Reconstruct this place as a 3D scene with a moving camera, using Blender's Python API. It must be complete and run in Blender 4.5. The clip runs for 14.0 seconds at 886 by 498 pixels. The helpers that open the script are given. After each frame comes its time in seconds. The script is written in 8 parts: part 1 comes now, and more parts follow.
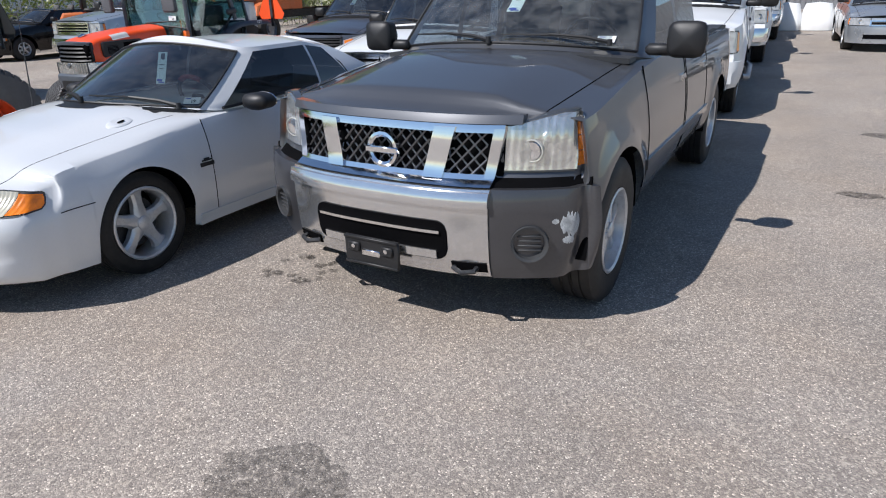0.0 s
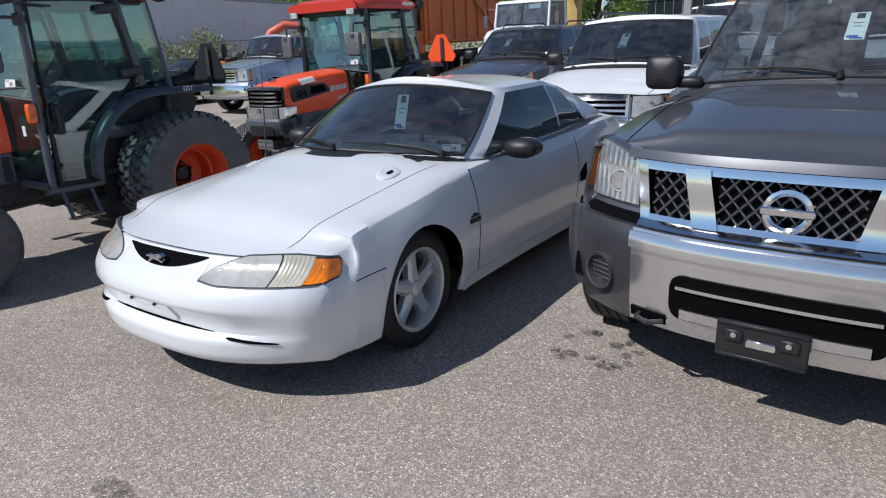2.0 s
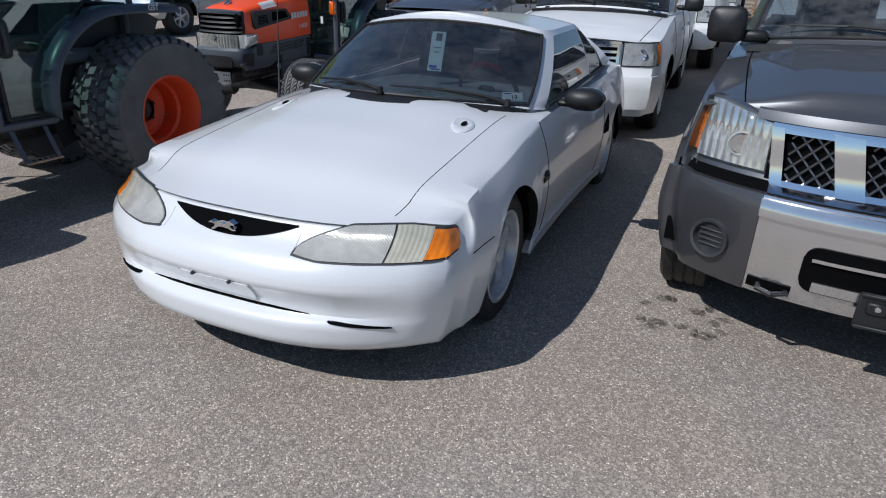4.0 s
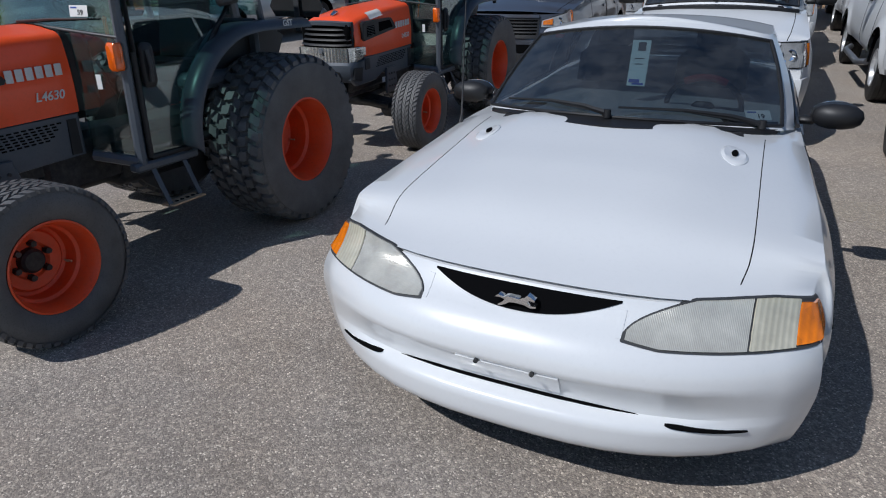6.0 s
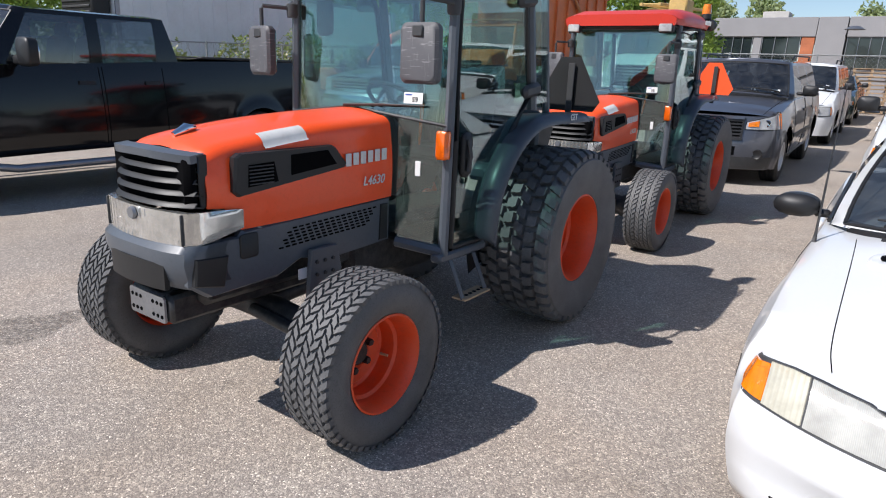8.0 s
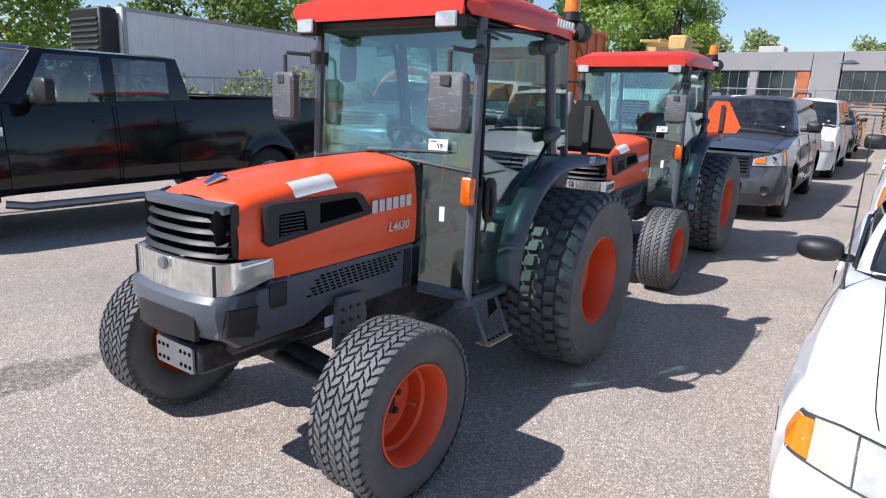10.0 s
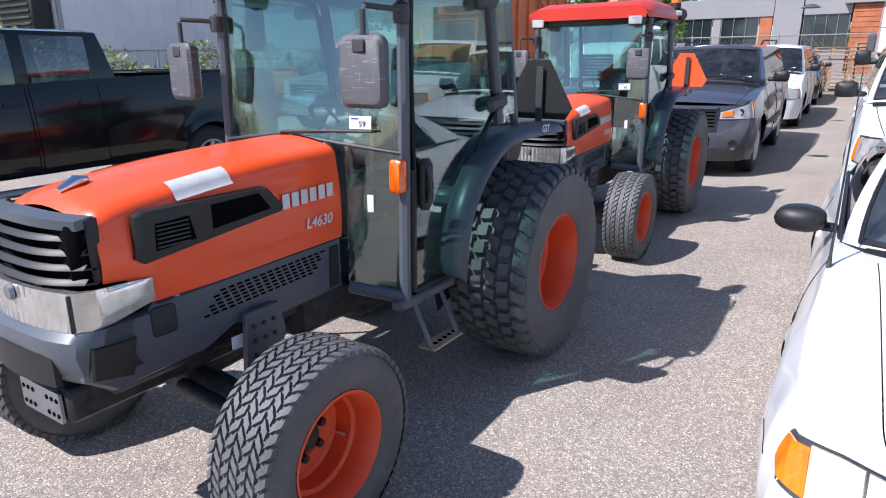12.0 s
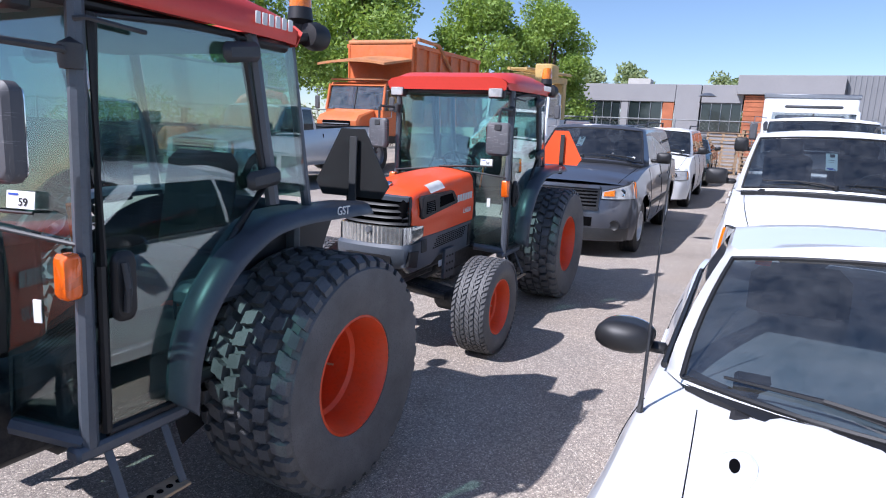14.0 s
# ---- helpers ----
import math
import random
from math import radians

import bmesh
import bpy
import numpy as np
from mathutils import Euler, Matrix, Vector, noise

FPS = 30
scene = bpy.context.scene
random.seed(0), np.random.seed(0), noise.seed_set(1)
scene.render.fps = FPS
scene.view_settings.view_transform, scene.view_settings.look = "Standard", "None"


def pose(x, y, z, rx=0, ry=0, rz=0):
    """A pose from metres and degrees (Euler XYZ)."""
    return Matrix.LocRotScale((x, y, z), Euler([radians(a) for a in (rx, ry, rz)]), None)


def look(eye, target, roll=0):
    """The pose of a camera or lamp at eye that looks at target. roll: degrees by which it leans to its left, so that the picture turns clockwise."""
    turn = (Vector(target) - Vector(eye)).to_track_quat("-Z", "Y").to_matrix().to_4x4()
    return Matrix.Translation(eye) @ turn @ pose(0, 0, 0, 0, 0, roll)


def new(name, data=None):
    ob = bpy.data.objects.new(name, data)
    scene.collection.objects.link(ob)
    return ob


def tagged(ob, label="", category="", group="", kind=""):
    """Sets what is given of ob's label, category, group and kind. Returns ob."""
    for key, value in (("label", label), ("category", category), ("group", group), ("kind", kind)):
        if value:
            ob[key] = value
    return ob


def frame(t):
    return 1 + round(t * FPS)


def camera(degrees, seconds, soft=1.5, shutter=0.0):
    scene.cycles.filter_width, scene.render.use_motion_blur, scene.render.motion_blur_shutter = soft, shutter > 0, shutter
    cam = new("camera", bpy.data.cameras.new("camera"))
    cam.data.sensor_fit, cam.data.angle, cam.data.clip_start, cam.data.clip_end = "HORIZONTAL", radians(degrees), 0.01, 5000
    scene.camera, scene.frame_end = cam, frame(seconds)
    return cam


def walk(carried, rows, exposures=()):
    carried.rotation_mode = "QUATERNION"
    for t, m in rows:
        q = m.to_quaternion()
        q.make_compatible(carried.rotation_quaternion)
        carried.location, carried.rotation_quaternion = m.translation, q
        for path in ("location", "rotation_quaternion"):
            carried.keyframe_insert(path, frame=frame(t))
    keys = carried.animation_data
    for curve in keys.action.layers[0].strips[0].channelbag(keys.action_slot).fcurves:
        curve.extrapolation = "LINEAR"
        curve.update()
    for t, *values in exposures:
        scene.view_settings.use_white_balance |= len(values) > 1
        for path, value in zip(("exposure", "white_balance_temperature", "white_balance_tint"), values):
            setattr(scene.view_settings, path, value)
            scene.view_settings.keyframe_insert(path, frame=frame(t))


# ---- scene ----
cam = camera(70.5, 14.0, soft=1.1)
PATH = [
    (0, (-0.028, 0.027, 1.525), (-0.846, 1.706, 0.81), -0.7),
    (0.5, (-0.355, 0.103, 1.496), (-1.498, 1.601, 0.827), -2.3),
    (1, (-0.736, 0.064, 1.488), (-1.876, 1.573, 0.837), -2.4),
    (1.5, (-1.085, -0.003, 1.497), (-2.087, 1.578, 0.792), -1.5),
    (2, (-1.43, 0.022, 1.49), (-2.496, 1.608, 0.902), -1.9),
    (2.5, (-1.739, -0.095, 1.489), (-2.765, 1.514, 0.888), -0.1),
    (2.7, (-1.834, -0.153, 1.499), (-2.804, 1.479, 0.869), -1.5),
    (4.8, (-2.862, -0.071, 1.507), (-3.488, 1.658, 0.72), 3.4),
    (5, (-2.977, -0.009, 1.497), (-3.621, 1.732, 0.754), 2.4),
    (5.5, (-3.275, 0.08, 1.489), (-4.013, 1.79, 0.759), 4.4),
    (6, (-3.586, -0.029, 1.509), (-4.371, 1.64, 0.737), -0.1),
    (6.5, (-3.881, -0.083, 1.517), (-4.689, 1.6, 0.8), 2.8),
    (7, (-4.206, -0.101, 1.535), (-5.214, 1.496, 0.875), 3.5),
    (7.5, (-4.436, -0.167, 1.519), (-5.553, 1.384, 0.931), 2.8),
    (8, (-4.686, -0.268, 1.522), (-5.793, 1.308, 0.984), 2.5),
    (8.2, (-4.745, -0.197, 1.488), (-5.885, 1.38, 1.028), 3.6),
    (10.3, (-4.808, -0.326, 1.598), (-5.932, 1.267, 1.153), 2.3),
    (10.5, (-4.81, -0.276, 1.599), (-5.94, 1.306, 1.129), 2.2),
    (11, (-4.826, -0.134, 1.595), (-5.978, 1.416, 1.073), 3.0),
    (11.5, (-4.906, -0.018, 1.61), (-6.01, 1.571, 1.101), 0.9),
    (12, (-4.912, 0.154, 1.618), (-5.95, 1.771, 1.065), -0.1),
    (12.5, (-4.845, 0.462, 1.626), (-5.894, 2.105, 1.181), 3.1),
    (13, (-4.847, 0.706, 1.627), (-5.802, 2.417, 1.228), 1.6),
    (13.5, (-4.795, 0.927, 1.638), (-5.691, 2.68, 1.286), 1.8),
    (14, (-4.685, 1.089, 1.654), (-5.539, 2.862, 1.301), 3.0),
]
walk(cam, [(t, look(eye, target, roll)) for t, eye, target, roll in PATH],
     exposures=[(0, 0.28, 6350, 12), (1.0, 0.13, 6280, 12), (2.5, 0.03, 6200, 11), (5.0, -0.33, 6050, 10), (6.5, -0.38, 6120, 10), (7.2, -0.05, 6300, 12), (8.0, 0.45, 6500, 13),
                (10.5, 0.70, 6200, 15), (12.5, 0.76, 6050, 17), (14, 0.70, 5900, 18)])

# ---------------------------------------------------------------- world and sun
SUN_DIR = Vector((-0.49, -0.80, 1.0)).normalized()
world = bpy.data.worlds.new("sky")
scene.world = world
world.use_nodes = True
wn, wl = world.node_tree.nodes, world.node_tree.links
sky = wn.new("ShaderNodeTexSky")
sky.sky_type = "NISHITA"
sky.sun_disc = False
sky.sun_elevation = math.asin(SUN_DIR.z)
sky.sun_rotation = math.atan2(SUN_DIR.x, SUN_DIR.y)
sky.air_density, sky.dust_density, sky.ozone_density = 1.0, 0.15, 3.2
wn["Background"].inputs["Strength"].default_value = 0.088
wl.new(sky.outputs[0], wn["Background"].inputs["Color"])
sun = new("sun", bpy.data.lights.new("sun", "SUN"))
sun.data.energy, sun.data.angle, sun.data.color = 4.35, radians(0.53), (1.0, 0.975, 0.945)
sun.matrix_world = look(SUN_DIR * 50, (0, 0, 0))
scene.view_settings.exposure = 0.0


# ---------------------------------------------------------------- materials
def nodes_of(name):
    m = bpy.data.materials.new(name)
    m.use_nodes = True
    nt = m.node_tree
    return m, nt, nt.nodes, nt.links, nt.nodes["Principled BSDF"]


def coords(nt, scale=1.0):
    tc = nt.nodes.new("ShaderNodeTexCoord")
    mp = nt.nodes.new("ShaderNodeMapping")
    mp.inputs["Scale"].default_value = (scale,) * 3 if not isinstance(scale, tuple) else scale
    nt.links.new(tc.outputs["Object"], mp.inputs["Vector"])
    return mp.outputs["Vector"]


def noise_tex(nt, vec, scale, detail=4.0, rough=0.6):
    n = nt.nodes.new("ShaderNodeTexNoise")
    n.inputs["Scale"].default_value, n.inputs["Detail"].default_value, n.inputs["Roughness"].default_value = scale, detail, rough
    nt.links.new(vec, n.inputs["Vector"])
    return n.outputs["Fac"]


def ramp(nt, fac, stops):
    r = nt.nodes.new("ShaderNodeValToRGB")
    els = r.color_ramp.elements
    while len(els) < len(stops):
        els.new(0.5)
    for e, (p, c) in zip(els, stops):
        e.position, e.color = p, (c, c, c, 1) if isinstance(c, (int, float)) else (*c, 1)
    nt.links.new(fac, r.inputs["Fac"])
    return r.outputs["Color"]


def mixc(nt, a, b, fac, mode="MIX"):
    m = nt.nodes.new("ShaderNodeMix")
    m.data_type, m.blend_type = "RGBA", mode
    for sock, v in ((m.inputs[6], a), (m.inputs[7], b), (m.inputs[0], fac)):
        if isinstance(v, bpy.types.NodeSocket):
            nt.links.new(v, sock)
        else:
            sock.default_value = v if isinstance(v, (int, float)) else (*v, 1)
    return m.outputs[2]


def bump(nt, bsdf, height, strength, dist=0.01):
    b = nt.nodes.new("ShaderNodeBump")
    b.inputs["Strength"].default_value, b.inputs["Distance"].default_value = strength, dist
    nt.links.new(height, b.inputs["Height"])
    nt.links.new(b.outputs[0], bsdf.inputs["Normal"])


def surface(name, col, rough=0.5, metal=0.0, coat=0.0, var=0.12, big=3.0, fine=60.0, bumps=0.1, dist=0.003, rough_var=0.1, spec=0.5, dust=0.0):
    """A general surface: its colour drifts at two scales, its gloss with it, and it has a fine relief."""
    m, nt, ns, ln, p = nodes_of(name)
    v = coords(nt)
    a, b = noise_tex(nt, v, big), noise_tex(nt, v, fine, 3.0)
    dark, light = tuple(c * (1 - var) for c in col), tuple(min(1, c * (1 + var)) for c in col)
    c1 = mixc(nt, dark, light, ramp(nt, a, [(0.3, 0.0), (0.7, 1.0)]))
    c2 = mixc(nt, c1, tuple(c * (1 - var * 1.6) for c in col), ramp(nt, b, [(0.52, 0.0), (0.75, 0.8)]))
    if dust:
        c2 = mixc(nt, c2, (0.32, 0.29, 0.25), ramp(nt, noise_tex(nt, v, big * 2.7, 6.0, 0.7), [(0.4, 0.0), (0.75, dust)]))
    ln.new(c2, p.inputs["Base Color"])
    rr = nt.nodes.new("ShaderNodeMapRange")
    rr.inputs["To Min"].default_value, rr.inputs["To Max"].default_value = max(0.02, rough - rough_var), min(1, rough + rough_var)
    ln.new(a, rr.inputs["Value"])
    ln.new(rr.outputs[0], p.inputs["Roughness"])
    p.inputs["Metallic"].default_value = metal
    p.inputs["Coat Weight"].default_value, p.inputs["Coat Roughness"].default_value = coat, 0.04
    p.inputs["Specular IOR Level"].default_value = spec
    if bumps:
        bump(nt, p, b, bumps, dist)
    return m


def glass(name, tint, gloss=1.0, dust_glare=0.0, base=0.085):
    """A thin pane: it lets tinted light through and mirrors by Fresnel."""
    m, nt, ns, ln, p = nodes_of(name)
    ns.remove(p)
    out = ns["Material Output"]
    tr, gl, mx = ns.new("ShaderNodeBsdfTransparent"), ns.new("ShaderNodeBsdfGlossy"), ns.new("ShaderNodeMixShader")
    tr.inputs[0].default_value = (*tint, 1)
    gl.inputs["Roughness"].default_value = 0.01
    gl.inputs["Color"].default_value = (gloss, gloss, gloss, 1)
    lw, pw, ma = ns.new("ShaderNodeLayerWeight"), ns.new("ShaderNodeMath"), ns.new("ShaderNodeMath")
    pw.operation, ma.operation = "POWER", "MULTIPLY_ADD"
    pw.inputs[1].default_value, ma.inputs[1].default_value, ma.inputs[2].default_value = 4.6, 0.90, base
    ln.new(lw.outputs["Facing"], pw.inputs[0])
    ln.new(pw.outputs[0], ma.inputs[0])
    clear = tr.outputs[0]
    # pale diffuse film: dust, plus the sky's reflection put in as a veil
    if dust_glare:
        df, mh = ns.new("ShaderNodeBsdfDiffuse"), ns.new("ShaderNodeMixShader")
        df.inputs[0].default_value = (0.5, 0.5, 0.48, 1)
        v = coords(nt)
        ln.new(ramp(nt, noise_tex(nt, v, 6.0, 8.0, 0.75), [(0.35, 0.0), (0.8, dust_glare)]), mh.inputs[0])
        ln.new(tr.outputs[0], mh.inputs[1])
        ln.new(df.outputs[0], mh.inputs[2])
        clear = mh.outputs[0]
    ln.new(ma.outputs[0], mx.inputs[0])
    ln.new(clear, mx.inputs[1])
    ln.new(gl.outputs[0], mx.inputs[2])
    ln.new(mx.outputs[0], out.inputs["Surface"])
    return m


def lens_material(name, col, ribs=120.0, trans=0.75, rough=0.22, relief=0.3, facets=True):
    """A ribbed plastic lens; the glints of a bright reflector are put into its opaque colour."""
    m, nt, ns, ln, p = nodes_of(name)
    v = coords(nt)
    w = ns.new("ShaderNodeTexWave")
    w.inputs["Scale"].default_value, w.inputs["Distortion"].default_value = ribs / 6.28, 0.3
    ln.new(v, w.inputs["Vector"])
    n = noise_tex(nt, v, 9.0)
    facet = ns.new("ShaderNodeTexVoronoi")
    facet.inputs["Scale"].default_value = 26.0
    ln.new(v, facet.inputs["Vector"])
    cell = ns.new("ShaderNodeSeparateColor")
    ln.new(facet.outputs["Color"], cell.inputs[0])
    body = mixc(nt, col, tuple(c * 0.66 for c in col), ramp(nt, n, [(0.35, 0.0), (0.7, 1.0)]))
    # reflector highlights painted as lighter and darker colour cells
    if facets:
        body = mixc(nt, body, tuple(c * 0.55 for c in col), ramp(nt, cell.outputs[0], [(0.55, 0.0), (0.95, 0.6)]))
    ln.new(mixc(nt, body, tuple(c * 0.6 for c in col), ramp(nt, w.outputs["Fac"], [(0.5, 0.0), (1.0, 0.28)])), p.inputs["Base Color"])
    p.inputs["Roughness"].default_value, p.inputs["Metallic"].default_value = rough, trans * 0.6
    p.inputs["Coat Weight"].default_value, p.inputs["Coat Roughness"].default_value = 0.9, 0.06
    ad = ns.new("ShaderNodeMath")
    ad.operation = "MULTIPLY_ADD"
    ln.new(cell.outputs[1], ad.inputs[0])
    ad.inputs[1].default_value = 1.2 if facets else 0.0
    ln.new(w.outputs["Fac"], ad.inputs[2])
    bump(nt, p, ad.outputs[0], relief, 0.003)
    return m


def asphalt_material():
    m, nt, ns, ln, p = nodes_of("asphalt")
    v = coords(nt)
    vo = ns.new("ShaderNodeTexVoronoi")
    vo.inputs["Scale"].default_value = 165.0
    ln.new(v, vo.inputs["Vector"])
    vo2 = ns.new("ShaderNodeTexVoronoi")
    vo2.inputs["Scale"].default_value = 84.0
    ln.new(v, vo2.inputs["Vector"])
    sep = ns.new("ShaderNodeSeparateColor")
    ln.new(vo.outputs["Color"], sep.inputs[0])
    sep2 = ns.new("ShaderNodeSeparateColor")
    ln.new(vo2.outputs["Color"], sep2.inputs[0])
    stone = ramp(nt, sep.outputs[0], [(0.0, (0.10, 0.092, 0.085)), (0.35, (0.135, 0.125, 0.115)), (0.7, (0.17, 0.157, 0.143)), (0.93, (0.23, 0.215, 0.19)), (1.0, (0.42, 0.40, 0.36))])
    big_stone = ramp(nt, sep2.outputs[1], [(0.80, 0.0), (0.93, 0.45)])
    c = mixc(nt, stone, (0.30, 0.275, 0.24), big_stone)
    crack = ramp(nt, vo.outputs["Distance"], [(0.0, 1.0), (0.75, 0.65)])
    c = mixc(nt, c, crack, 0.42, "MULTIPLY")
    patch = ramp(nt, noise_tex(nt, v, 0.55, 5.0, 0.62), [(0.32, 0.80), (0.7, 1.12)])
    c = mixc(nt, c, patch, 1.0, "MULTIPLY")
    blot = ramp(nt, noise_tex(nt, v, 2.3, 6.0, 0.7), [(0.60, 1.0), (0.74, 0.72)])
    c = mixc(nt, c, blot, 1.0, "MULTIPLY")
    warm = ramp(nt, noise_tex(nt, v, 0.9, 4.0), [(0.4, (1.0, 1.0, 1.0)), (0.8, (1.06, 1.0, 0.93))])
    c = mixc(nt, c, warm, 1.0, "MULTIPLY")
    g = nt.nodes.new("ShaderNodeMix")
    g.data_type, g.blend_type = "RGBA", "MULTIPLY"
    g.inputs[0].default_value, g.inputs[7].default_value = 1.0, (2.22, 2.09, 1.99, 1)
    ln.new(c, g.inputs[6])
    ln.new(g.outputs[2], p.inputs["Base Color"])
    p.inputs["Roughness"].default_value, p.inputs["Specular IOR Level"].default_value = 0.85, 0.3
    ad = ns.new("ShaderNodeMath")
    ad.operation = "MULTIPLY_ADD"
    ln.new(vo.outputs["Distance"], ad.inputs[0])
    ad.inputs[1].default_value = -1.0
    ln.new(noise_tex(nt, v, 160.0, 2.0), ad.inputs[2])
    bump(nt, p, ad.outputs[0], 0.45, 0.005)
    return m


def scratched_plastic():
    """Grey housing plastic with fine pale scratches along and across it."""
    m, nt, ns, ln, p = nodes_of("scuffed_grey_plastic")
    a = noise_tex(nt, coords(nt, (14.0, 14.0, 110.0)), 1.0, 3.0, 0.6)
    b = noise_tex(nt, coords(nt, (160.0, 40.0, 9.0)), 1.0, 3.0, 0.6)
    c = mixc(nt, (0.060, 0.060, 0.066), (0.095, 0.094, 0.10), noise_tex(nt, coords(nt), 7.0))
    c = mixc(nt, c, (0.30, 0.29, 0.30), ramp(nt, a, [(0.60, 0.0), (0.70, 0.55)]))
    c = mixc(nt, c, (0.26, 0.25, 0.26), ramp(nt, b, [(0.62, 0.0), (0.72, 0.45)]))
    ln.new(c, p.inputs["Base Color"])
    p.inputs["Roughness"].default_value = 0.55
    bump(nt, p, a, 0.15, 0.002)
    return m


def tyre_material(name, col=0.022):
    return surface(name, (col, col, col * 1.02), 0.60, var=0.3, big=5.0, fine=140.0, bumps=0.25, dist=0.002, dust=0.05, spec=0.4)


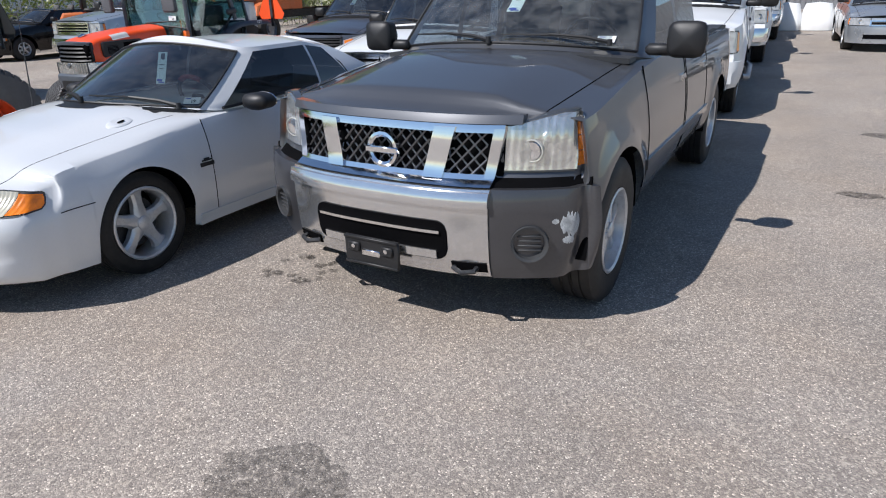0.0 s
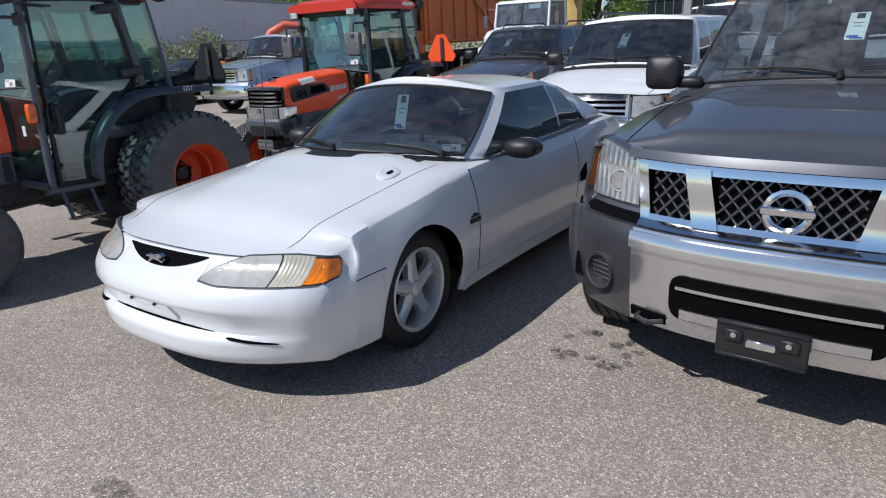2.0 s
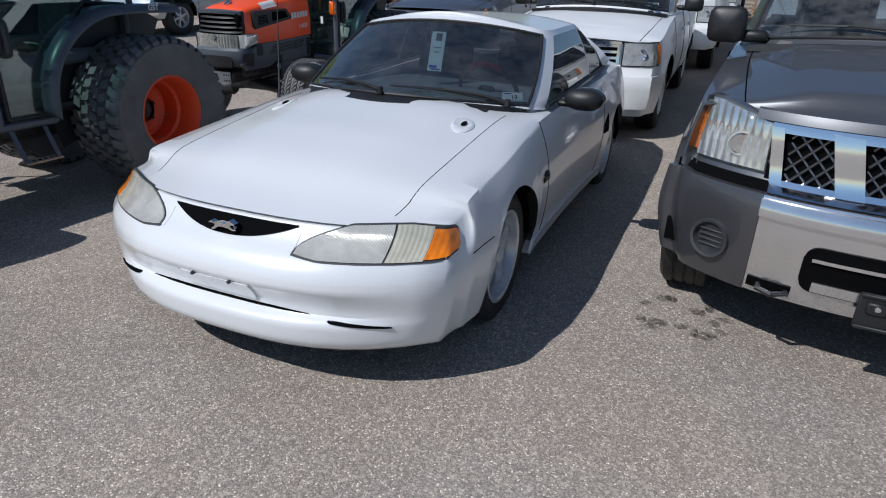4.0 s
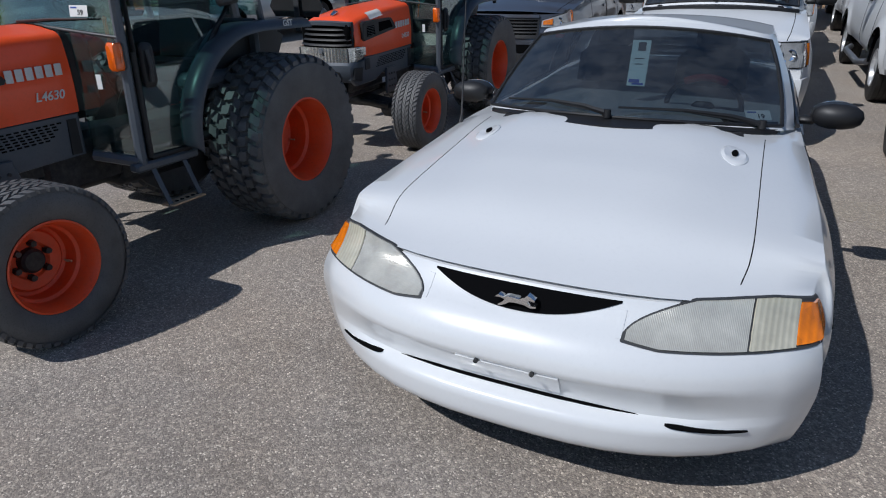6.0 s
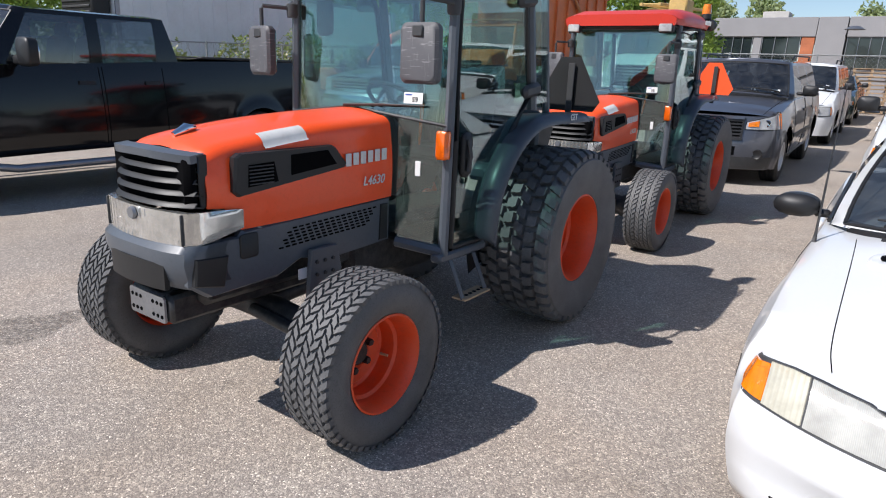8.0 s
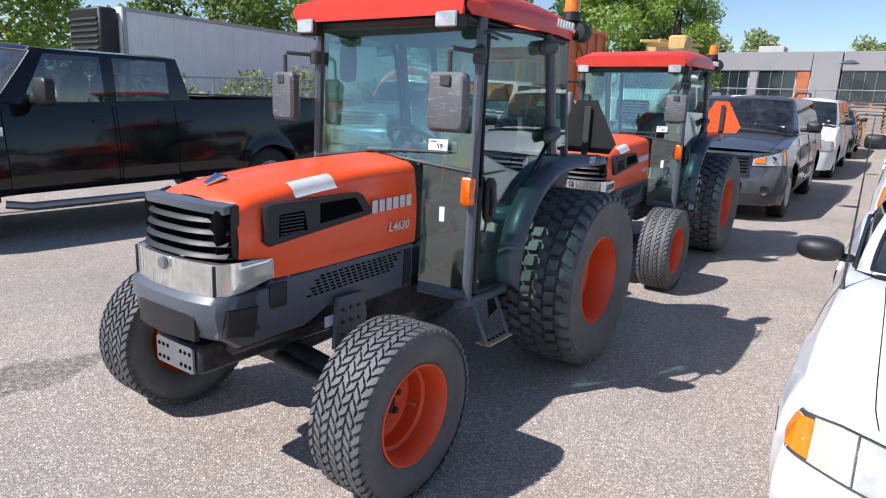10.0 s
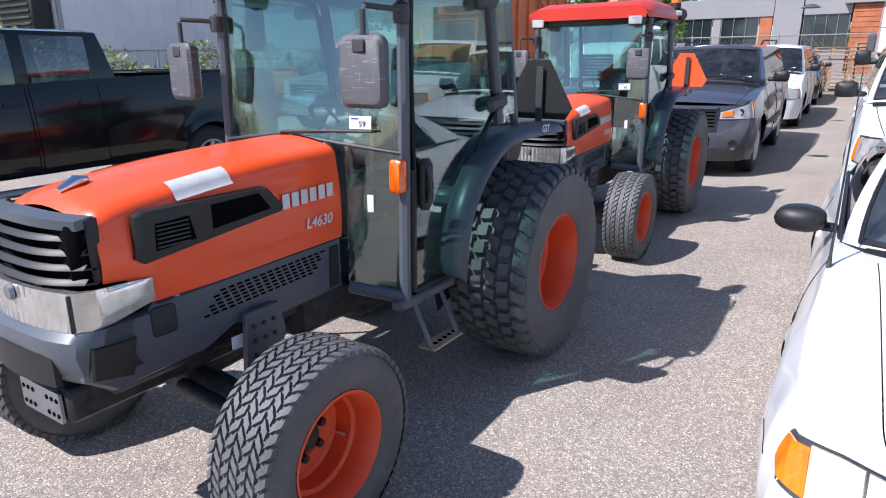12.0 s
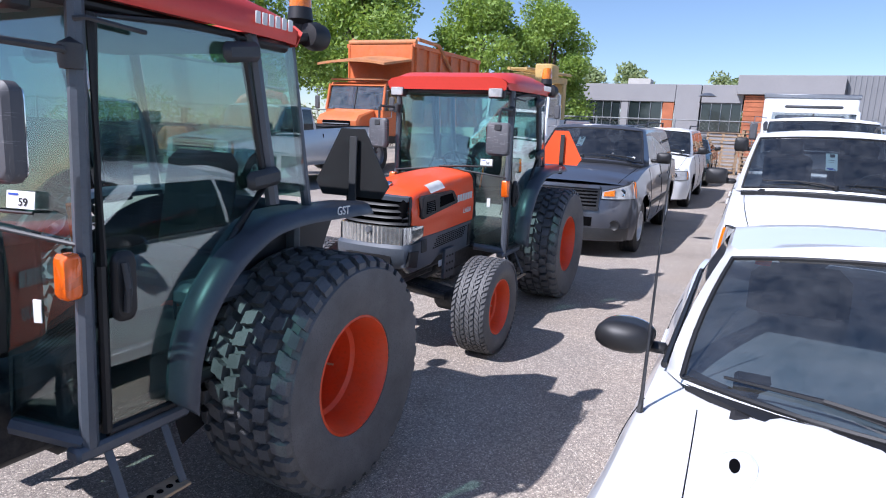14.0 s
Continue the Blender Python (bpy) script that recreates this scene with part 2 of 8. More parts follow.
M = {
    "asphalt": asphalt_material(),
    "white_paint": surface("white_car_paint", (0.685, 0.695, 0.70), 0.32, coat=0.8, var=0.02, big=1.3, bumps=0.0, rough_var=0.05),
    "white_old": surface("white_truck_paint", (0.74, 0.75, 0.75), 0.38, coat=0.5, var=0.05, big=1.5, bumps=0.0),
    "grey_paint": surface("grey_metallic_paint", (0.104, 0.107, 0.115), 0.38, 0.55, 0.9, var=0.06, big=1.2, fine=800, bumps=0.0, rough_var=0.05),
    "grey_bumper": surface("grey_bumper_paint", (0.055, 0.055, 0.060), 0.32, 0.3, 0.9, var=0.12, big=2.0, bumps=0.02),
    "slate_paint": surface("slate_metallic_paint", (0.095, 0.10, 0.118), 0.32, 0.5, 0.9, var=0.06, big=1.2, fine=800, bumps=0.02, rough_var=0.04),
    "silver_paint": surface("silver_metallic_paint", (0.42, 0.45, 0.48), 0.30, 0.6, 0.8, var=0.05, big=1.2, fine=800, bumps=0.02),
    "green_paint": surface("dark_green_paint", (0.03, 0.055, 0.055), 0.28, 0.3, 0.9, var=0.08, bumps=0.0),
    "black_paint": surface("black_car_paint", (0.004, 0.004, 0.005), 0.12, 0.0, 0.25, var=0.1, bumps=0.0, rough_var=0.05, spec=0.35),
    "orange": surface("orange_tractor_paint", (0.93, 0.088, 0.013), 0.38, coat=0.35, var=0.05, big=2.0, bumps=0.02, rough_var=0.08),
    "rim_orange": surface("orange_rim_paint", (0.76, 0.075, 0.014), 0.45, var=0.10, big=4.0, bumps=0.04, dust=0.12),
    "roof_red": surface("red_orange_roof_plastic", (0.60, 0.042, 0.024), 0.40, coat=0.2, var=0.05, big=2.0, bumps=0.02),
    "truck_orange": surface("faded_orange_truck_paint", (0.62, 0.15, 0.035), 0.55, var=0.16, big=1.5, fine=20, bumps=0.08, dust=0.15),
    "rust_orange": surface("rusty_tarp_steel", (0.50, 0.20, 0.07), 0.7, var=0.25, big=1.8, fine=25, bumps=0.2, dust=0.2),
    "frame_grey": surface("blue_grey_tractor_paint", (0.072, 0.085, 0.103), 0.40, coat=0.1, var=0.10, big=3.0, bumps=0.05, dust=0.06),
    "fender_navy": surface("navy_fender_plastic", (0.052, 0.060, 0.075), 0.38, var=0.10, big=3.0, bumps=0.05, dust=0.04),
    "plastic": surface("dark_grey_plastic", (0.035, 0.037, 0.040), 0.55, var=0.15, big=4.0, fine=220, bumps=0.12, dust=0.05),
    "black": surface("black_plastic", (0.012, 0.012, 0.013), 0.5, var=0.15, big=4.0, fine=220, bumps=0.08),
    # near-black colour stands in for the shade inside gaps, recesses and wells
    "cavity_shade": surface("cavity_shade_black", (0.003, 0.003, 0.0035), 0.9, var=0.2, bumps=0.05, spec=0.05),
    "worn_plastic": scratched_plastic(),
    "steel": surface("dull_steel", (0.33, 0.34, 0.36), 0.45, 0.9, var=0.12, big=5.0, bumps=0.06),
    "iron": surface("oily_cast_iron", (0.030, 0.032, 0.036), 0.5, 0.4, var=0.3, big=8.0, bumps=0.2, dust=0.18),
    "chrome": surface("chrome", (0.80, 0.81, 0.82), 0.10, 1.0, var=0.03, big=6.0, bumps=0.0, rough_var=0.05),
    "alloy": surface("cast_alloy", (0.62, 0.63, 0.64), 0.34, 0.55, var=0.12, big=9.0, bumps=0.03, dust=0.08),
    "tyre": tyre_material("tyre_rubber", 0.014),
    "tyre_old": tyre_material("tractor_tyre_rubber", 0.105),
    "glass_dark": glass("tinted_windscreen_glass", (0.34, 0.40, 0.43), dust_glare=0.10, base=0.11),
    "glass_side": glass("deep_tinted_side_glass", (0.12, 0.13, 0.14)),
    "glass_car": glass("windscreen_glass", (0.70, 0.75, 0.76), dust_glare=0.26),
    "glass_green": glass("greenish_cab_glass", (0.66, 0.82, 0.79), dust_glare=0.02, base=0.11),
    "lens": lens_material("clear_ribbed_lens", (0.56, 0.57, 0.57), 120.0, 0.45),
    "lens_grey": lens_material("aged_grey_lens", (0.70, 0.68, 0.60), 420.0, 0.45, 0.14, facets=False),
    "lens_facet": lens_material("clear_faceted_lens", (0.80, 0.80, 0.76), 60.0, 1.3, 0.13, 0.8),
    "lens_yellow": lens_material("yellowed_lens", (0.70, 0.66, 0.52), 120.0, 0.35, facets=False),
    "amber": lens_material("amber_lens", (1.0, 0.25, 0.005), 90.0, 0.1),
    "amber_deep": lens_material("deep_orange_lens", (0.95, 0.15, 0.004), 90.0, 0.1),
    "red_lens": lens_material("red_lens", (0.5, 0.02, 0.01), 90.0, 0.1),
    "tag_paper": surface("pale_paper_tag", (0.68, 0.82, 0.80), 0.7, var=0.03, bumps=0.0),
    "paper": surface("white_paper_label", (0.82, 0.82, 0.80), 0.7, var=0.03, bumps=0.0),
    "ink": surface("dark_ink", (0.015, 0.015, 0.018), 0.7, bumps=0.0),
    "blue_ink": surface("blue_ink", (0.03, 0.08, 0.42), 0.7, bumps=0.0),
    "red_ink": surface("red_sticker", (0.70, 0.03, 0.03), 0.6, bumps=0.0),
    "letter_white": surface("silver_white_lettering", (0.66, 0.66, 0.64), 0.4, var=0.06, bumps=0.0),
    "reflector": surface("silver_reflective_tape", (0.60, 0.60, 0.58), 0.5, var=0.08, big=12, bumps=0.05),
    "triangle_orange": surface("fluorescent_orange_sign", (0.95, 0.10, 0.02), 0.5, var=0.05, bumps=0.0),
    "interior": surface("dark_cabin_trim", (0.022, 0.022, 0.024), 0.8, var=0.12, bumps=0.05, spec=0.2),
    "dash_grey": surface("faded_grey_dash", (0.13, 0.128, 0.122), 0.8, var=0.10, bumps=0.05, spec=0.2),
    "seat": surface("grey_seat_cloth", (0.11, 0.107, 0.104), 0.9, var=0.1, fine=300, bumps=0.15),
    "wheel_red": surface("red_steering_cover", (0.16, 0.018, 0.016), 0.6, bumps=0.05),
    "trailer": surface("white_trailer_skin", (0.76, 0.78, 0.81), 0.45, var=0.05, big=0.8, fine=8, bumps=0.03, dust=0.06),
    "stucco": surface("grey_stucco", (0.27, 0.265, 0.27), 0.85, var=0.06, big=0.5, fine=12, bumps=0.1),
    "ribbed": surface("grey_ribbed_cladding", (0.20, 0.205, 0.215), 0.6, var=0.06, big=0.5, bumps=0.03),
    "wood_clad": surface("reddish_wood_cladding", (0.42, 0.13, 0.055), 0.6, var=0.2, big=0.8, fine=9, bumps=0.1),
    "pallet": surface("weathered_pallet_wood", (0.45, 0.31, 0.19), 0.85, var=0.25, big=1.5, fine=25, bumps=0.2),
    "galv": surface("galvanised_wire", (0.36, 0.37, 0.37), 0.5, 0.7, var=0.15, bumps=0.0),
    "bark": surface("bark", (0.10, 0.075, 0.055), 0.95, var=0.3, big=4, fine=30, bumps=0.5, dist=0.02),
    "concrete": surface("pale_concrete", (0.46, 0.44, 0.41), 0.9, var=0.1, big=1.5, fine=40, bumps=0.2),
}


def leaf_material(name, a, b):
    m, nt, ns, ln, p = nodes_of(name)
    geo = ns.new("ShaderNodeNewGeometry")
    ln.new(ramp(nt, geo.outputs["Random Per Island"], [(0.0, a), (1.0, b)]), p.inputs["Base Color"])
    p.inputs["Roughness"].default_value = 0.6
    out = ns["Material Output"]
    tl, mx = ns.new("ShaderNodeBsdfTranslucent"), ns.new("ShaderNodeMixShader")
    tl.inputs[0].default_value = (b[0] * 1.6, b[1] * 1.5, b[2], 1)
    mx.inputs[0].default_value = 0.28
    ln.new(p.outputs[0], mx.inputs[1])
    ln.new(tl.outputs[0], mx.inputs[2])
    ln.new(mx.outputs[0], out.inputs["Surface"])
    return m


M["leaf"] = leaf_material("spring_leaves", (0.10, 0.17, 0.03), (0.30, 0.42, 0.09))
M["leaf_dark"] = leaf_material("dark_leaves", (0.06, 0.11, 0.03), (0.18, 0.26, 0.06))
# distance haze is put into these paler, greyer greens
M["leaf_far"] = leaf_material("hazed_far_leaves", (0.18, 0.24, 0.11), (0.32, 0.38, 0.20))
M["hedge"] = leaf_material("hedge_leaves", (0.06, 0.10, 0.02), (0.20, 0.25, 0.07))
M["blossom"] = leaf_material("pale_blossom", (0.55, 0.50, 0.36), (0.75, 0.72, 0.60))


# ---------------------------------------------------------------- geometry helpers
def pchip(keys):
    """A smooth curve through (x, y) keys that never overshoots."""
    xs, ys = np.array([k[0] for k in keys], float), np.array([k[1] for k in keys], float)
    if len(xs) == 1:
        return lambda t: ys[0]
    h, d = np.diff(xs), np.diff(ys) / np.diff(xs)
    m = np.zeros(len(xs))
    m[0], m[-1] = d[0], d[-1]
    for i in range(1, len(xs) - 1):
        if d[i - 1] * d[i] > 0:
            w1, w2 = 2 * h[i] + h[i - 1], h[i] + 2 * h[i - 1]
            m[i] = (w1 + w2) / (w1 / d[i - 1] + w2 / d[i])

    def f(t):
        t = min(max(t, xs[0]), xs[-1])
        i = min(max(int(np.searchsorted(xs, t)) - 1, 0), len(xs) - 2)
        s = (t - xs[i]) / h[i]
        return float(ys[i] * (2 * s**3 - 3 * s**2 + 1) + h[i] * m[i] * (s**3 - 2 * s**2 + s) + ys[i + 1] * (3 * s**2 - 2 * s**3) + h[i] * m[i + 1] * (s**3 - s**2))

    return f


class Shape:
    """Collects vertices and faces of one mesh."""

    def __init__(self):
        self.v, self.f = [], []

    def add(self, vs, fs):
        o = len(self.v)
        self.v += [tuple(p) for p in vs]
        self.f += [tuple(i + o for i in f) for f in fs]
        return self

    def box(self, c, s, b=0.008, m=None):
        hx, hy, hz = s[0] / 2, s[1] / 2, s[2] / 2
        b = min(b, hx * 0.9, hy * 0.9, hz * 0.9)
        vs, idx = [], {}
        for sx in (-1, 1):
            for sy in (-1, 1):
                for sz in (-1, 1):
                    for k in range(3):
                        p = [sx * hx, sy * hy, sz * hz]
                        for j, (q, h) in enumerate(((sx, hx), (sy, hy), (sz, hz))):
                            if j != k:
                                p[j] = q * (h - b)
                        idx[sx, sy, sz, k] = len(vs)
                        vs.append(Vector(p))
        fs = []
        for k in range(3):
            a, d = (k + 1) % 3, (k + 2) % 3
            for sg in (-1, 1):
                q = []
                for u, w in ((-1, -1), (1, -1), (1, 1), (-1, 1)):
                    t = [0, 0, 0]
                    t[k], t[a], t[d] = sg, u, w
                    q.append(idx[(*t, k)])
                fs.append(q if sg > 0 else q[::-1])
            for u in (-1, 1):
                for w in (-1, 1):
                    t0, t1 = [0, 0, 0], [0, 0, 0]
                    t0[k], t1[k] = -1, 1
                    t0[a] = t1[a] = u
                    t0[d] = t1[d] = w
                    q = [idx[(*t0, a)], idx[(*t1, a)], idx[(*t1, d)], idx[(*t0, d)]]
                    fs.append(q if u * w < 0 else q[::-1])
        for sx in (-1, 1):
            for sy in (-1, 1):
                for sz in (-1, 1):
                    q = [idx[sx, sy, sz, k] for k in range(3)]
                    fs.append(q if sx * sy * sz > 0 else q[::-1])
        m = (Matrix.Translation(c) @ m) if m is not None else Matrix.Translation(c)
        return self.add([m @ p for p in vs], fs)

    def prism(self, poly, axis, a, b, bev=0.0):
        """A polygon of the two other axes, drawn out along axis from a to b."""
        def put(u, w, t):
            return {"x": (t, u, w), "y": (u, t, w), "z": (u, w, t)}[axis]
        n = len(poly)
        cx, cy = sum(p[0] for p in poly) / n, sum(p[1] for p in poly) / n
        def shrink(p):
            d = math.hypot(p[0] - cx, p[1] - cy) or 1
            k = max(0.0, 1 - bev * 1.3 / d)
            return cx + (p[0] - cx) * k, cy + (p[1] - cy) * k
        if bev:
            sg = 1 if b > a else -1
            rings = [([shrink(p) for p in poly], a), (poly, a + sg * bev), (poly, b - sg * bev), ([shrink(p) for p in poly], b)]
        else:
            rings = [(poly, a), (poly, b)]
        vs = [put(u, w, t) for ps, t in rings for u, w in ps]
        fs = [tuple(range(n)), tuple(reversed(range(len(vs) - n, len(vs))))]
        for r in range(len(rings) - 1):
            for i in range(n):
                j = (i + 1) % n
                fs.append((r * n + i, r * n + n + i, r * n + n + j, r * n + j))
        return self.add(vs, fs)

    def lathe(self, prof, c=(0, 0, 0), axis="x", n=40, closed=False, sweep=360.0):
        """A profile of (radius, height) turned round an axis through c."""
        vs, fs = [], []
        full = sweep >= 359.9
        k = n if full else n + 1
        for i in range(k):
            a = radians(sweep) * i / n
            for r, h in prof:
                p = {"x": (h, r * math.cos(a), r * math.sin(a)), "y": (r * math.cos(a), h, r * math.sin(a)), "z": (r * math.cos(a), r * math.sin(a), h)}[axis]
                vs.append((p[0] + c[0], p[1] + c[1], p[2] + c[2]))
        m = len(prof)
        for i in range(n):
            j = (i + 1) % k
            for q in range(m if closed else m - 1):
                r = (q + 1) % m
                fs.append((i * m + q, i * m + r, j * m + r, j * m + q))
        return self.add(vs, fs)

    def tube(self, pts, r, n=8, caps=True):
        pts = [Vector(p) for p in pts]
        rs = r if isinstance(r, (list, tuple)) else [r] * len(pts)
        vs, fs = [], []
        up = Vector((0.13, 0.21, 0.97))
        for i, p in enumerate(pts):
            d = (pts[min(i + 1, len(pts) - 1)] - pts[max(i - 1, 0)]).normalized()
            a = d.cross(up)
            if a.length < 0.05:
                a = d.cross(Vector((1, 0, 0)))
            a.normalize()
            b = d.cross(a)
            for k in range(n):
                t = 2 * math.pi * k / n
                vs.append(p + (a * math.cos(t) + b * math.sin(t)) * rs[i])
        for i in range(len(pts) - 1):
            for k in range(n):
                j = (k + 1) % n
                fs.append((i * n + k, i * n + j, i * n + n + j, i * n + n + k))
        if caps:
            fs.append(tuple(reversed(range(n))))
            fs.append(tuple(range((len(pts) - 1) * n, len(pts) * n)))
        return self.add(vs, fs)

    def grid(self, rows):
        """Rows of points, joined to a sheet."""
        m = len(rows[0])
        vs = [p for r in rows for p in r]
        fs = [(i * m + j, i * m + j + 1, (i + 1) * m + j + 1, (i + 1) * m + j) for i in range(len(rows) - 1) for j in range(m - 1)]
        return self.add(vs, fs)

    def slab(self, rows, back):
        """A sheet with thickness: back gives the vector from its face to its back."""
        b = Vector(back)
        n, m = len(rows), len(rows[0])
        vs = [Vector(p) for r in rows for p in r]
        o = len(vs)
        vs += [p + b for p in vs]
        fs = []
        for i in range(n - 1):
            for j in range(m - 1):
                q = (i * m + j, i * m + j + 1, (i + 1) * m + j + 1, (i + 1) * m + j)
                fs += [q, tuple(o + k for k in reversed(q))]
        rim = [j for j in range(m)] + [i * m + m - 1 for i in range(1, n)] + [(n - 1) * m + j for j in range(m - 2, -1, -1)] + [i * m for i in range(n - 2, 0, -1)]
        for a, c in zip(rim, rim[1:] + rim[:1]):
            fs.append((c, a, a + o, c + o))
        return self.add(vs, fs)

    def turned(self, m):
        self.v = [tuple(m @ Vector(p)) for p in self.v]
        return self

    def mirrored(self):
        o = Shape()
        o.v = [(-x, y, z) for x, y, z in self.v]
        o.f = [tuple(reversed(f)) for f in self.f]
        return o

    def mesh(self, name, mat, smooth=38, fix=True):
        me = bpy.data.meshes.new(name)
        me.from_pydata(self.v, [], self.f)
        if fix:
            bm = bmesh.new()
            bm.from_mesh(me)
            bmesh.ops.remove_doubles(bm, verts=bm.verts, dist=0.00002)
            bmesh.ops.recalc_face_normals(bm, faces=bm.faces)
            bm.to_mesh(me)
            bm.free()
        me.materials.append(mat)
        if smooth:
            me.shade_smooth()
            me.set_sharp_from_angle(angle=radians(smooth))
        return me


def part(name, shape, mat, parent, label="", smooth=38, at=None, kind=""):
    data = shape if isinstance(shape, bpy.types.Mesh) else shape.mesh(name, M[mat], smooth)
    ob = new(name, data)
    ob.parent = parent
    if at is not None:
        ob.matrix_basis = at
    return tagged(ob, label, kind=kind)


def thing(name, label, category, m=None, group=""):
    ob = new(name)
    ob.empty_display_size = 0.2
    if m is not None:
        ob.matrix_basis = m
    return tagged(ob, label, category, group)


def solid(name, shape, mat, label, category, smooth=38, kind="", group=""):
    return tagged(new(name, shape.mesh(name, M[mat], smooth)), label, category, group, kind)


def lettering(text, size, m, mat, parent, thick=0.002, name="lettering", shear=0.0, wide=1.0):
    cu = bpy.data.curves.new(name, "FONT")
    cu.body, cu.size, cu.extrude, cu.align_x, cu.align_y, cu.shear = text, size, thick, "CENTER", "CENTER", shear
    cu.space_character = 1.0
    cu.offset = 0.012 * size
    tmp = bpy.data.objects.new(name, cu)
    scene.collection.objects.link(tmp)
    me = bpy.data.meshes.new_from_object(tmp.evaluated_get(bpy.context.evaluated_depsgraph_get()))
    bpy.data.objects.remove(tmp)
    me.name = name
    me.materials.clear()
    me.materials.append(M[mat])
    me.transform(Matrix.Diagonal((wide, 1, 1, 1)))
    ob = new(name, me)
    ob.parent = parent
    ob.matrix_basis = m
    return ob


def facing(p, normal, up=(0, 0, 1)):
    """A pose at p whose z axis is the normal and whose y axis points up."""
    z = Vector(normal).normalized()
    x = Vector(up).cross(z).normalized()
    y = z.cross(x)
    m = Matrix((x, y, z)).transposed().to_4x4()
    m.translation = p
    return m


def rrect(x0, x1, z0, z1, r, n=4):
    """A rectangle with rounded corners, as a polygon."""
    out = []
    for cx, cz, a0 in ((x1 - r, z1 - r, 0), (x0 + r, z1 - r, 90), (x0 + r, z0 + r, 180), (x1 - r, z0 + r, 270)):
        for k in range(n + 1):
            a = radians(a0 + 90 * k / n)
            out.append((cx + r * math.cos(a), cz + r * math.sin(a)))
    return out


# ---------------------------------------------------------------- ground
def rise(y):
    """The yard climbs gently away from the lane."""
    t = min(y, 40.0) - 4.5
    return 0.0 if t <= -1.5 else (0.033 * (t + 1.5) ** 2 / 6.0 if t < 1.5 else 0.033 * t)


def site(x, y, axles=(0.9, 3.9), rot=0.0):
    """The pose of a vehicle on the ground at y."""
    a, b = rise(y + axles[0]), rise(y + axles[1])
    tilt = math.atan2(b - a, axles[1] - axles[0])
    return pose(x, y, a - math.tan(tilt) * axles[0], math.degrees(tilt), 0, rot)


def ground():
    g = Shape()
    xs = [-1500, -200, -60, -30, -15, -8, -4, 0, 4, 10, 30, 80, 300, 1500]
    ys = [-1500, -300, -60, -20, -8, -3, 0] + [3 + 0.25 * k for k in range(13)] + [8, 10, 15, 22, 35, 40, 60, 150, 400, 1500]
    g.grid([[(x, y, rise(y)) for y in ys] for x in xs])
    tagged(new("ground", g.mesh("ground", M["asphalt"], 0)), "sunlit worn grey asphalt yard with pale stone chips", "ground", kind="structure")


ground()


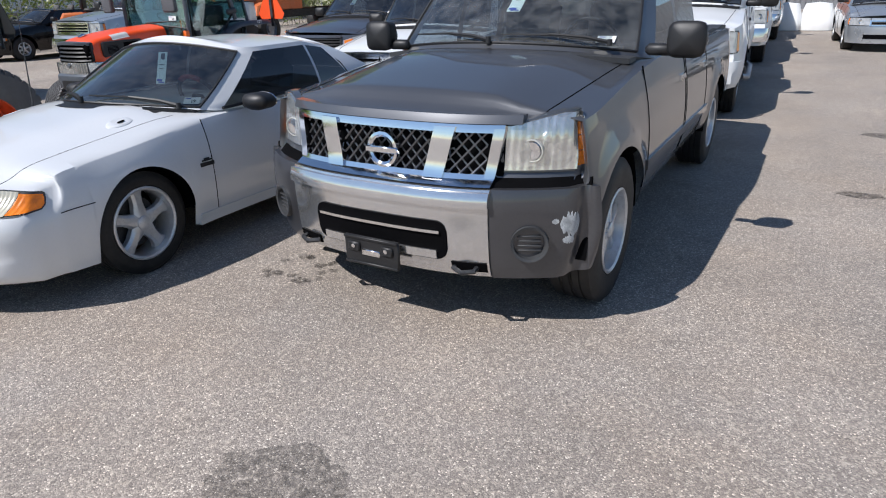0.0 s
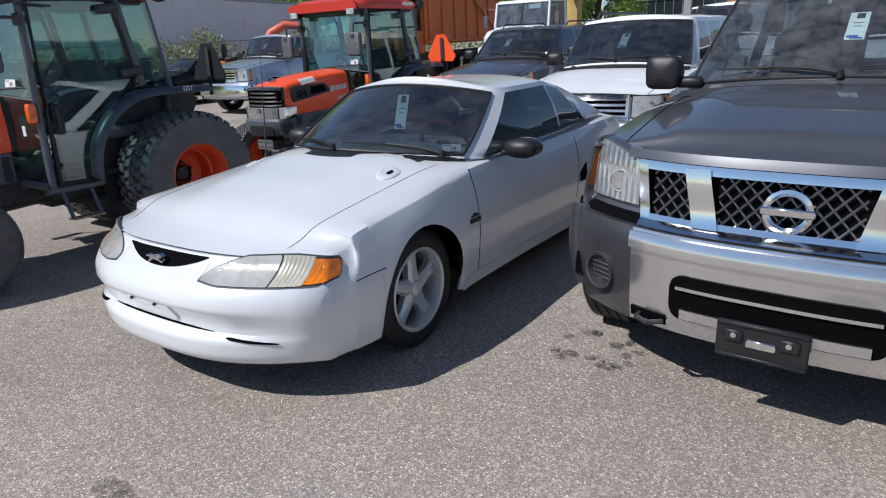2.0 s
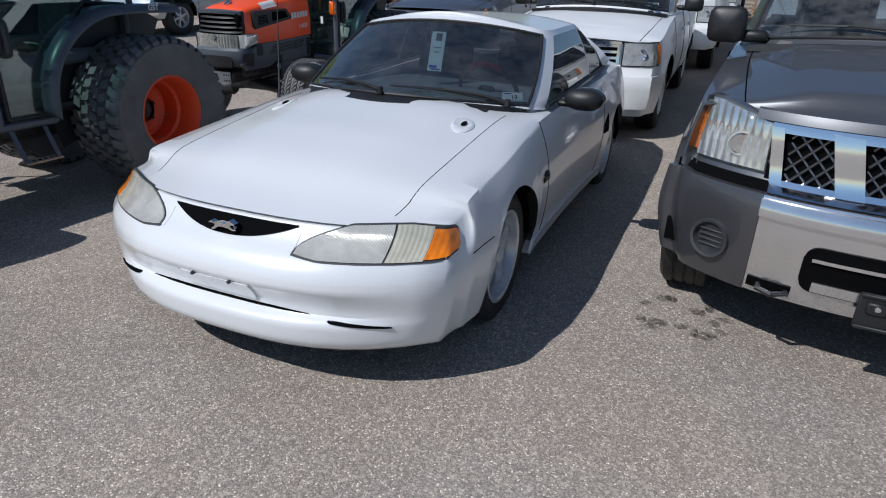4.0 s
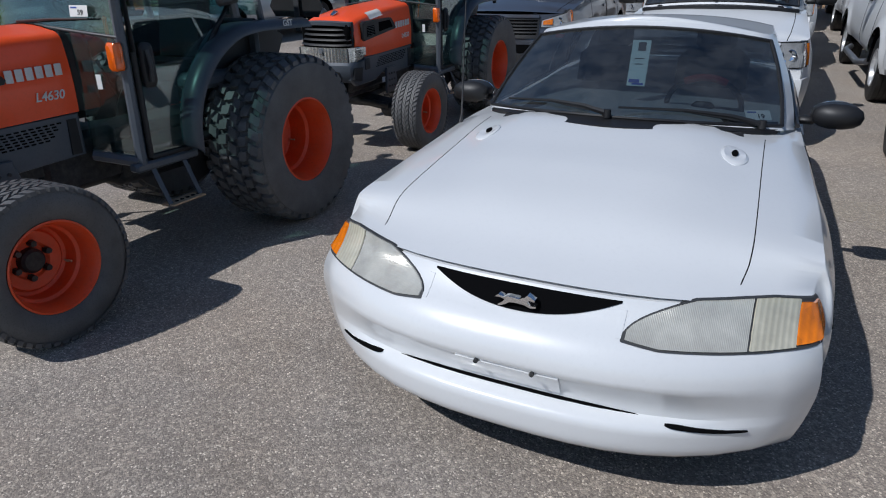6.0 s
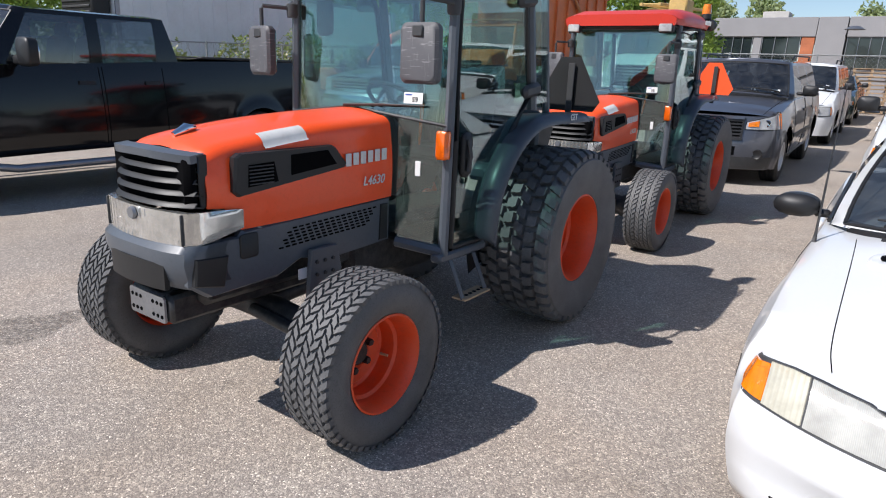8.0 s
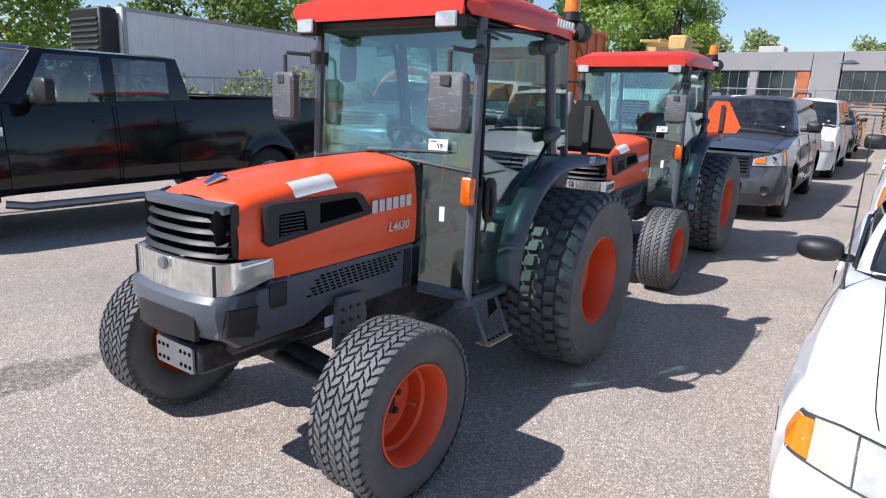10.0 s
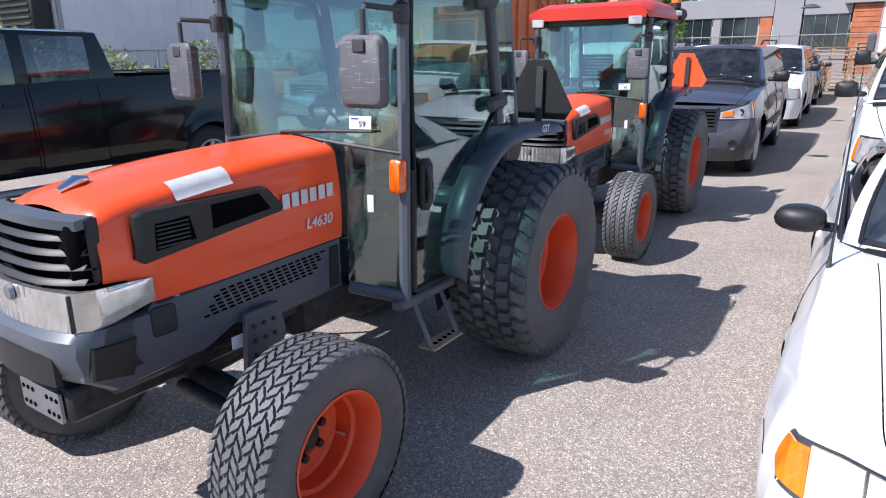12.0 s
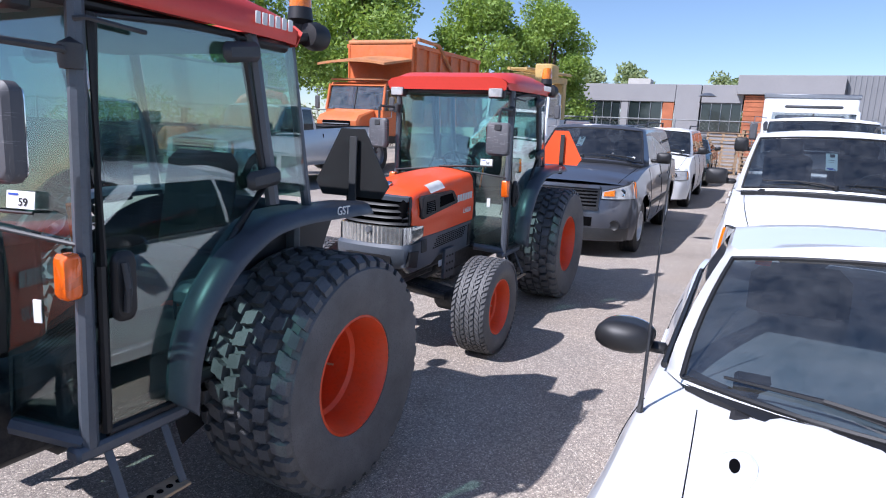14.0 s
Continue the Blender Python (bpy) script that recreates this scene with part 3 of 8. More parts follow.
# ---------------------------------------------------------------- vehicles
class Body:
    """The skin of a car: front at y = 0, tail at y = L, the wheels' ground at z = 0."""

    def __init__(self, L, W, zs, zc, ws, zb, zw, arches, bow=0.25, reach=0.7, prof=((0, 0), (2, 0)), tuck=0.06, xh=0.75, bow_r=0.12, crown=2.2, hood=None, hood_end=1.4, rows=13, low_bow=0.0):
        self.L, self.arches, self.bow, self.reach, self.tuck, self.crown, self.bow_r, self.hood_end, self.rows, self.low_bow = L, arches, bow, reach, tuck, crown, bow_r, hood_end, rows, low_bow
        self.W, self.zs, self.zc, self.ws, self.zb, self.zw = (pchip(k) for k in (W, zs, zc, ws, zb, zw))
        self.prof = pchip(prof)
        self.xh = pchip(xh) if isinstance(xh, (list, tuple)) else (lambda y: xh)
        self.hood = hood or (lambda x, y: 0.0)

    def warp(self, x, y, z):
        k = max(0.0, 1 - y / self.reach)
        k = k * k * (3 - 2 * k)
        r = max(0.0, 1 - (self.L - y) / 0.6)
        r = r * r * (3 - 2 * r)
        q = (abs(x) / self.W(0.0)) ** 2.8
        low = min(1.0, max(0.0, (0.44 - z) / 0.22))
        fade = 1 - min(1.0, 1.5 * q) if self.low_bow and 0.30 < z < 0.463 else 1.0
        return Vector((x, y + k * (self.bow * (1 + self.low_bow * low) * q + self.prof(z) * fade) - r * self.bow_r * (x / self.W(self.L)) ** 2, z))

    def half(self, y, z):
        W, zw, zs, zb = self.W(y), self.zw(y), self.zs(y), self.zb(y)
        if z >= zw:
            t = min(1.0, (z - zw) / max(0.01, zs - zw))
            x = W - (W - self.ws(y)) * t**2.2
        else:
            t = min(1.0, (zw - z) / max(0.01, zw - zb))
            x = W - self.tuck * t**1.7
        for yc, r, zc, fl in self.arches:
            d = math.hypot(y - yc, z - zc)
            x += fl * math.exp(-(((d - r) / 0.10) ** 2))
        return x

    def low(self, y):
        z = self.zb(y)
        for yc, r, zc, fl in self.arches:
            if abs(y - yc) < r:
                z = max(z, zc + math.sqrt(max(0, r * r - (y - yc) ** 2)))
        return z

    def side(self, y, z, sg=1, off=0.0):
        p = self.warp(sg * self.half(y, z), y, z)
        p.x += sg * off
        return p

    def topz(self, x, y):
        ws = self.ws(y)
        return self.zs(y) + (self.zc(y) - self.zs(y)) * (1 - min(1.0, abs(x) / ws) ** self.crown) + self.hood(x, y)

    def top(self, x, y, off=0.0):
        p = self.warp(x, y, self.topz(x, y))
        p.z += off
        return p

    def front(self, u, z, off=0.0):
        """Round the nose at height z: u runs over the face and on along the flank."""
        W0 = self.half(0.0, z)
        if abs(u) <= W0:
            p = self.warp(u, 0.0, z)
            s = u / W0
            n = Vector((0.9 * s * abs(s) ** 1.5, -1, 0)).normalized()
        else:
            sg = 1 if u > 0 else -1
            y = abs(u) - W0
            p = self.side(y, z, sg)
            n = Vector((sg, -max(0.0, 0.8 - y * 2.2), 0)).normalized()
        return p + n * off

    def patch(self, u0, u1, z0, z1, n=12, m=5, off=0.006, thick=0.03):
        """A plate that lies on the nose: z0 and z1 are heights or functions of u."""
        f0 = z0 if callable(z0) else (lambda u: z0)
        f1 = z1 if callable(z1) else (lambda u: z1)
        rows = []
        for i in range(n + 1):
            u = u0 + (u1 - u0) * i / n
            rows.append([self.front(u, f0(u) + (f1(u) - f0(u)) * j / m, off) for j in range(m + 1)])
        um = (u0 + u1) / 2
        a = self.front(um, (f0(um) + f1(um)) / 2, 0) - self.front(um, (f0(um) + f1(um)) / 2, 1)
        return Shape().slab(rows, a.normalized() * thick)

    def flank(self, y0, y1, z0, z1, sg, off=0.004, thick=0.01, n=12, m=4):
        f0 = z0 if callable(z0) else (lambda y: z0)
        f1 = z1 if callable(z1) else (lambda y: z1)
        rows = []
        for i in range(n + 1):
            y = y0 + (y1 - y0) * i / n
            rows.append([self.side(y, f0(y) + (f1(y) - f0(y)) * j / m, sg, off) for j in range(m + 1)])
        return Shape().slab(rows, (-sg * thick, 0, 0))

    def build(self, root, mat, doors=(), bonnet=True, top_to=None):
        ys = sorted(set([round(v, 3) for v in np.linspace(0, self.L, int(self.L / 0.07))] + [round(yc + r * math.cos(a), 3) for yc, r, zc, fl in self.arches for a in np.linspace(0.0, math.pi, 25)] + [self.hood_end] + [d for dd in doors for d in dd[:2]]))
        ys = [y for y in ys if 0 <= y <= self.L]
        ns, nt = self.rows, 6
        rows = []
        for y in ys:
            lo, zs, ws, xh = self.low(y), self.zs(y), self.ws(y), min(self.xh(y), self.ws(y) - 0.02)
            half = []
            for i in range(ns):
                z = lo + (zs - lo) * (i / ns)
                half.append((self.half(y, z), z))
            half += [(x, self.topz(x, y)) for x in (ws, ws - (ws - xh) * 0.5, xh)]
            half += [(xh * (1 - k / nt), self.topz(xh * (1 - k / nt), y)) for k in range(1, nt)]
            full = half + [(0.0, self.topz(0, y))] + [(-x, z) for x, z in reversed(half)]
            rows.append([self.warp(x, y, z) for x, z in full])
        m = len(rows[0])
        vs = [p for r in rows for p in r]
        groups = {"body": []}
        for i in range(len(ys) - 1):
            ym = (ys[i] + ys[i + 1]) / 2
            for j in range(m - 1):
                key = "body"
                if bonnet and ns + 2 <= j < m - ns - 3 and ym < self.hood_end:
                    key = "hood"
                for di, (d0, d1) in enumerate(doors):
                    if d0 <= ym <= d1 and (1 <= j < ns or m - 1 - ns <= j < m - 2):
                        key = "door%d%s" % (di, "r" if j < ns else "l")
                groups.setdefault(key, []).append((i * m + j, i * m + j + 1, (i + 1) * m + j + 1, (i + 1) * m + j))
        for key, fs in groups.items():
            used = sorted({k for f in fs for k in f})
            back = {k: n for n, k in enumerate(used)}
            s = Shape().add([vs[k] for k in used], [tuple(back[k] for k in f) for f in fs])
            if key == "body":
                for end, y in ((rows[0], 0.0), (rows[-1], self.L)):
                    cap = []
                    for k in range((m - 1) // 2 + 1):
                        a, b = end[k], end[m - 1 - k]
                        cap.append([self.warp(b.x + (a.x - b.x) * q / 16, y, a.z) if k <= ns else b.lerp(a, q / 16) for q in range(17)])
                    s.grid(cap)
            part("door" if key.startswith("door") else key, s, mat, root, smooth=50)
        # the floor and wheel wells inside the skin, their shade put in as near-black
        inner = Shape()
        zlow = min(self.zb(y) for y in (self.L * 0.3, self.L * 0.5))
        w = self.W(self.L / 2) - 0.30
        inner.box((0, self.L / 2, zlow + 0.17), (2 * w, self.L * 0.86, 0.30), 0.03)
        part("underbody", inner, "cavity_shade", root)
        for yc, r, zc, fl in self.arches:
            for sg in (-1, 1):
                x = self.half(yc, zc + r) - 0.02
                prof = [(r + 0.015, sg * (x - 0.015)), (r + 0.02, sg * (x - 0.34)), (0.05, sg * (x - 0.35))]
                part("wheel_well", Shape().lathe(prof, (0, yc, zc), "x", 24, sweep=180), "cavity_shade", root)

    def seam(self, pts, r=0.004):
        return Shape().tube(pts, r, 6)


def wheel(root, x, y, r, w, rim_r, sg, spokes=5, rim_mat="alloy", style="five", tyre="tyre", dish=0.02):
    """A wheel: x is its outer face. Parts: tyre > rim > hub."""
    tw = w / 2
    c = x - sg * tw
    prof = [(rim_r, -tw * 0.72), (rim_r + 0.012, -tw * 0.92), (rim_r + (r - rim_r) * 0.55, -tw), (r - 0.025, -tw * 0.93), (r - 0.006, -tw * 0.80)]
    for k in (-0.42, -0.02, 0.38):
        prof += [(r, -tw * 0.78 if k < -0.4 else (k - 0.34 + 0.06) * tw), (r, k * tw - 0.02 * tw), (r - 0.008, k * tw), (r - 0.008, (k + 0.05) * tw)]
    prof += [(r, 0.45 * tw), (r, 0.78 * tw), (r - 0.006, tw * 0.80), (r - 0.025, tw * 0.93), (rim_r + (r - rim_r) * 0.55, tw), (rim_r + 0.012, tw * 0.92), (rim_r, tw * 0.72)]
    t = Shape().lathe([(a, b) for a, b in prof], (c, y, r), "x", 48)
    tob = part("tyre", t, tyre, root, smooth=40)
    o = sg * tw
    rim = Shape().lathe([(rim_r * 0.99, -o * 0.8), (rim_r * 0.96, -o * 0.3), (rim_r * 0.92, o * 0.6), (rim_r * 1.0, o * 0.86), (rim_r * 1.03, o * 0.93), (rim_r * 0.985, o * 0.97), (rim_r * 0.93, o * 0.90), (rim_r * 0.90, o * 0.6)], (c, y, r), "x", 40)
    face = o * 0.80 - sg * dish
    for k in range(spokes):
        a = 2 * math.pi * k / spokes + 0.3
        if style == "five":
            shape = [(0.03, 0.050), (0.30 * rim_r, 0.044), (0.55 * rim_r, 0.033), (0.78 * rim_r, 0.036), (0.96 * rim_r, 0.060)]
        elif style == "six":
            shape = [(0.03, 0.030), (0.5 * rim_r, 0.022), (0.95 * rim_r, 0.034)]
        else:
            shape = [(0.03, 0.02), (0.5 * rim_r, 0.016), (0.95 * rim_r, 0.022)]
        lft = [(q, h) for q, h in shape]
        rows = []
        for q, h in lft:
            zz = face + sg * (0.022 * (1 - q / rim_r))
            row = []
            for hh, dz in ((-h, -0.016), (-h * 0.55, 0.0), (h * 0.55, 0.0), (h, -0.016)):
                row.append((c + zz + sg * dz, y + q * math.cos(a) - hh * math.sin(a), r + q * math.sin(a) + hh * math.cos(a)))
            rows.append(row)
        rim.slab(rows, (-sg * 0.035, 0, 0))
    rob = part("rim", rim, rim_mat, tob)
    hub = Shape().lathe([(0.0, face + sg * 0.034), (0.03, face + sg * 0.034), (rim_r * 0.2, face + sg * 0.024), (rim_r * 0.24, face - sg * 0.02), (rim_r * 0.24, face - sg * 0.06)], (c, y, r), "x", 24)
    part("hub", hub, rim_mat, tob)
    disc = Shape().lathe([(0.0, face - sg * 0.06), (rim_r * 0.70, face - sg * 0.06), (rim_r * 0.70, face - sg * 0.085), (0, face - sg * 0.085)], (c, y, r), "x", 28)
    part("brake_disc", disc, "iron", tob)
    return tob


def greenhouse(root, pts, kinds, mat, crown=0.06, bulge=0.02, v0=0.05, v1=0.93, levels=8, roof_mat=None, glass_of=None, trim="black"):
    """A cabin: pts from the middle of the windscreen round to the middle of the rear screen, each with its foot and its head; kinds say glass or pillar between them."""
    half, tags = [], []
    for i in range(len(pts) - 1):
        n = 8 if i in (0, len(pts) - 2) else (1 if kinds[i] == "pillar" else 5)
        for k in range(n):
            t = k / n
            a, b = pts[i], pts[i + 1]
            row = []
            for e in (0, 1):
                p, q = Vector(a[e]), Vector(b[e])
                if i == 0:
                    w = Vector((p.x + (q.x - p.x) * t, p.y + (q.y - p.y) * t * t, p.z + (q.z - p.z) * t * t))
                elif i == len(pts) - 2:
                    s = 1 - t
                    w = Vector((q.x + (p.x - q.x) * s, q.y + (p.y - q.y) * s * s, q.z + (p.z - q.z) * s * s))
                else:
                    w = p.lerp(q, t)
                row.append(w)
            half.append(row)
            tags.append((i, kinds[i]))
    half.append([Vector(pts[-1][0]), Vector(pts[-1][1])])
    vl = [0.0, v0] + [v0 + (v1 - v0) * k / (levels - 2) for k in range(1, levels - 1)] + [1.0]

    def at(k, v):
        b, t = half[k]
        p = b.lerp(t, v)
        p.x *= 1 + bulge * 4 * v * (1 - v)
        return p

    def strip(s, k, a, b, sg):
        s.grid([[Vector((sg * q.x, q.y, q.z)) for q in (at(k + dk, vl[j]) for j in range(a, b + 1))] for dk in (0, 1)])

    frame_s = Shape()
    panes = {}
    last = len(vl) - 1
    for k, (i, kind) in enumerate(tags):
        for sg in (-1, 1):
            if kind == "pillar":
                strip(frame_s, k, 0, last, sg)
            else:
                strip(frame_s, k, 0, 1, sg)
                strip(frame_s, k, last - 1, last, sg)
                key = (i, 0 if i in (0, len(pts) - 2) else sg)
                strip(panes.setdefault(key, Shape()), k, 1, last - 1, sg)
    part("cabin_frame", frame_s, mat, root, smooth=50)
    for (i, sg), s in panes.items():
        name = "windscreen" if i == 0 else ("rear_screen" if i == len(pts) - 2 else "side_window")
        part(name, s, (glass_of or {}).get(i, "glass_dark"), root, smooth=60)
    rows = []
    wmax = max(h[1].x for h in half)
    for b, t in half:
        c = crown * (t.x / wmax) ** 0.6 if t.x > 0 else 0
        rows.append([Vector((t.x * q, t.y, t.z + c * (1 - abs(q) ** 2.6))) for q in np.linspace(-1, 1, 15)])
    part("roof", Shape().grid(rows), roof_mat or mat, root, smooth=60)
    # rubber line round the windscreen
    edge = [at(k, vl[1]) for k in range(0, 9)] + [at(8, v) for v in vl[1:-1]] + [at(k, vl[-2]) for k in range(8, -1, -1)]
    for sg in (-1, 1):
        part("screen_seal", Shape().tube([(sg * p.x, p.y - 0.002, p.z + 0.002) for p in edge], 0.009, 6), trim, root)
    return half


def cabin_inside(root, w, y0, y1, zfloor, zdash, seat_z, wheel_mat="black", rows=1, wheel_x=0.36, dash="interior"):
    d = Shape().box((0, y0 + 0.22, zdash - 0.10), (2 * w - 0.1, 0.55, 0.24), 0.07)
    part("dashboard", d, dash, root)
    fl = Shape().box((0, (y0 + y1) / 2, zfloor), (2 * w - 0.05, y1 - y0, 0.04))
    part("cabin_floor", fl, "interior", root)
    for r in range(rows):
        for sg in (-1, 1):
            yy = y0 + 1.15 + r * 0.9
            s = Shape().box((sg * w * 0.48, yy, seat_z - 0.28), (w * 0.66, 0.5, 0.18), 0.05)
            s.box((sg * w * 0.48, yy + 0.27, seat_z + 0.02), (w * 0.64, 0.16, 0.62), 0.06, Matrix.Rotation(radians(-14), 4, "X"))
            s.box((sg * w * 0.48, yy + 0.36, seat_z + 0.40), (w * 0.36, 0.09, 0.17), 0.035, Matrix.Rotation(radians(-10), 4, "X"))
            part("seat", s, "seat", root)
    ring = Shape().lathe([(0.185 + 0.014 * math.cos(a), 0.014 * math.sin(a)) for a in np.linspace(0, 2 * math.pi, 9)], (0, 0, 0), "z", 28)
    ring.box((0, 0, -0.02), (0.11, 0.10, 0.05), 0.02).box((0, 0, -0.01), (0.35, 0.03, 0.015), 0.005)
    ring.turned(pose(w * wheel_x / 0.7, y0 + 0.62, zdash + 0.02, -62, 0, 0))
    seat_of_wheel = pose(w * wheel_x / 0.7, y0 + 0.62, zdash + 0.02, -62, 0, 0)
    rim = part("steering_wheel", ring, "black", root)
    if wheel_mat != "black":
        arc = [(0.185 * math.cos(radians(a)), 0.185 * math.sin(radians(a)), 0.0) for a in np.linspace(-122, -58, 9)]
        part("grip_cover", Shape().tube(arc, 0.019, 8).turned(seat_of_wheel), wheel_mat, rim, "red steering wheel grip cover")


def hang_tag(m, note="19", big=0.24):
    """A pale dealer tag behind a windscreen, with illegible print as bars."""
    root = thing("hang_tag", "pale green paper tag with blue print behind windscreen", "tag", m, "dealer tags")
    part("card", Shape().box((0, 0, 0), (0.095, big, 0.002), 0.0005), "tag_paper", root)
    for px, py, pw, ph, ink in ((-0.012, -0.39, 0.055, 0.018, "blue_ink"), (0.008, -0.455, 0.06, 0.010, "blue_ink"), (0.005, 0.36, 0.04, 0.045, "ink"), (0.0, 0.10, 0.05, 0.004, "ink"), (0.0, -0.02, 0.04, 0.004, "ink")):
        part("print", Shape().box((px, big * py, 0.0025), (pw, ph, 0.002), 0.0005), ink, root)
    return root


def number_label(text, m, w=0.115, h=0.058):
    root = thing("number_label", "small white paper lot number label behind glass", "label", m, "lot labels")
    part("card", Shape().box((0, 0, 0), (w, h, 0.002), 0.0005), "paper", root)
    part("print", Shape().box((-w * 0.25, h * 0.30, 0.0022), (w * 0.35, h * 0.12, 0.0015), 0.0004), "blue_ink", root)
    if text:
        lettering(text, h * 0.62, Matrix.Translation((0.01, -h * 0.14, 0.0025)), "ink", root, 0.0006, "number")
    return root


def wipers(root, pivots, z_of, length=0.52, lean=1, mat="black"):
    """Wiper arms that lie along the foot of the windscreen: pivots of (x, y)."""
    for x, y, x2, y2 in pivots:
        a, b = Vector((x, y, z_of(x, y) + 0.022)), Vector((x2, y2, z_of(x2, y2) + 0.026))
        m = a.lerp(b, 0.55) + Vector((0, 0, 0.02))
        s = Shape().tube([a, a.lerp(m, 0.4) + Vector((0, 0, 0.01)), m], [0.014, 0.012, 0.009], 6)
        c = a.lerp(b, 0.16)
        s.tube([c + Vector((0, -0.006, 0.004)), m, b], [0.005, 0.008, 0.005], 5)
        s.lathe([(0.0, 0.02), (0.016, 0.018), (0.018, -0.02)], a, "z", 10)
        part("wiper", s, mat, root)


def door_mirror(root, p, sg, w=0.2, h=0.14, d=0.13, mat="black", arm=0.08, e=0.45):
    s = Shape()
    rows = []
    for i in range(11):
        t = i / 10
        k = min(1.0, (t * 3.2)) ** 0.5 * (1.0 - 0.10 * t)
        ring = []
        for j in range(15):
            a = 2 * math.pi * j / 14
            ca, sa = math.cos(a), math.sin(a)
            ring.append((p[0] + sg * (arm + w / 2 + w / 2 * k * math.copysign(abs(ca) ** e, ca)), p[1] - d + d * t, p[2] + h / 2 * k * math.copysign(abs(sa) ** e, sa)))
        rows.append(ring)
    s.grid(rows)
    s.box((p[0] + sg * (arm / 2 + 0.01), p[1] - 0.04, p[2] - h * 0.28), (arm + 0.06, 0.06, h * 0.32), 0.02)
    ob = part("door_mirror", s, mat, root, smooth=60)
    e = Shape().lathe([(0.0, 0), (0.47, 0), (0.47, 0.01)], (0, 0, 0), "y", 24)
    e.v = [(p[0] + sg * (arm + w / 2) + x * w, p[1] - 0.004 + y, p[2] + z * h) for x, y, z in e.v]
    part("mirror_glass", e, "chrome", ob)
    return ob


# ---------------------------------------------------------------- the white coupe
def coupe():
    X, Y = -4.105, 1.50
    root = thing("sports_coupe", "white two-door sports coupe with dark tinted windows parked on asphalt", "car", pose(X, Y, 0))
    def hood(x, y):
        k = max(0.0, min(1.0, (y - 0.25) / 0.6)) * max(0.0, min(1.0, (1.75 - y) / 0.3))
        e = 0.30 + 0.22 * min(1.0, max(0.0, y / 1.5))
        return k * 0.022 * max(0.0, min(1.0, (e + 0.05 - abs(x)) / 0.10))
    b = Body(4.61,
             W=[(0, 0.855), (0.4, 0.888), (1.0, 0.897), (2.2, 0.885), (3.5, 0.905), (4.2, 0.87), (4.61, 0.78)],
             zs=[(0, 0.668), (0.25, 0.702), (0.6, 0.745), (1.1, 0.80), (1.7, 0.865), (2.6, 0.885), (3.3, 0.915), (4.1, 0.93), (4.61, 0.87)],
             zc=[(0, 0.680), (0.2, 0.722), (0.5, 0.785), (1.0, 0.875), (1.45, 0.935), (2.6, 0.93), (3.3, 0.95), (3.9, 0.985), (4.4, 0.97), (4.61, 0.92)],
             ws=[(0, 0.80), (0.4, 0.83), (1.0, 0.825), (1.7, 0.80), (2.6, 0.795), (3.5, 0.815), (4.2, 0.79), (4.61, 0.70)],
             zb=[(0, 0.190), (0.3, 0.19), (0.55, 0.19), (1.5, 0.20), (3.1, 0.20), (4.0, 0.24), (4.61, 0.32)],
             zw=[(0, 0.42), (1, 0.52), (2.5, 0.52), (4.61, 0.56)],
             arches=[(1.02, 0.355, 0.315, 0.014), (3.60, 0.36, 0.315, 0.012)],
             bow=0.29, reach=0.62,
             prof=[(0.188, 0.075), (0.21, 0.03), (0.25, 0.004), (0.315, 0.0), (0.335, 0.012), (0.348, 0.058), (0.362, 0.060), (0.44, 0.020), (0.463, 0.0), (0.50, 0.004), (0.535, 0.02), (0.57, 0.052), (0.61, 0.110), (0.68, 0.165), (0.8, 0.18)],
             tuck=0.05, xh=[(0, 0.595), (0.3, 0.622), (1.5, 0.640), (1.9, 0.66), (4.61, 0.6)], crown=2.6, hood=hood, hood_end=1.50, rows=30, low_bow=0.20)
    b.build(root, "white_paint", doors=((1.60, 3.02),))
    # bonnet, door and bumper gaps
    for sg in (-1, 1):
        part("seam", b.seam([b.top(sg * b.xh(y), y, -0.001) for y in np.linspace(0.10, 1.52, 24)], 0.0024), "cavity_shade", root)
        part("seam", b.seam([b.side(1.60 - 0.03 * math.sin(3 * q), 0.24 + q * 0.62, sg, -0.001) for q in np.linspace(0, 1, 12)], 0.004), "cavity_shade", root)
        part("seam", b.seam([b.side(3.02 + 0.10 * q, 0.26 + q * 0.60, sg, -0.001) for q in np.linspace(0, 1, 12)], 0.004), "cavity_shade", root)
        part("seam", b.seam([b.side(y, 0.245, sg, -0.001) for y in np.linspace(1.60, 3.02, 12)], 0.004), "cavity_shade", root)
        part("seam", b.seam([b.side(y, 0.545 + 0.03 * (y - 0.45), sg, -0.001) for y in np.linspace(0.36, 0.68, 8)], 0.003), "cavity_shade", root)
        sill = Shape().slab([[b.side(y, z, sg, 0.012 + 0.02 * (0.30 - z)) for z in (0.185, 0.205, 0.235, 0.26)] for y in np.linspace(1.42, 3.22, 14)], (-sg * 0.05, 0, 0))
        part("side_skirt", sill, "white_paint", root)
        scoop = b.flank(3.10, 3.22, lambda y: 0.53, lambda y: 0.60 + 0.5 * (y - 3.10), sg, 0.006, 0.01, 6, 3)
        part("side_scoop", scoop, "cavity_shade", root)
        handle = b.flank(2.74, 2.92, 0.69, 0.735, sg, 0.012, 0.02, 6, 2)
        part("door_handle", handle, "white_paint", root)
        badge = b.flank(1.46, 1.58, lambda y: 0.575, lambda y: 0.60, sg, 0.006, 0.006, 3, 1)
        for k in range(3):
            badge.box(b.side(1.50 + 0.02 * k, 0.612 + 0.010 * (k % 2), sg, 0.004), (0.008, 0.045, 0.010), 0.002)
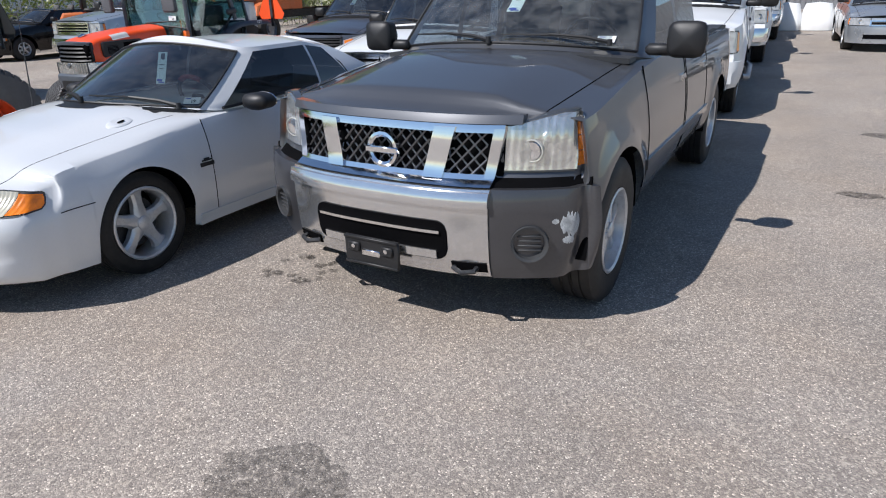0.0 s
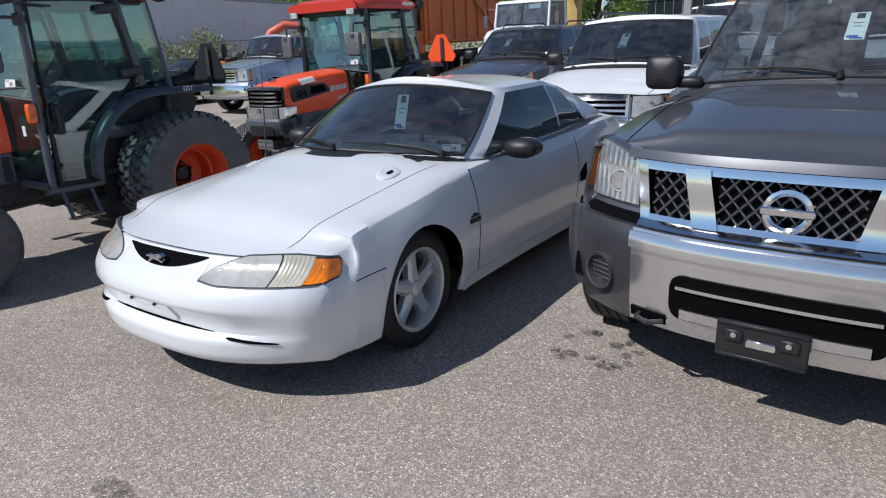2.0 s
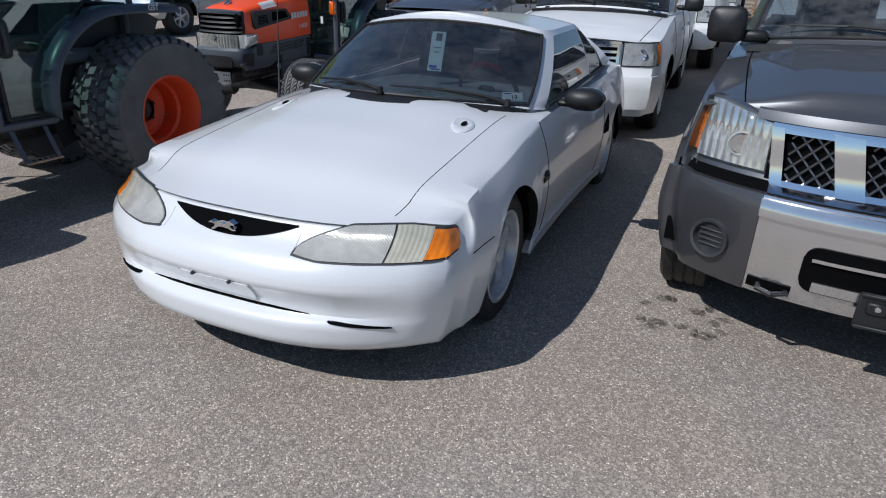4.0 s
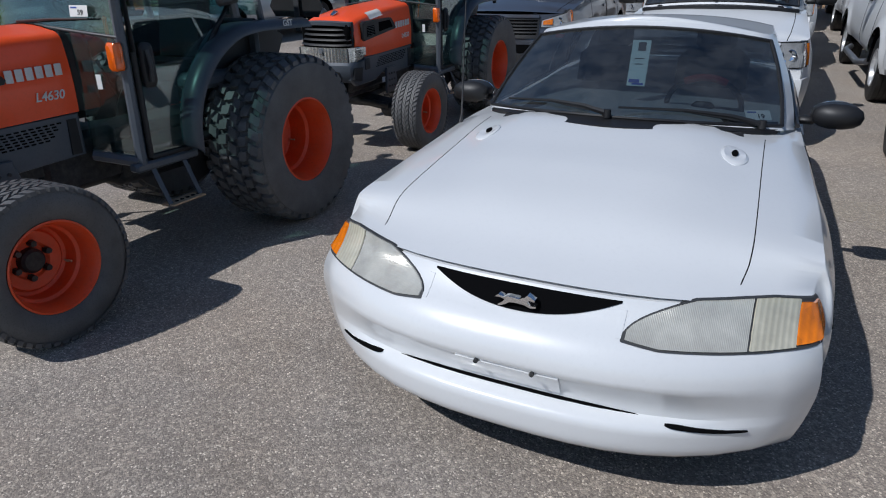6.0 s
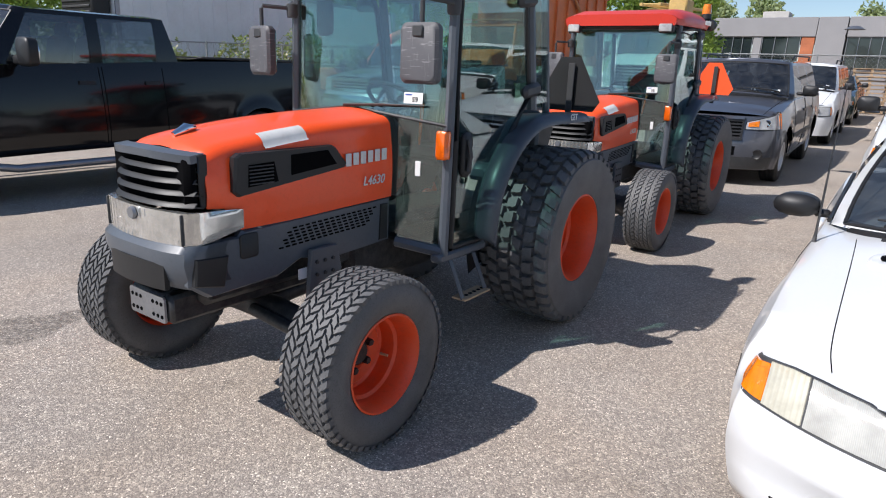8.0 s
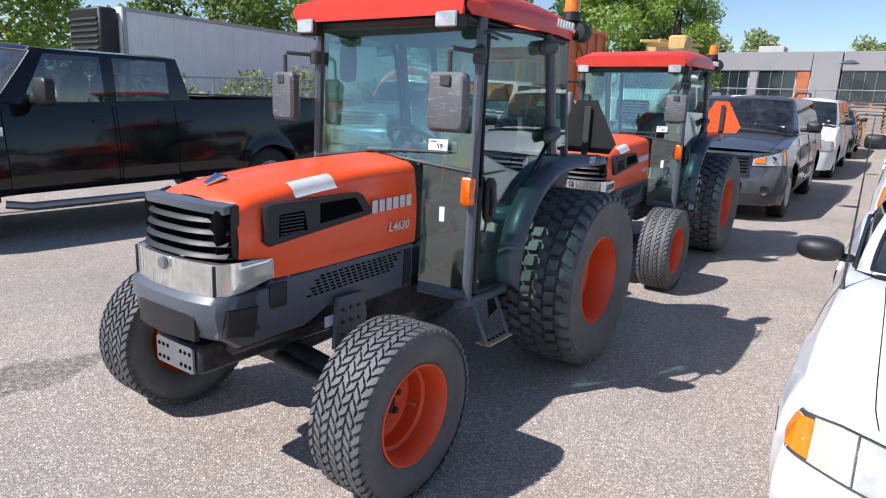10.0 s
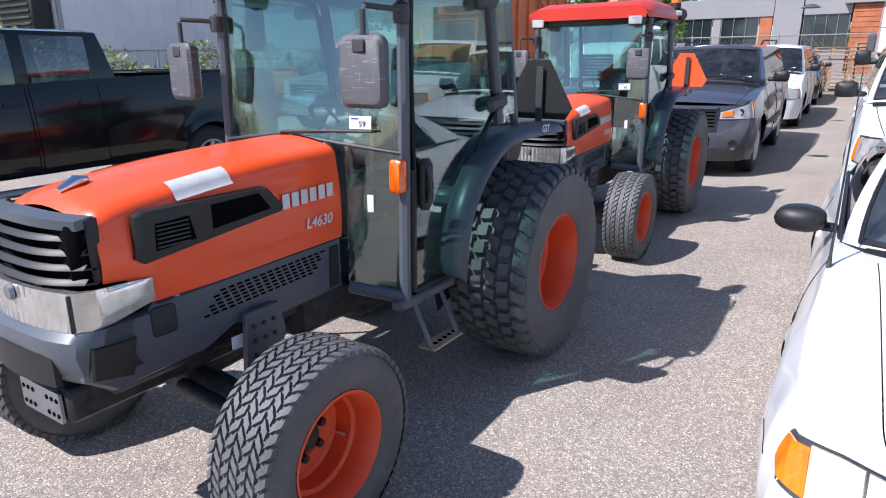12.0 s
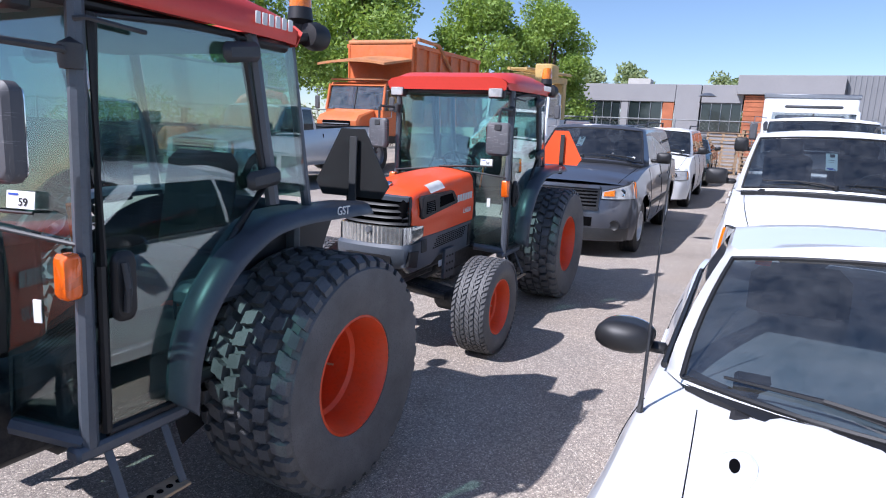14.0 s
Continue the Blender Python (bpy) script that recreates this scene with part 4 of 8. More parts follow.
        part("fender_badge", badge, "black", root)
    # headlamps
    for sg in (-1, 1):
        lo = lambda u: 0.574 + 0.10 * max(0.0, abs(u) - 0.80) + 0.010 * max(0.0, (0.42 - abs(u)) / 0.09)
        hi = lambda u: 0.590 + 0.090 * min(1.0, max(0.0, (abs(u) - 0.322) / 0.18)) ** 0.62 + 0.05 * max(0.0, min(0.12, abs(u) - 0.50)) - 0.16 * max(0.0, abs(u) - 0.70) - 1.2 * max(0.0, abs(u) - 0.88)
        bez = b.patch(sg * 0.318, sg * 0.925, lambda u: lo(u) - 0.007, lambda u: hi(u) + 0.003, 30, 6, 0.004, 0.012)
        lamp = part("headlight", bez, "plastic", root)
        part("lens", b.patch(sg * 0.328, sg * 0.642, lo, hi, 24, 6, 0.009, 0.012), "lens_grey", lamp, "slightly yellowed clear headlamp lens")
        part("side_lens", b.patch(sg * 0.650, sg * 0.765, lo, hi, 10, 6, 0.009, 0.012), "lens_yellow", lamp)
        part("indicator", b.patch(sg * 0.767, sg * 0.912, lambda u: lo(u) + 0.004, lambda u: hi(u) - 0.008, 12, 6, 0.010, 0.012), "amber", lamp, "bright amber indicator lens")
        # sculpted groove between lamp and grille
        part("lamp_groove", b.patch(sg * 0.300, sg * 0.318, lambda u: 0.583, lambda u: 0.640, 3, 4, 0.002, 0.01), "white_paint", root)
    # grille mouth, emblem, plate panel, lower slot
    mouth_lo = lambda u: 0.600 + 0.056 * (abs(u) / 0.30) ** 2.2
    part("grille_opening", b.patch(-0.30, 0.30, mouth_lo, 0.660, 20, 3, 0.004, 0.02), "cavity_shade", root)
    em = Shape()
    c = b.front(0, 0.630, 0.03)
    body = [(-0.098, 0.006), (-0.080, 0.018), (-0.058, 0.012), (-0.030, 0.017), (0.015, 0.014), (0.040, 0.026), (0.052, 0.036), (0.058, 0.032), (0.085, 0.020), (0.083, 0.013), (0.060, 0.016), (0.050, 0.004), (0.070, -0.006), (0.092, -0.004), (0.090, -0.011), (0.066, -0.015), (0.036, -0.006), (0.0, -0.004), (-0.028, -0.006), (-0.048, -0.018), (-0.078, -0.030), (-0.084, -0.025), (-0.060, -0.010), (-0.050, 0.004), (-0.075, 0.008)]
    em.prism([(c.x + u * 0.70, c.z + w * 0.80) for u, w in body], "y", c.y - 0.012, c.y + 0.012)
    em.tube([(c.x - 0.03, c.y + 0.01, c.z), (c.x, c.y + 0.08, c.z - 0.01)], 0.008)
    part("emblem", em, "chrome", root, "chrome running horse shaped emblem", smooth=20)
    part("plate_panel", b.patch(-0.165, 0.165, 0.372, 0.448, 10, 5, 0.008, 0.012), "white_paint", root)
    for sg in (-1, 1):
        bolt = Shape().lathe([(0.0, -0.012), (0.007, -0.010), (0.008, 0.0)], b.front(sg * 0.089, 0.452, 0.006), "y", 10)
        part("bolt", bolt, "iron", root)
    # dark strip painted for the shade in the white bumper's recess
    part("lower_slot_shade", b.patch(-0.41, 0.41, lambda u: 0.346, lambda u: 0.3465 + 0.012 * (1 - (abs(u) / 0.41) ** 4), 20, 2, 0.002, 0.02), "cavity_shade", root)
    vm = lambda u: 0.340 - 0.09 * (abs(u) - 0.47)
    vh = lambda u: 0.0045 * math.sqrt(max(0.0, 1 - ((abs(u) - 0.58) / 0.112) ** 2)) + 0.0004
    for sg in (-1, 1):
        part("lower_vent", b.patch(sg * 0.47, sg * 0.69, lambda u: vm(u) - vh(u), lambda u: vm(u) + vh(u), 16, 3, 0.004, 0.02), "cavity_shade", root)
    # bonnet vents with washer hole
    for sg in (-1, 1):
        p = b.top(sg * 0.53, 1.20, 0.0)
        dish = Shape().lathe([(0.0, 0.004), (0.35, 0.006), (0.8, 0.012), (1.0, 0.004), (1.05, -0.01)], (0, 0, 0), "z", 24)
        dish.v = [(p.x + x * 0.052, p.y + y * 0.088, b.top(p.x + x * 0.052, p.y + y * 0.088, 0).z + z * 0.8) for x, y, z in dish.v]
        vent = part("bonnet_vent", dish, "white_paint", root)
        hole = Shape().lathe([(0.0, 0.0), (1.0, 0.0), (1.0, -0.01)], (0, 0, 0), "z", 16)
        hole.v = [(p.x + x * 0.013, p.y + 0.012 + y * 0.026, b.top(p.x, p.y + 0.012 + y * 0.036, 0).z + 0.011 + z * 0.3) for x, y, z in hole.v]
        part("vent_hole", hole, "cavity_shade", vent)
    # cabin
    pts = [((0, 1.34, 0.945), (0, 2.16, 1.340)), ((0.705, 1.68, 0.905), (0.592, 2.27, 1.278)), ((0.765, 1.83, 0.885), (0.622, 2.40, 1.275)),
           ((0.772, 2.98, 0.915), (0.618, 2.96, 1.290)), ((0.772, 3.01, 0.917), (0.617, 2.99, 1.288)), ((0.760, 3.46, 0.955), (0.600, 3.22, 1.250)),
           ((0.725, 4.00, 0.965), (0.545, 3.46, 1.225)), ((0, 4.14, 0.985), (0, 3.52, 1.290))]
    greenhouse(root, pts, ["glass", "pillar", "glass", "pillar", "glass", "pillar", "glass"], "white_paint", crown=0.055, bulge=0.035, v0=0.04, v1=0.92, glass_of={0: "glass_dark", 2: "glass_side", 4: "glass_side", 6: "glass_side"})
    for sg in (-1, 1):
        part("window_seal", Shape().tube([(sg * 0.776, y, 0.901 + (y - 1.83) * 0.042) for y in np.linspace(1.84, 3.46, 14)], 0.012, 6), "black", root)
        part("window_seal", Shape().tube([(sg * 0.764, 3.46, 0.962), (sg * 0.700, 3.385, 1.09), (sg * 0.612, 3.235, 1.205)], 0.011, 6), "black", root)
    cabin_inside(root, 0.66, 1.45, 3.6, 0.45, 0.90, 0.82, "wheel_red", wheel_x=0.36)
    cowl = Shape().slab([[(x, 1.31 + 0.42 * (abs(x) / 0.69) ** 2 + d, 0.952 + 0.12 * d - 0.035 * (abs(x) / 0.69) ** 2) for d in (-0.06, 0.0, 0.06)] for x in np.linspace(-0.69, 0.69, 19)], (0, 0, -0.02))
    part("cowl", cowl, "black", root, "black wiper cowl panel")
    zf = lambda x, y: 0.950 + 0.48 * max(0, y - 1.34 - 0.34 * (abs(x) / 0.705) ** 2) - 0.04 * (abs(x) / 0.705) ** 2
    wipers(root, [(0.62, 1.60, 0.02, 1.40), (-0.02, 1.36, -0.58, 1.62)], zf)
    for sg in (-1, 1):
        door_mirror(root, (sg * 0.80, 2.08, 0.935), sg, 0.23, 0.125, 0.16, "black", 0.03, 0.85)
    ant = Shape().tube([(-0.80, 1.50, 0.85), (-0.80, 1.51, 0.90), (-0.80, 1.56, 1.62)], [0.012, 0.006, 0.0016], 6)
    part("antenna", ant, "iron", root)
    for sg in (-1, 1):
        x0 = 0.852
        wheel(root, sg * x0, 1.02, 0.318, 0.225, 0.222, sg, 5, "alloy", "five", dish=0.03)
        wheel(root, sg * (x0 + 0.005), 3.60, 0.318, 0.235, 0.222, sg, 5, "alloy", "five", dish=0.03)
    st = Shape().box((0, 0, 0), (0.055, 0.035, 0.002), 0.0005)
    part("window_sticker", st, "red_ink", root, at=facing((-0.50, 2.24, 1.245), (-0.1, -0.5, 0.85)))
    # papers behind the glass
    inv = pose(X, Y, 0)
    hang_tag(inv @ facing((-0.01, 2.06, 1.13), (0, -0.95, 0.30)), big=0.24)
    number_label("19", inv @ facing((0.60, 1.74, 0.955), (0.25, -0.6, 0.76)))


coupe()


# ---------------------------------------------------------------- pickups, wagons, vans
def vehicle(name, label, cat, x, y, s, rot=0.0, group=""):
    """A vehicle from its main measures. Returns its root and its skin."""
    root = thing(name, label, cat, site(x, y, s["axles"], rot), group)
    L, w, hz, bz, rz, he = s["L"], s["w"], s["hood"], s["belt"], s["roof"], s["hood_end"]
    tail = s.get("tail", bz)
    yf, yr, r = s["axles"][0], s["axles"][1], s["r"]
    ar = s.get("arch", r + 0.075)
    b = Body(L,
             W=[(0, w * 0.90), (0.5, w * 0.985), (1.2, w), (L - 0.6, w), (L, w * 0.93)],
             zs=[(0, hz - s.get("drop", 0.14)), (0.35, hz - 0.07), (he, bz - 0.03), (he + 0.5, bz), (L - 0.5, tail), (L, tail - 0.03)],
             zc=[(0, hz - s.get("drop", 0.14) * 0.55), (0.3, hz), (he, bz + 0.05), (he + 0.6, bz + 0.03), (L - 0.4, tail + 0.01), (L, tail)],
             ws=[(0, w * 0.86), (0.5, w * 0.93), (he, w * 0.92), (L - 0.4, w * 0.94), (L, w * 0.88)],
             zb=[(0, s.get("zb", 0.32)), (yf - ar - 0.02, s.get("zb", 0.32)), (yf + ar + 0.02, s.get("sill", 0.36)), (L, s.get("sill", 0.36) + 0.05)],
             zw=[(0, 0.62), (L, 0.72)],
             arches=[(yf, ar, r, s.get("flare", 0.012)), (yr, ar, r, s.get("flare", 0.012))],
             bow=s.get("bow", 0.20), reach=s.get("reach", 0.55), prof=s.get("prof", [(0.2, 0.02), (0.5, 0.0), (0.75, 0.03), (1.2, 0.08)]), tuck=0.05,
             xh=[(0, w * 0.72), (he, w * 0.80), (L, w * 0.7)], crown=2.6, hood=s.get("bulge"), hood_end=he)
    b.build(root, s["paint"], doors=s["doors"])
    mat = s["paint"]
    for sg in (-1, 1):
        part("seam", b.seam([b.top(sg * b.xh(q), q, -0.001) for q in np.linspace(0.05, he, 16)], 0.004), "cavity_shade", root)
        for d0, d1 in s["doors"]:
            for d in (d0, d1):
                part("seam", b.seam([b.side(d, z, sg, -0.001) for z in np.linspace(s.get("sill", 0.36) + 0.08, bz - 0.01, 10)], 0.005), "cavity_shade", root)
            part("door_handle", b.flank(d1 - 0.24, d1 - 0.06, bz - 0.20, bz - 0.16, sg, 0.02, 0.03, 4, 2), s.get("handles", mat), root)
        if s.get("moulding"):
            part("side_moulding", b.flank(yf + ar + 0.1, yr - ar - 0.1, 0.60, 0.66, sg, 0.012, 0.015, 12, 2), s["moulding"], root)
        if s.get("step"):
            part("running_board", Shape().tube([(sg * (w - 0.02), yf + ar + 0.05, 0.40), (sg * (w + 0.06), yf + ar + 0.25, 0.37), (sg * (w + 0.06), s["step"] - 0.2, 0.37), (sg * (w - 0.02), s["step"], 0.40)], 0.042, 10), "steel" if s["step"] else "black", root)
        for yy in (yf, yr):
            wheel(root, sg * s.get("track", w - 0.025), yy, r, s.get("tw", 0.25), r * s.get("rimk", 0.56), sg, s.get("spokes", 6), s.get("rim", "alloy"), "six", dish=0.03)
    c = s["cabin"]
    wt = c.get("wt", w * 0.74)
    wb = w * 0.90
    f0, f1, r0, r1 = c["y"]
    zb = bz + 0.02
    pts = [((0, f0, zb + 0.06), (0, f1 - 0.06, rz - 0.05)), ((wb * 0.93, f0 + 0.28, zb), (wt * 0.95, f1 + 0.04, rz - 0.08)), ((wb, f0 + 0.48, zb - 0.02), (wt, f1 + 0.14, rz - 0.09))]
    kinds = ["glass", "pillar"]
    for a, e in c["windows"]:
        ta = a + max(0.0, (f1 + 0.16 - a)) if a < f1 + 0.16 else a
        if len(pts) > 3:
            pts.append(((wb, a, zb - 0.02), (wt, max(a, ta), rz - 0.09)))
            kinds.append("pillar")
        pts.append(((wb, e, zb - 0.02), (wt, min(e, r0 - 0.10) if e > r0 - 0.1 else e, rz - 0.09)))
        kinds.append("glass")
    pts.append(((wb * 0.96, r1 - 0.06, zb), (wt * 0.93, r0 - 0.02, rz - 0.09)))
    kinds.append("pillar")
    pts.append(((0, r1, zb + 0.02), (0, r0 + 0.02, rz - 0.05)))
    kinds.append("glass")
    ng = {0: s.get("screen", "glass_car")}
    for k in range(1, len(kinds)):
        ng[k] = s.get("sideglass", "glass_dark")
    greenhouse(root, pts, kinds, mat, crown=0.05, bulge=0.015, v0=0.05, v1=0.92, glass_of=ng)
    cabin_inside(root, wb * 0.88, f0 + 0.15, r1 - 0.1, 0.62, bz + 0.04, bz + 0.02, rows=c.get("rows", 1), wheel_x=0.36, dash=s.get("dash", "interior"))
    zf = lambda xx, yy: zb + 0.075 - 0.04 * (xx / wb) ** 2 + 0.5 * max(0, yy - f0 - 0.22 * (xx / wb) ** 2)
    wipers(root, [(wb * 0.78, f0 + 0.17, 0.05, f0 + 0.07), (-0.02, f0 + 0.02, -wb * 0.72, f0 + 0.20)], zf)
    cw = Shape().slab([[(q * wb * 0.93, f0 + 0.26 * q * q + d, zb + 0.055 - 0.05 * q * q) for d in (-0.14, -0.05, 0.03)] for q in np.linspace(-1, 1, 15)], (0, 0, -0.03))
    part("cowl", cw, s.get("cowl", "black"), root)
    mz = s.get("mirror", (0.24, 0.20))
    for sg in (-1, 1):
        door_mirror(root, (sg * (wb + 0.02) + (s.get("fold", 0.0) if sg < 0 else 0.0), f0 + s.get("mirror_y", 0.62), bz + 0.13), sg, mz[0], mz[1], 0.13, s.get("mirror_mat", "black"), s.get("mirror_arm", 0.06))
    if s.get("tag", True):
        m = root.matrix_basis
        k = 0.55
        sl = Vector((0, -(rz - bz - 0.1), f1 - f0)).normalized()
        py, pz = f0 + (f1 - f0) * k, zb + 0.06 + (rz - 0.05 - zb - 0.06) * k
        hang_tag(m @ facing((s.get("tagx", 0.0), py + 0.05, pz - 0.03), sl))
        number_label("", m @ facing((wb * 0.72, f0 + 0.28, zb + 0.10), sl))
    return root, b


def face_bars(root, b, u0, u1, z0, z1, n, frame_mat, bar_mat, off=0.02):
    """A grille: a dark recess, a frame and level bars."""
    part("grille_recess", b.patch(u0, u1, z0, z1, 14, 3, 0.004, 0.03), "cavity_shade", root)
    for k in range(n):
        z = z0 + (z1 - z0) * (k + 0.5) / n
        h = (z1 - z0) / n * 0.22
        part("grille_bar", b.patch(u0, u1, z - h, z + h, 14, 1, off, 0.02), bar_mat, root)
    fr = Shape()
    for za in (z0, z1):
        s = b.patch(u0 - 0.02, u1 + 0.02, za - 0.014, za + 0.014, 14, 1, off + 0.006, 0.03)
        fr.add(s.v, s.f)
    for ua in (u0, u1):
        s = b.patch(ua - 0.014, ua + 0.014, z0, z1, 2, 4, off + 0.005, 0.03)
        fr.add(s.v, s.f)
    part("grille_frame", fr, frame_mat, root)


def lamps(root, b, u0, u1, z0, z1, lens="lens", amber=0.0, hi=None, bez="black"):
    for sg in (-1, 1):
        top = hi if hi else (lambda u: z1)
        o = part("headlight", b.patch(sg * u0, sg * u1, z0 - 0.012, lambda u: top(abs(u)) + 0.01, 12, 4, 0.006, 0.04), bez, root)
        ue = u1 - amber
        part("lens", b.patch(sg * (u0 + 0.012), sg * (ue - 0.006), z0, lambda u: top(abs(u)), 12, 4, 0.016, 0.03), lens, o)
        if amber:
            part("indicator", b.patch(sg * ue, sg * (u1 - 0.01), z0 + 0.01, lambda u: top(abs(u)) - 0.012, 5, 4, 0.018, 0.03), "amber", o, "amber indicator lens")
        uc = u0 + (ue - u0) * 0.42
        p = b.front(sg * uc, (z0 + top(uc)) / 2, 0.014)
        part("bulb_ring", Shape().lathe([(0.018, 0.0), (0.045, -0.008), (0.052, 0.0)], p, "y", 20), "chrome", o)


# ---------------------------------------------------------------- the grey pickup
def grey_pickup():
    def bulge(x, y):
        k = max(0.0, min(1.0, (y - 0.05) / 0.25)) * max(0.0, min(1.0, (1.42 - y) / 0.2))
        return k * 0.035 * max(0.0, min(1.0, (0.62 + 0.06 * y - abs(x)) / 0.07))
    s = dict(L=5.45, w=1.0, hood=1.13, belt=1.205, roof=1.88, hood_end=1.34, tail=1.215, axles=(0.765, 4.12), r=0.395, tw=0.27, arch=0.455, flare=0.03, rimk=0.58, spokes=6, track=1.0, dash="dash_grey",
             paint="grey_paint", doors=((1.36, 2.50), (2.55, 3.44)), cabin=dict(y=(1.25, 2.05, 3.35, 3.56), windows=((1.75, 2.46), (2.54, 3.24)), wt=0.74, rows=2), mirror_y=0.27, fold=0.16,
             zb=0.33, sill=0.40, bow=0.26, reach=0.36, drop=0.10, prof=[(0.3, 0.05), (0.40, 0.02), (0.70, 0.0), (0.765, 0.02), (0.80, 0.075), (1.03, 0.11), (1.10, 0.14)],
             bulge=bulge, mirror=(0.22, 0.21), mirror_arm=0.10, handles="chrome", moulding="grey_bumper", screen="glass_car", cowl="plastic", tagx=-0.02)
    root, b = vehicle("pickup_truck", "dark grey crew cab pickup with chrome bumper and mesh grille", "pickup", -1.63, 2.62, s, -4.0)
    # bumper: painted ends, chrome middle, upper black gap
    part("bumper_gap", b.patch(-1.20, 1.20, 0.765, 0.80, 30, 2, 0.012, 0.05), "cavity_shade", root)
    for sg in (-1, 1):
        part("bumper_end", b.patch(sg * 0.575, sg * 1.22, lambda u: 0.315 + 0.10 * max(0, abs(u) - 0.85), 0.765, 20, 8, 0.045, 0.06), "grey_bumper", root, "scuffed grey painted bumper end")
        part("fog_bezel", Shape().lathe([(0.0, 0.03), (0.068, 0.03), (0.075, -0.012), (0.088, -0.016), (0.092, 0.02)], (0, 0, 0), "y", 28).turned(Matrix.Translation(b.front(sg * 0.735, 0.51, 0.052)) @ Matrix.Rotation(sg * 0.42, 4, "Z")), "plastic", root)
        for k in range(4):
            z = 0.51 - 0.036 + 0.024 * k
            part("fog_slat", Shape().box(b.front(sg * 0.735, z, 0.046), (0.11, 0.012, 0.008), 0.002, Matrix.Rotation(sg * 0.42, 4, "Z")), "plastic", root)
        hk = b.front(sg * 0.47, 0.375, 0.03)
        part("hook_recess", b.patch(sg * 0.40, sg * 0.56, 0.352, 0.40, 6, 2, 0.058, 0.03), "cavity_shade", root)
        part("tow_hook", Shape().tube([hk + Vector((-0.05, 0.03, 0.005)), hk + Vector((-0.055, -0.05, -0.005)), hk + Vector((0.0, -0.075, -0.012)), hk + Vector((0.055, -0.05, -0.005)), hk + Vector((0.05, 0.03, 0.005))], 0.013, 8), "iron", root)
    chrome = b.patch(-0.57, 0.57, lambda u: 0.325, 0.765, 24, 10, 0.052, 0.05)
    part("chrome_bumper", chrome, "bumper_chrome", root, "scratched chrome bumper centre section")
    part("bumper_step", b.patch(-0.57, 0.57, 0.685, 0.755, 24, 4, 0.072, 0.05), "bumper_chrome", root)
    # lower intake
    corner = lambda u: 0.055 - math.sqrt(max(0.0, 0.055 ** 2 - max(0.0, abs(u) - 0.33) ** 2))
    rec = b.patch(-0.385, 0.385, lambda u: 0.405 + corner(u), lambda u: 0.605 - corner(u), 84, 3, 0.060, 0.03)
    part("intake_recess", rec, "cavity_shade", root)
    part("intake_bar", b.patch(-0.355, 0.355, 0.545, 0.560, 14, 1, 0.072, 0.03), "chrome", root)
    part("intake_shelf", b.patch(-0.335, 0.335, 0.412, 0.455, 14, 2, 0.070, 0.03), "bumper_chrome", root)
    # number plate bracket
    br = Shape()
    c = b.front(-0.01, 0.45, 0.095)
    br.box((c.x, c.y, 0.402), (0.33, 0.02, 0.15), 0.006)
    br.box((c.x, c.y - 0.014, 0.470), (0.325, 0.012, 0.014), 0.003).box((c.x, c.y - 0.014, 0.334), (0.325, 0.012, 0.014), 0.003)
    br.box((c.x - 0.10, c.y - 0.016, 0.42), (0.07, 0.014, 0.05), 0.01).box((c.x + 0.10, c.y - 0.016, 0.42), (0.07, 0.014, 0.05), 0.01)
    bo = part("plate_bracket", br, "black", root, "empty black number plate bracket")
    for sg in (-1, 1):
        part("screw", Shape().lathe([(0.0, -0.03), (0.011, -0.028), (0.013, -0.015)], (c.x + sg * 0.098, c.y, 0.425), "y", 10), "chrome", bo)
    part("bracket_gap", Shape().box((c.x, c.y - 0.010, 0.395), (0.11, 0.012, 0.034), 0.004), "chrome", bo)
    # grille
    part("hood_lip", b.patch(-0.66, 0.66, 1.046, 1.085, 30, 3, 0.040, 0.05), "grey_paint", root)
    part("grille_back", b.patch(-0.60, 0.60, 0.80, 1.030, 24, 3, 0.006, 0.03), "cavity_shade", root)
    lo, hi = 0.802, 1.028
    fr = Shape()
    for za, zb_ in ((lo - 0.030, lo + 0.018), (hi - 0.02, hi + 0.016)):
        q = b.patch(-0.565 - 0.03 * (za > 0.9), 0.565 + 0.03 * (za > 0.9), za, zb_, 24, 2, 0.045, 0.05)
        fr.add(q.v, q.f)
    for sg in (-1, 1):
        q = Shape()
        rows = []
        for i in range(9):
            z = lo + (hi - lo) * i / 8
            t = (z - lo) / (hi - lo)
            rows.append([b.front(sg * (0.522 + 0.03 * t + d), z, 0.046) for d in (0.0, 0.022, 0.045)])
        q.slab(rows, (0, 0.05, 0))
        fr.add(q.v, q.f)
    part("grille_frame", fr, "chrome", root, "chrome grille surround")
    for sg in (-1, 1):
        rows = []
        for i in range(9):
            z = lo - 0.005 + (hi - lo + 0.01) * i / 8
            t = (z - lo) / (hi - lo)
            rows.append([b.front(sg * (0.235 + 0.050 * t + d), z, 0.058) for d in (0.0, 0.045, 0.10)])
        part("grille_strut", Shape().slab(rows, (0, 0.06, 0)), "chrome", root, "broad slanted chrome strut")
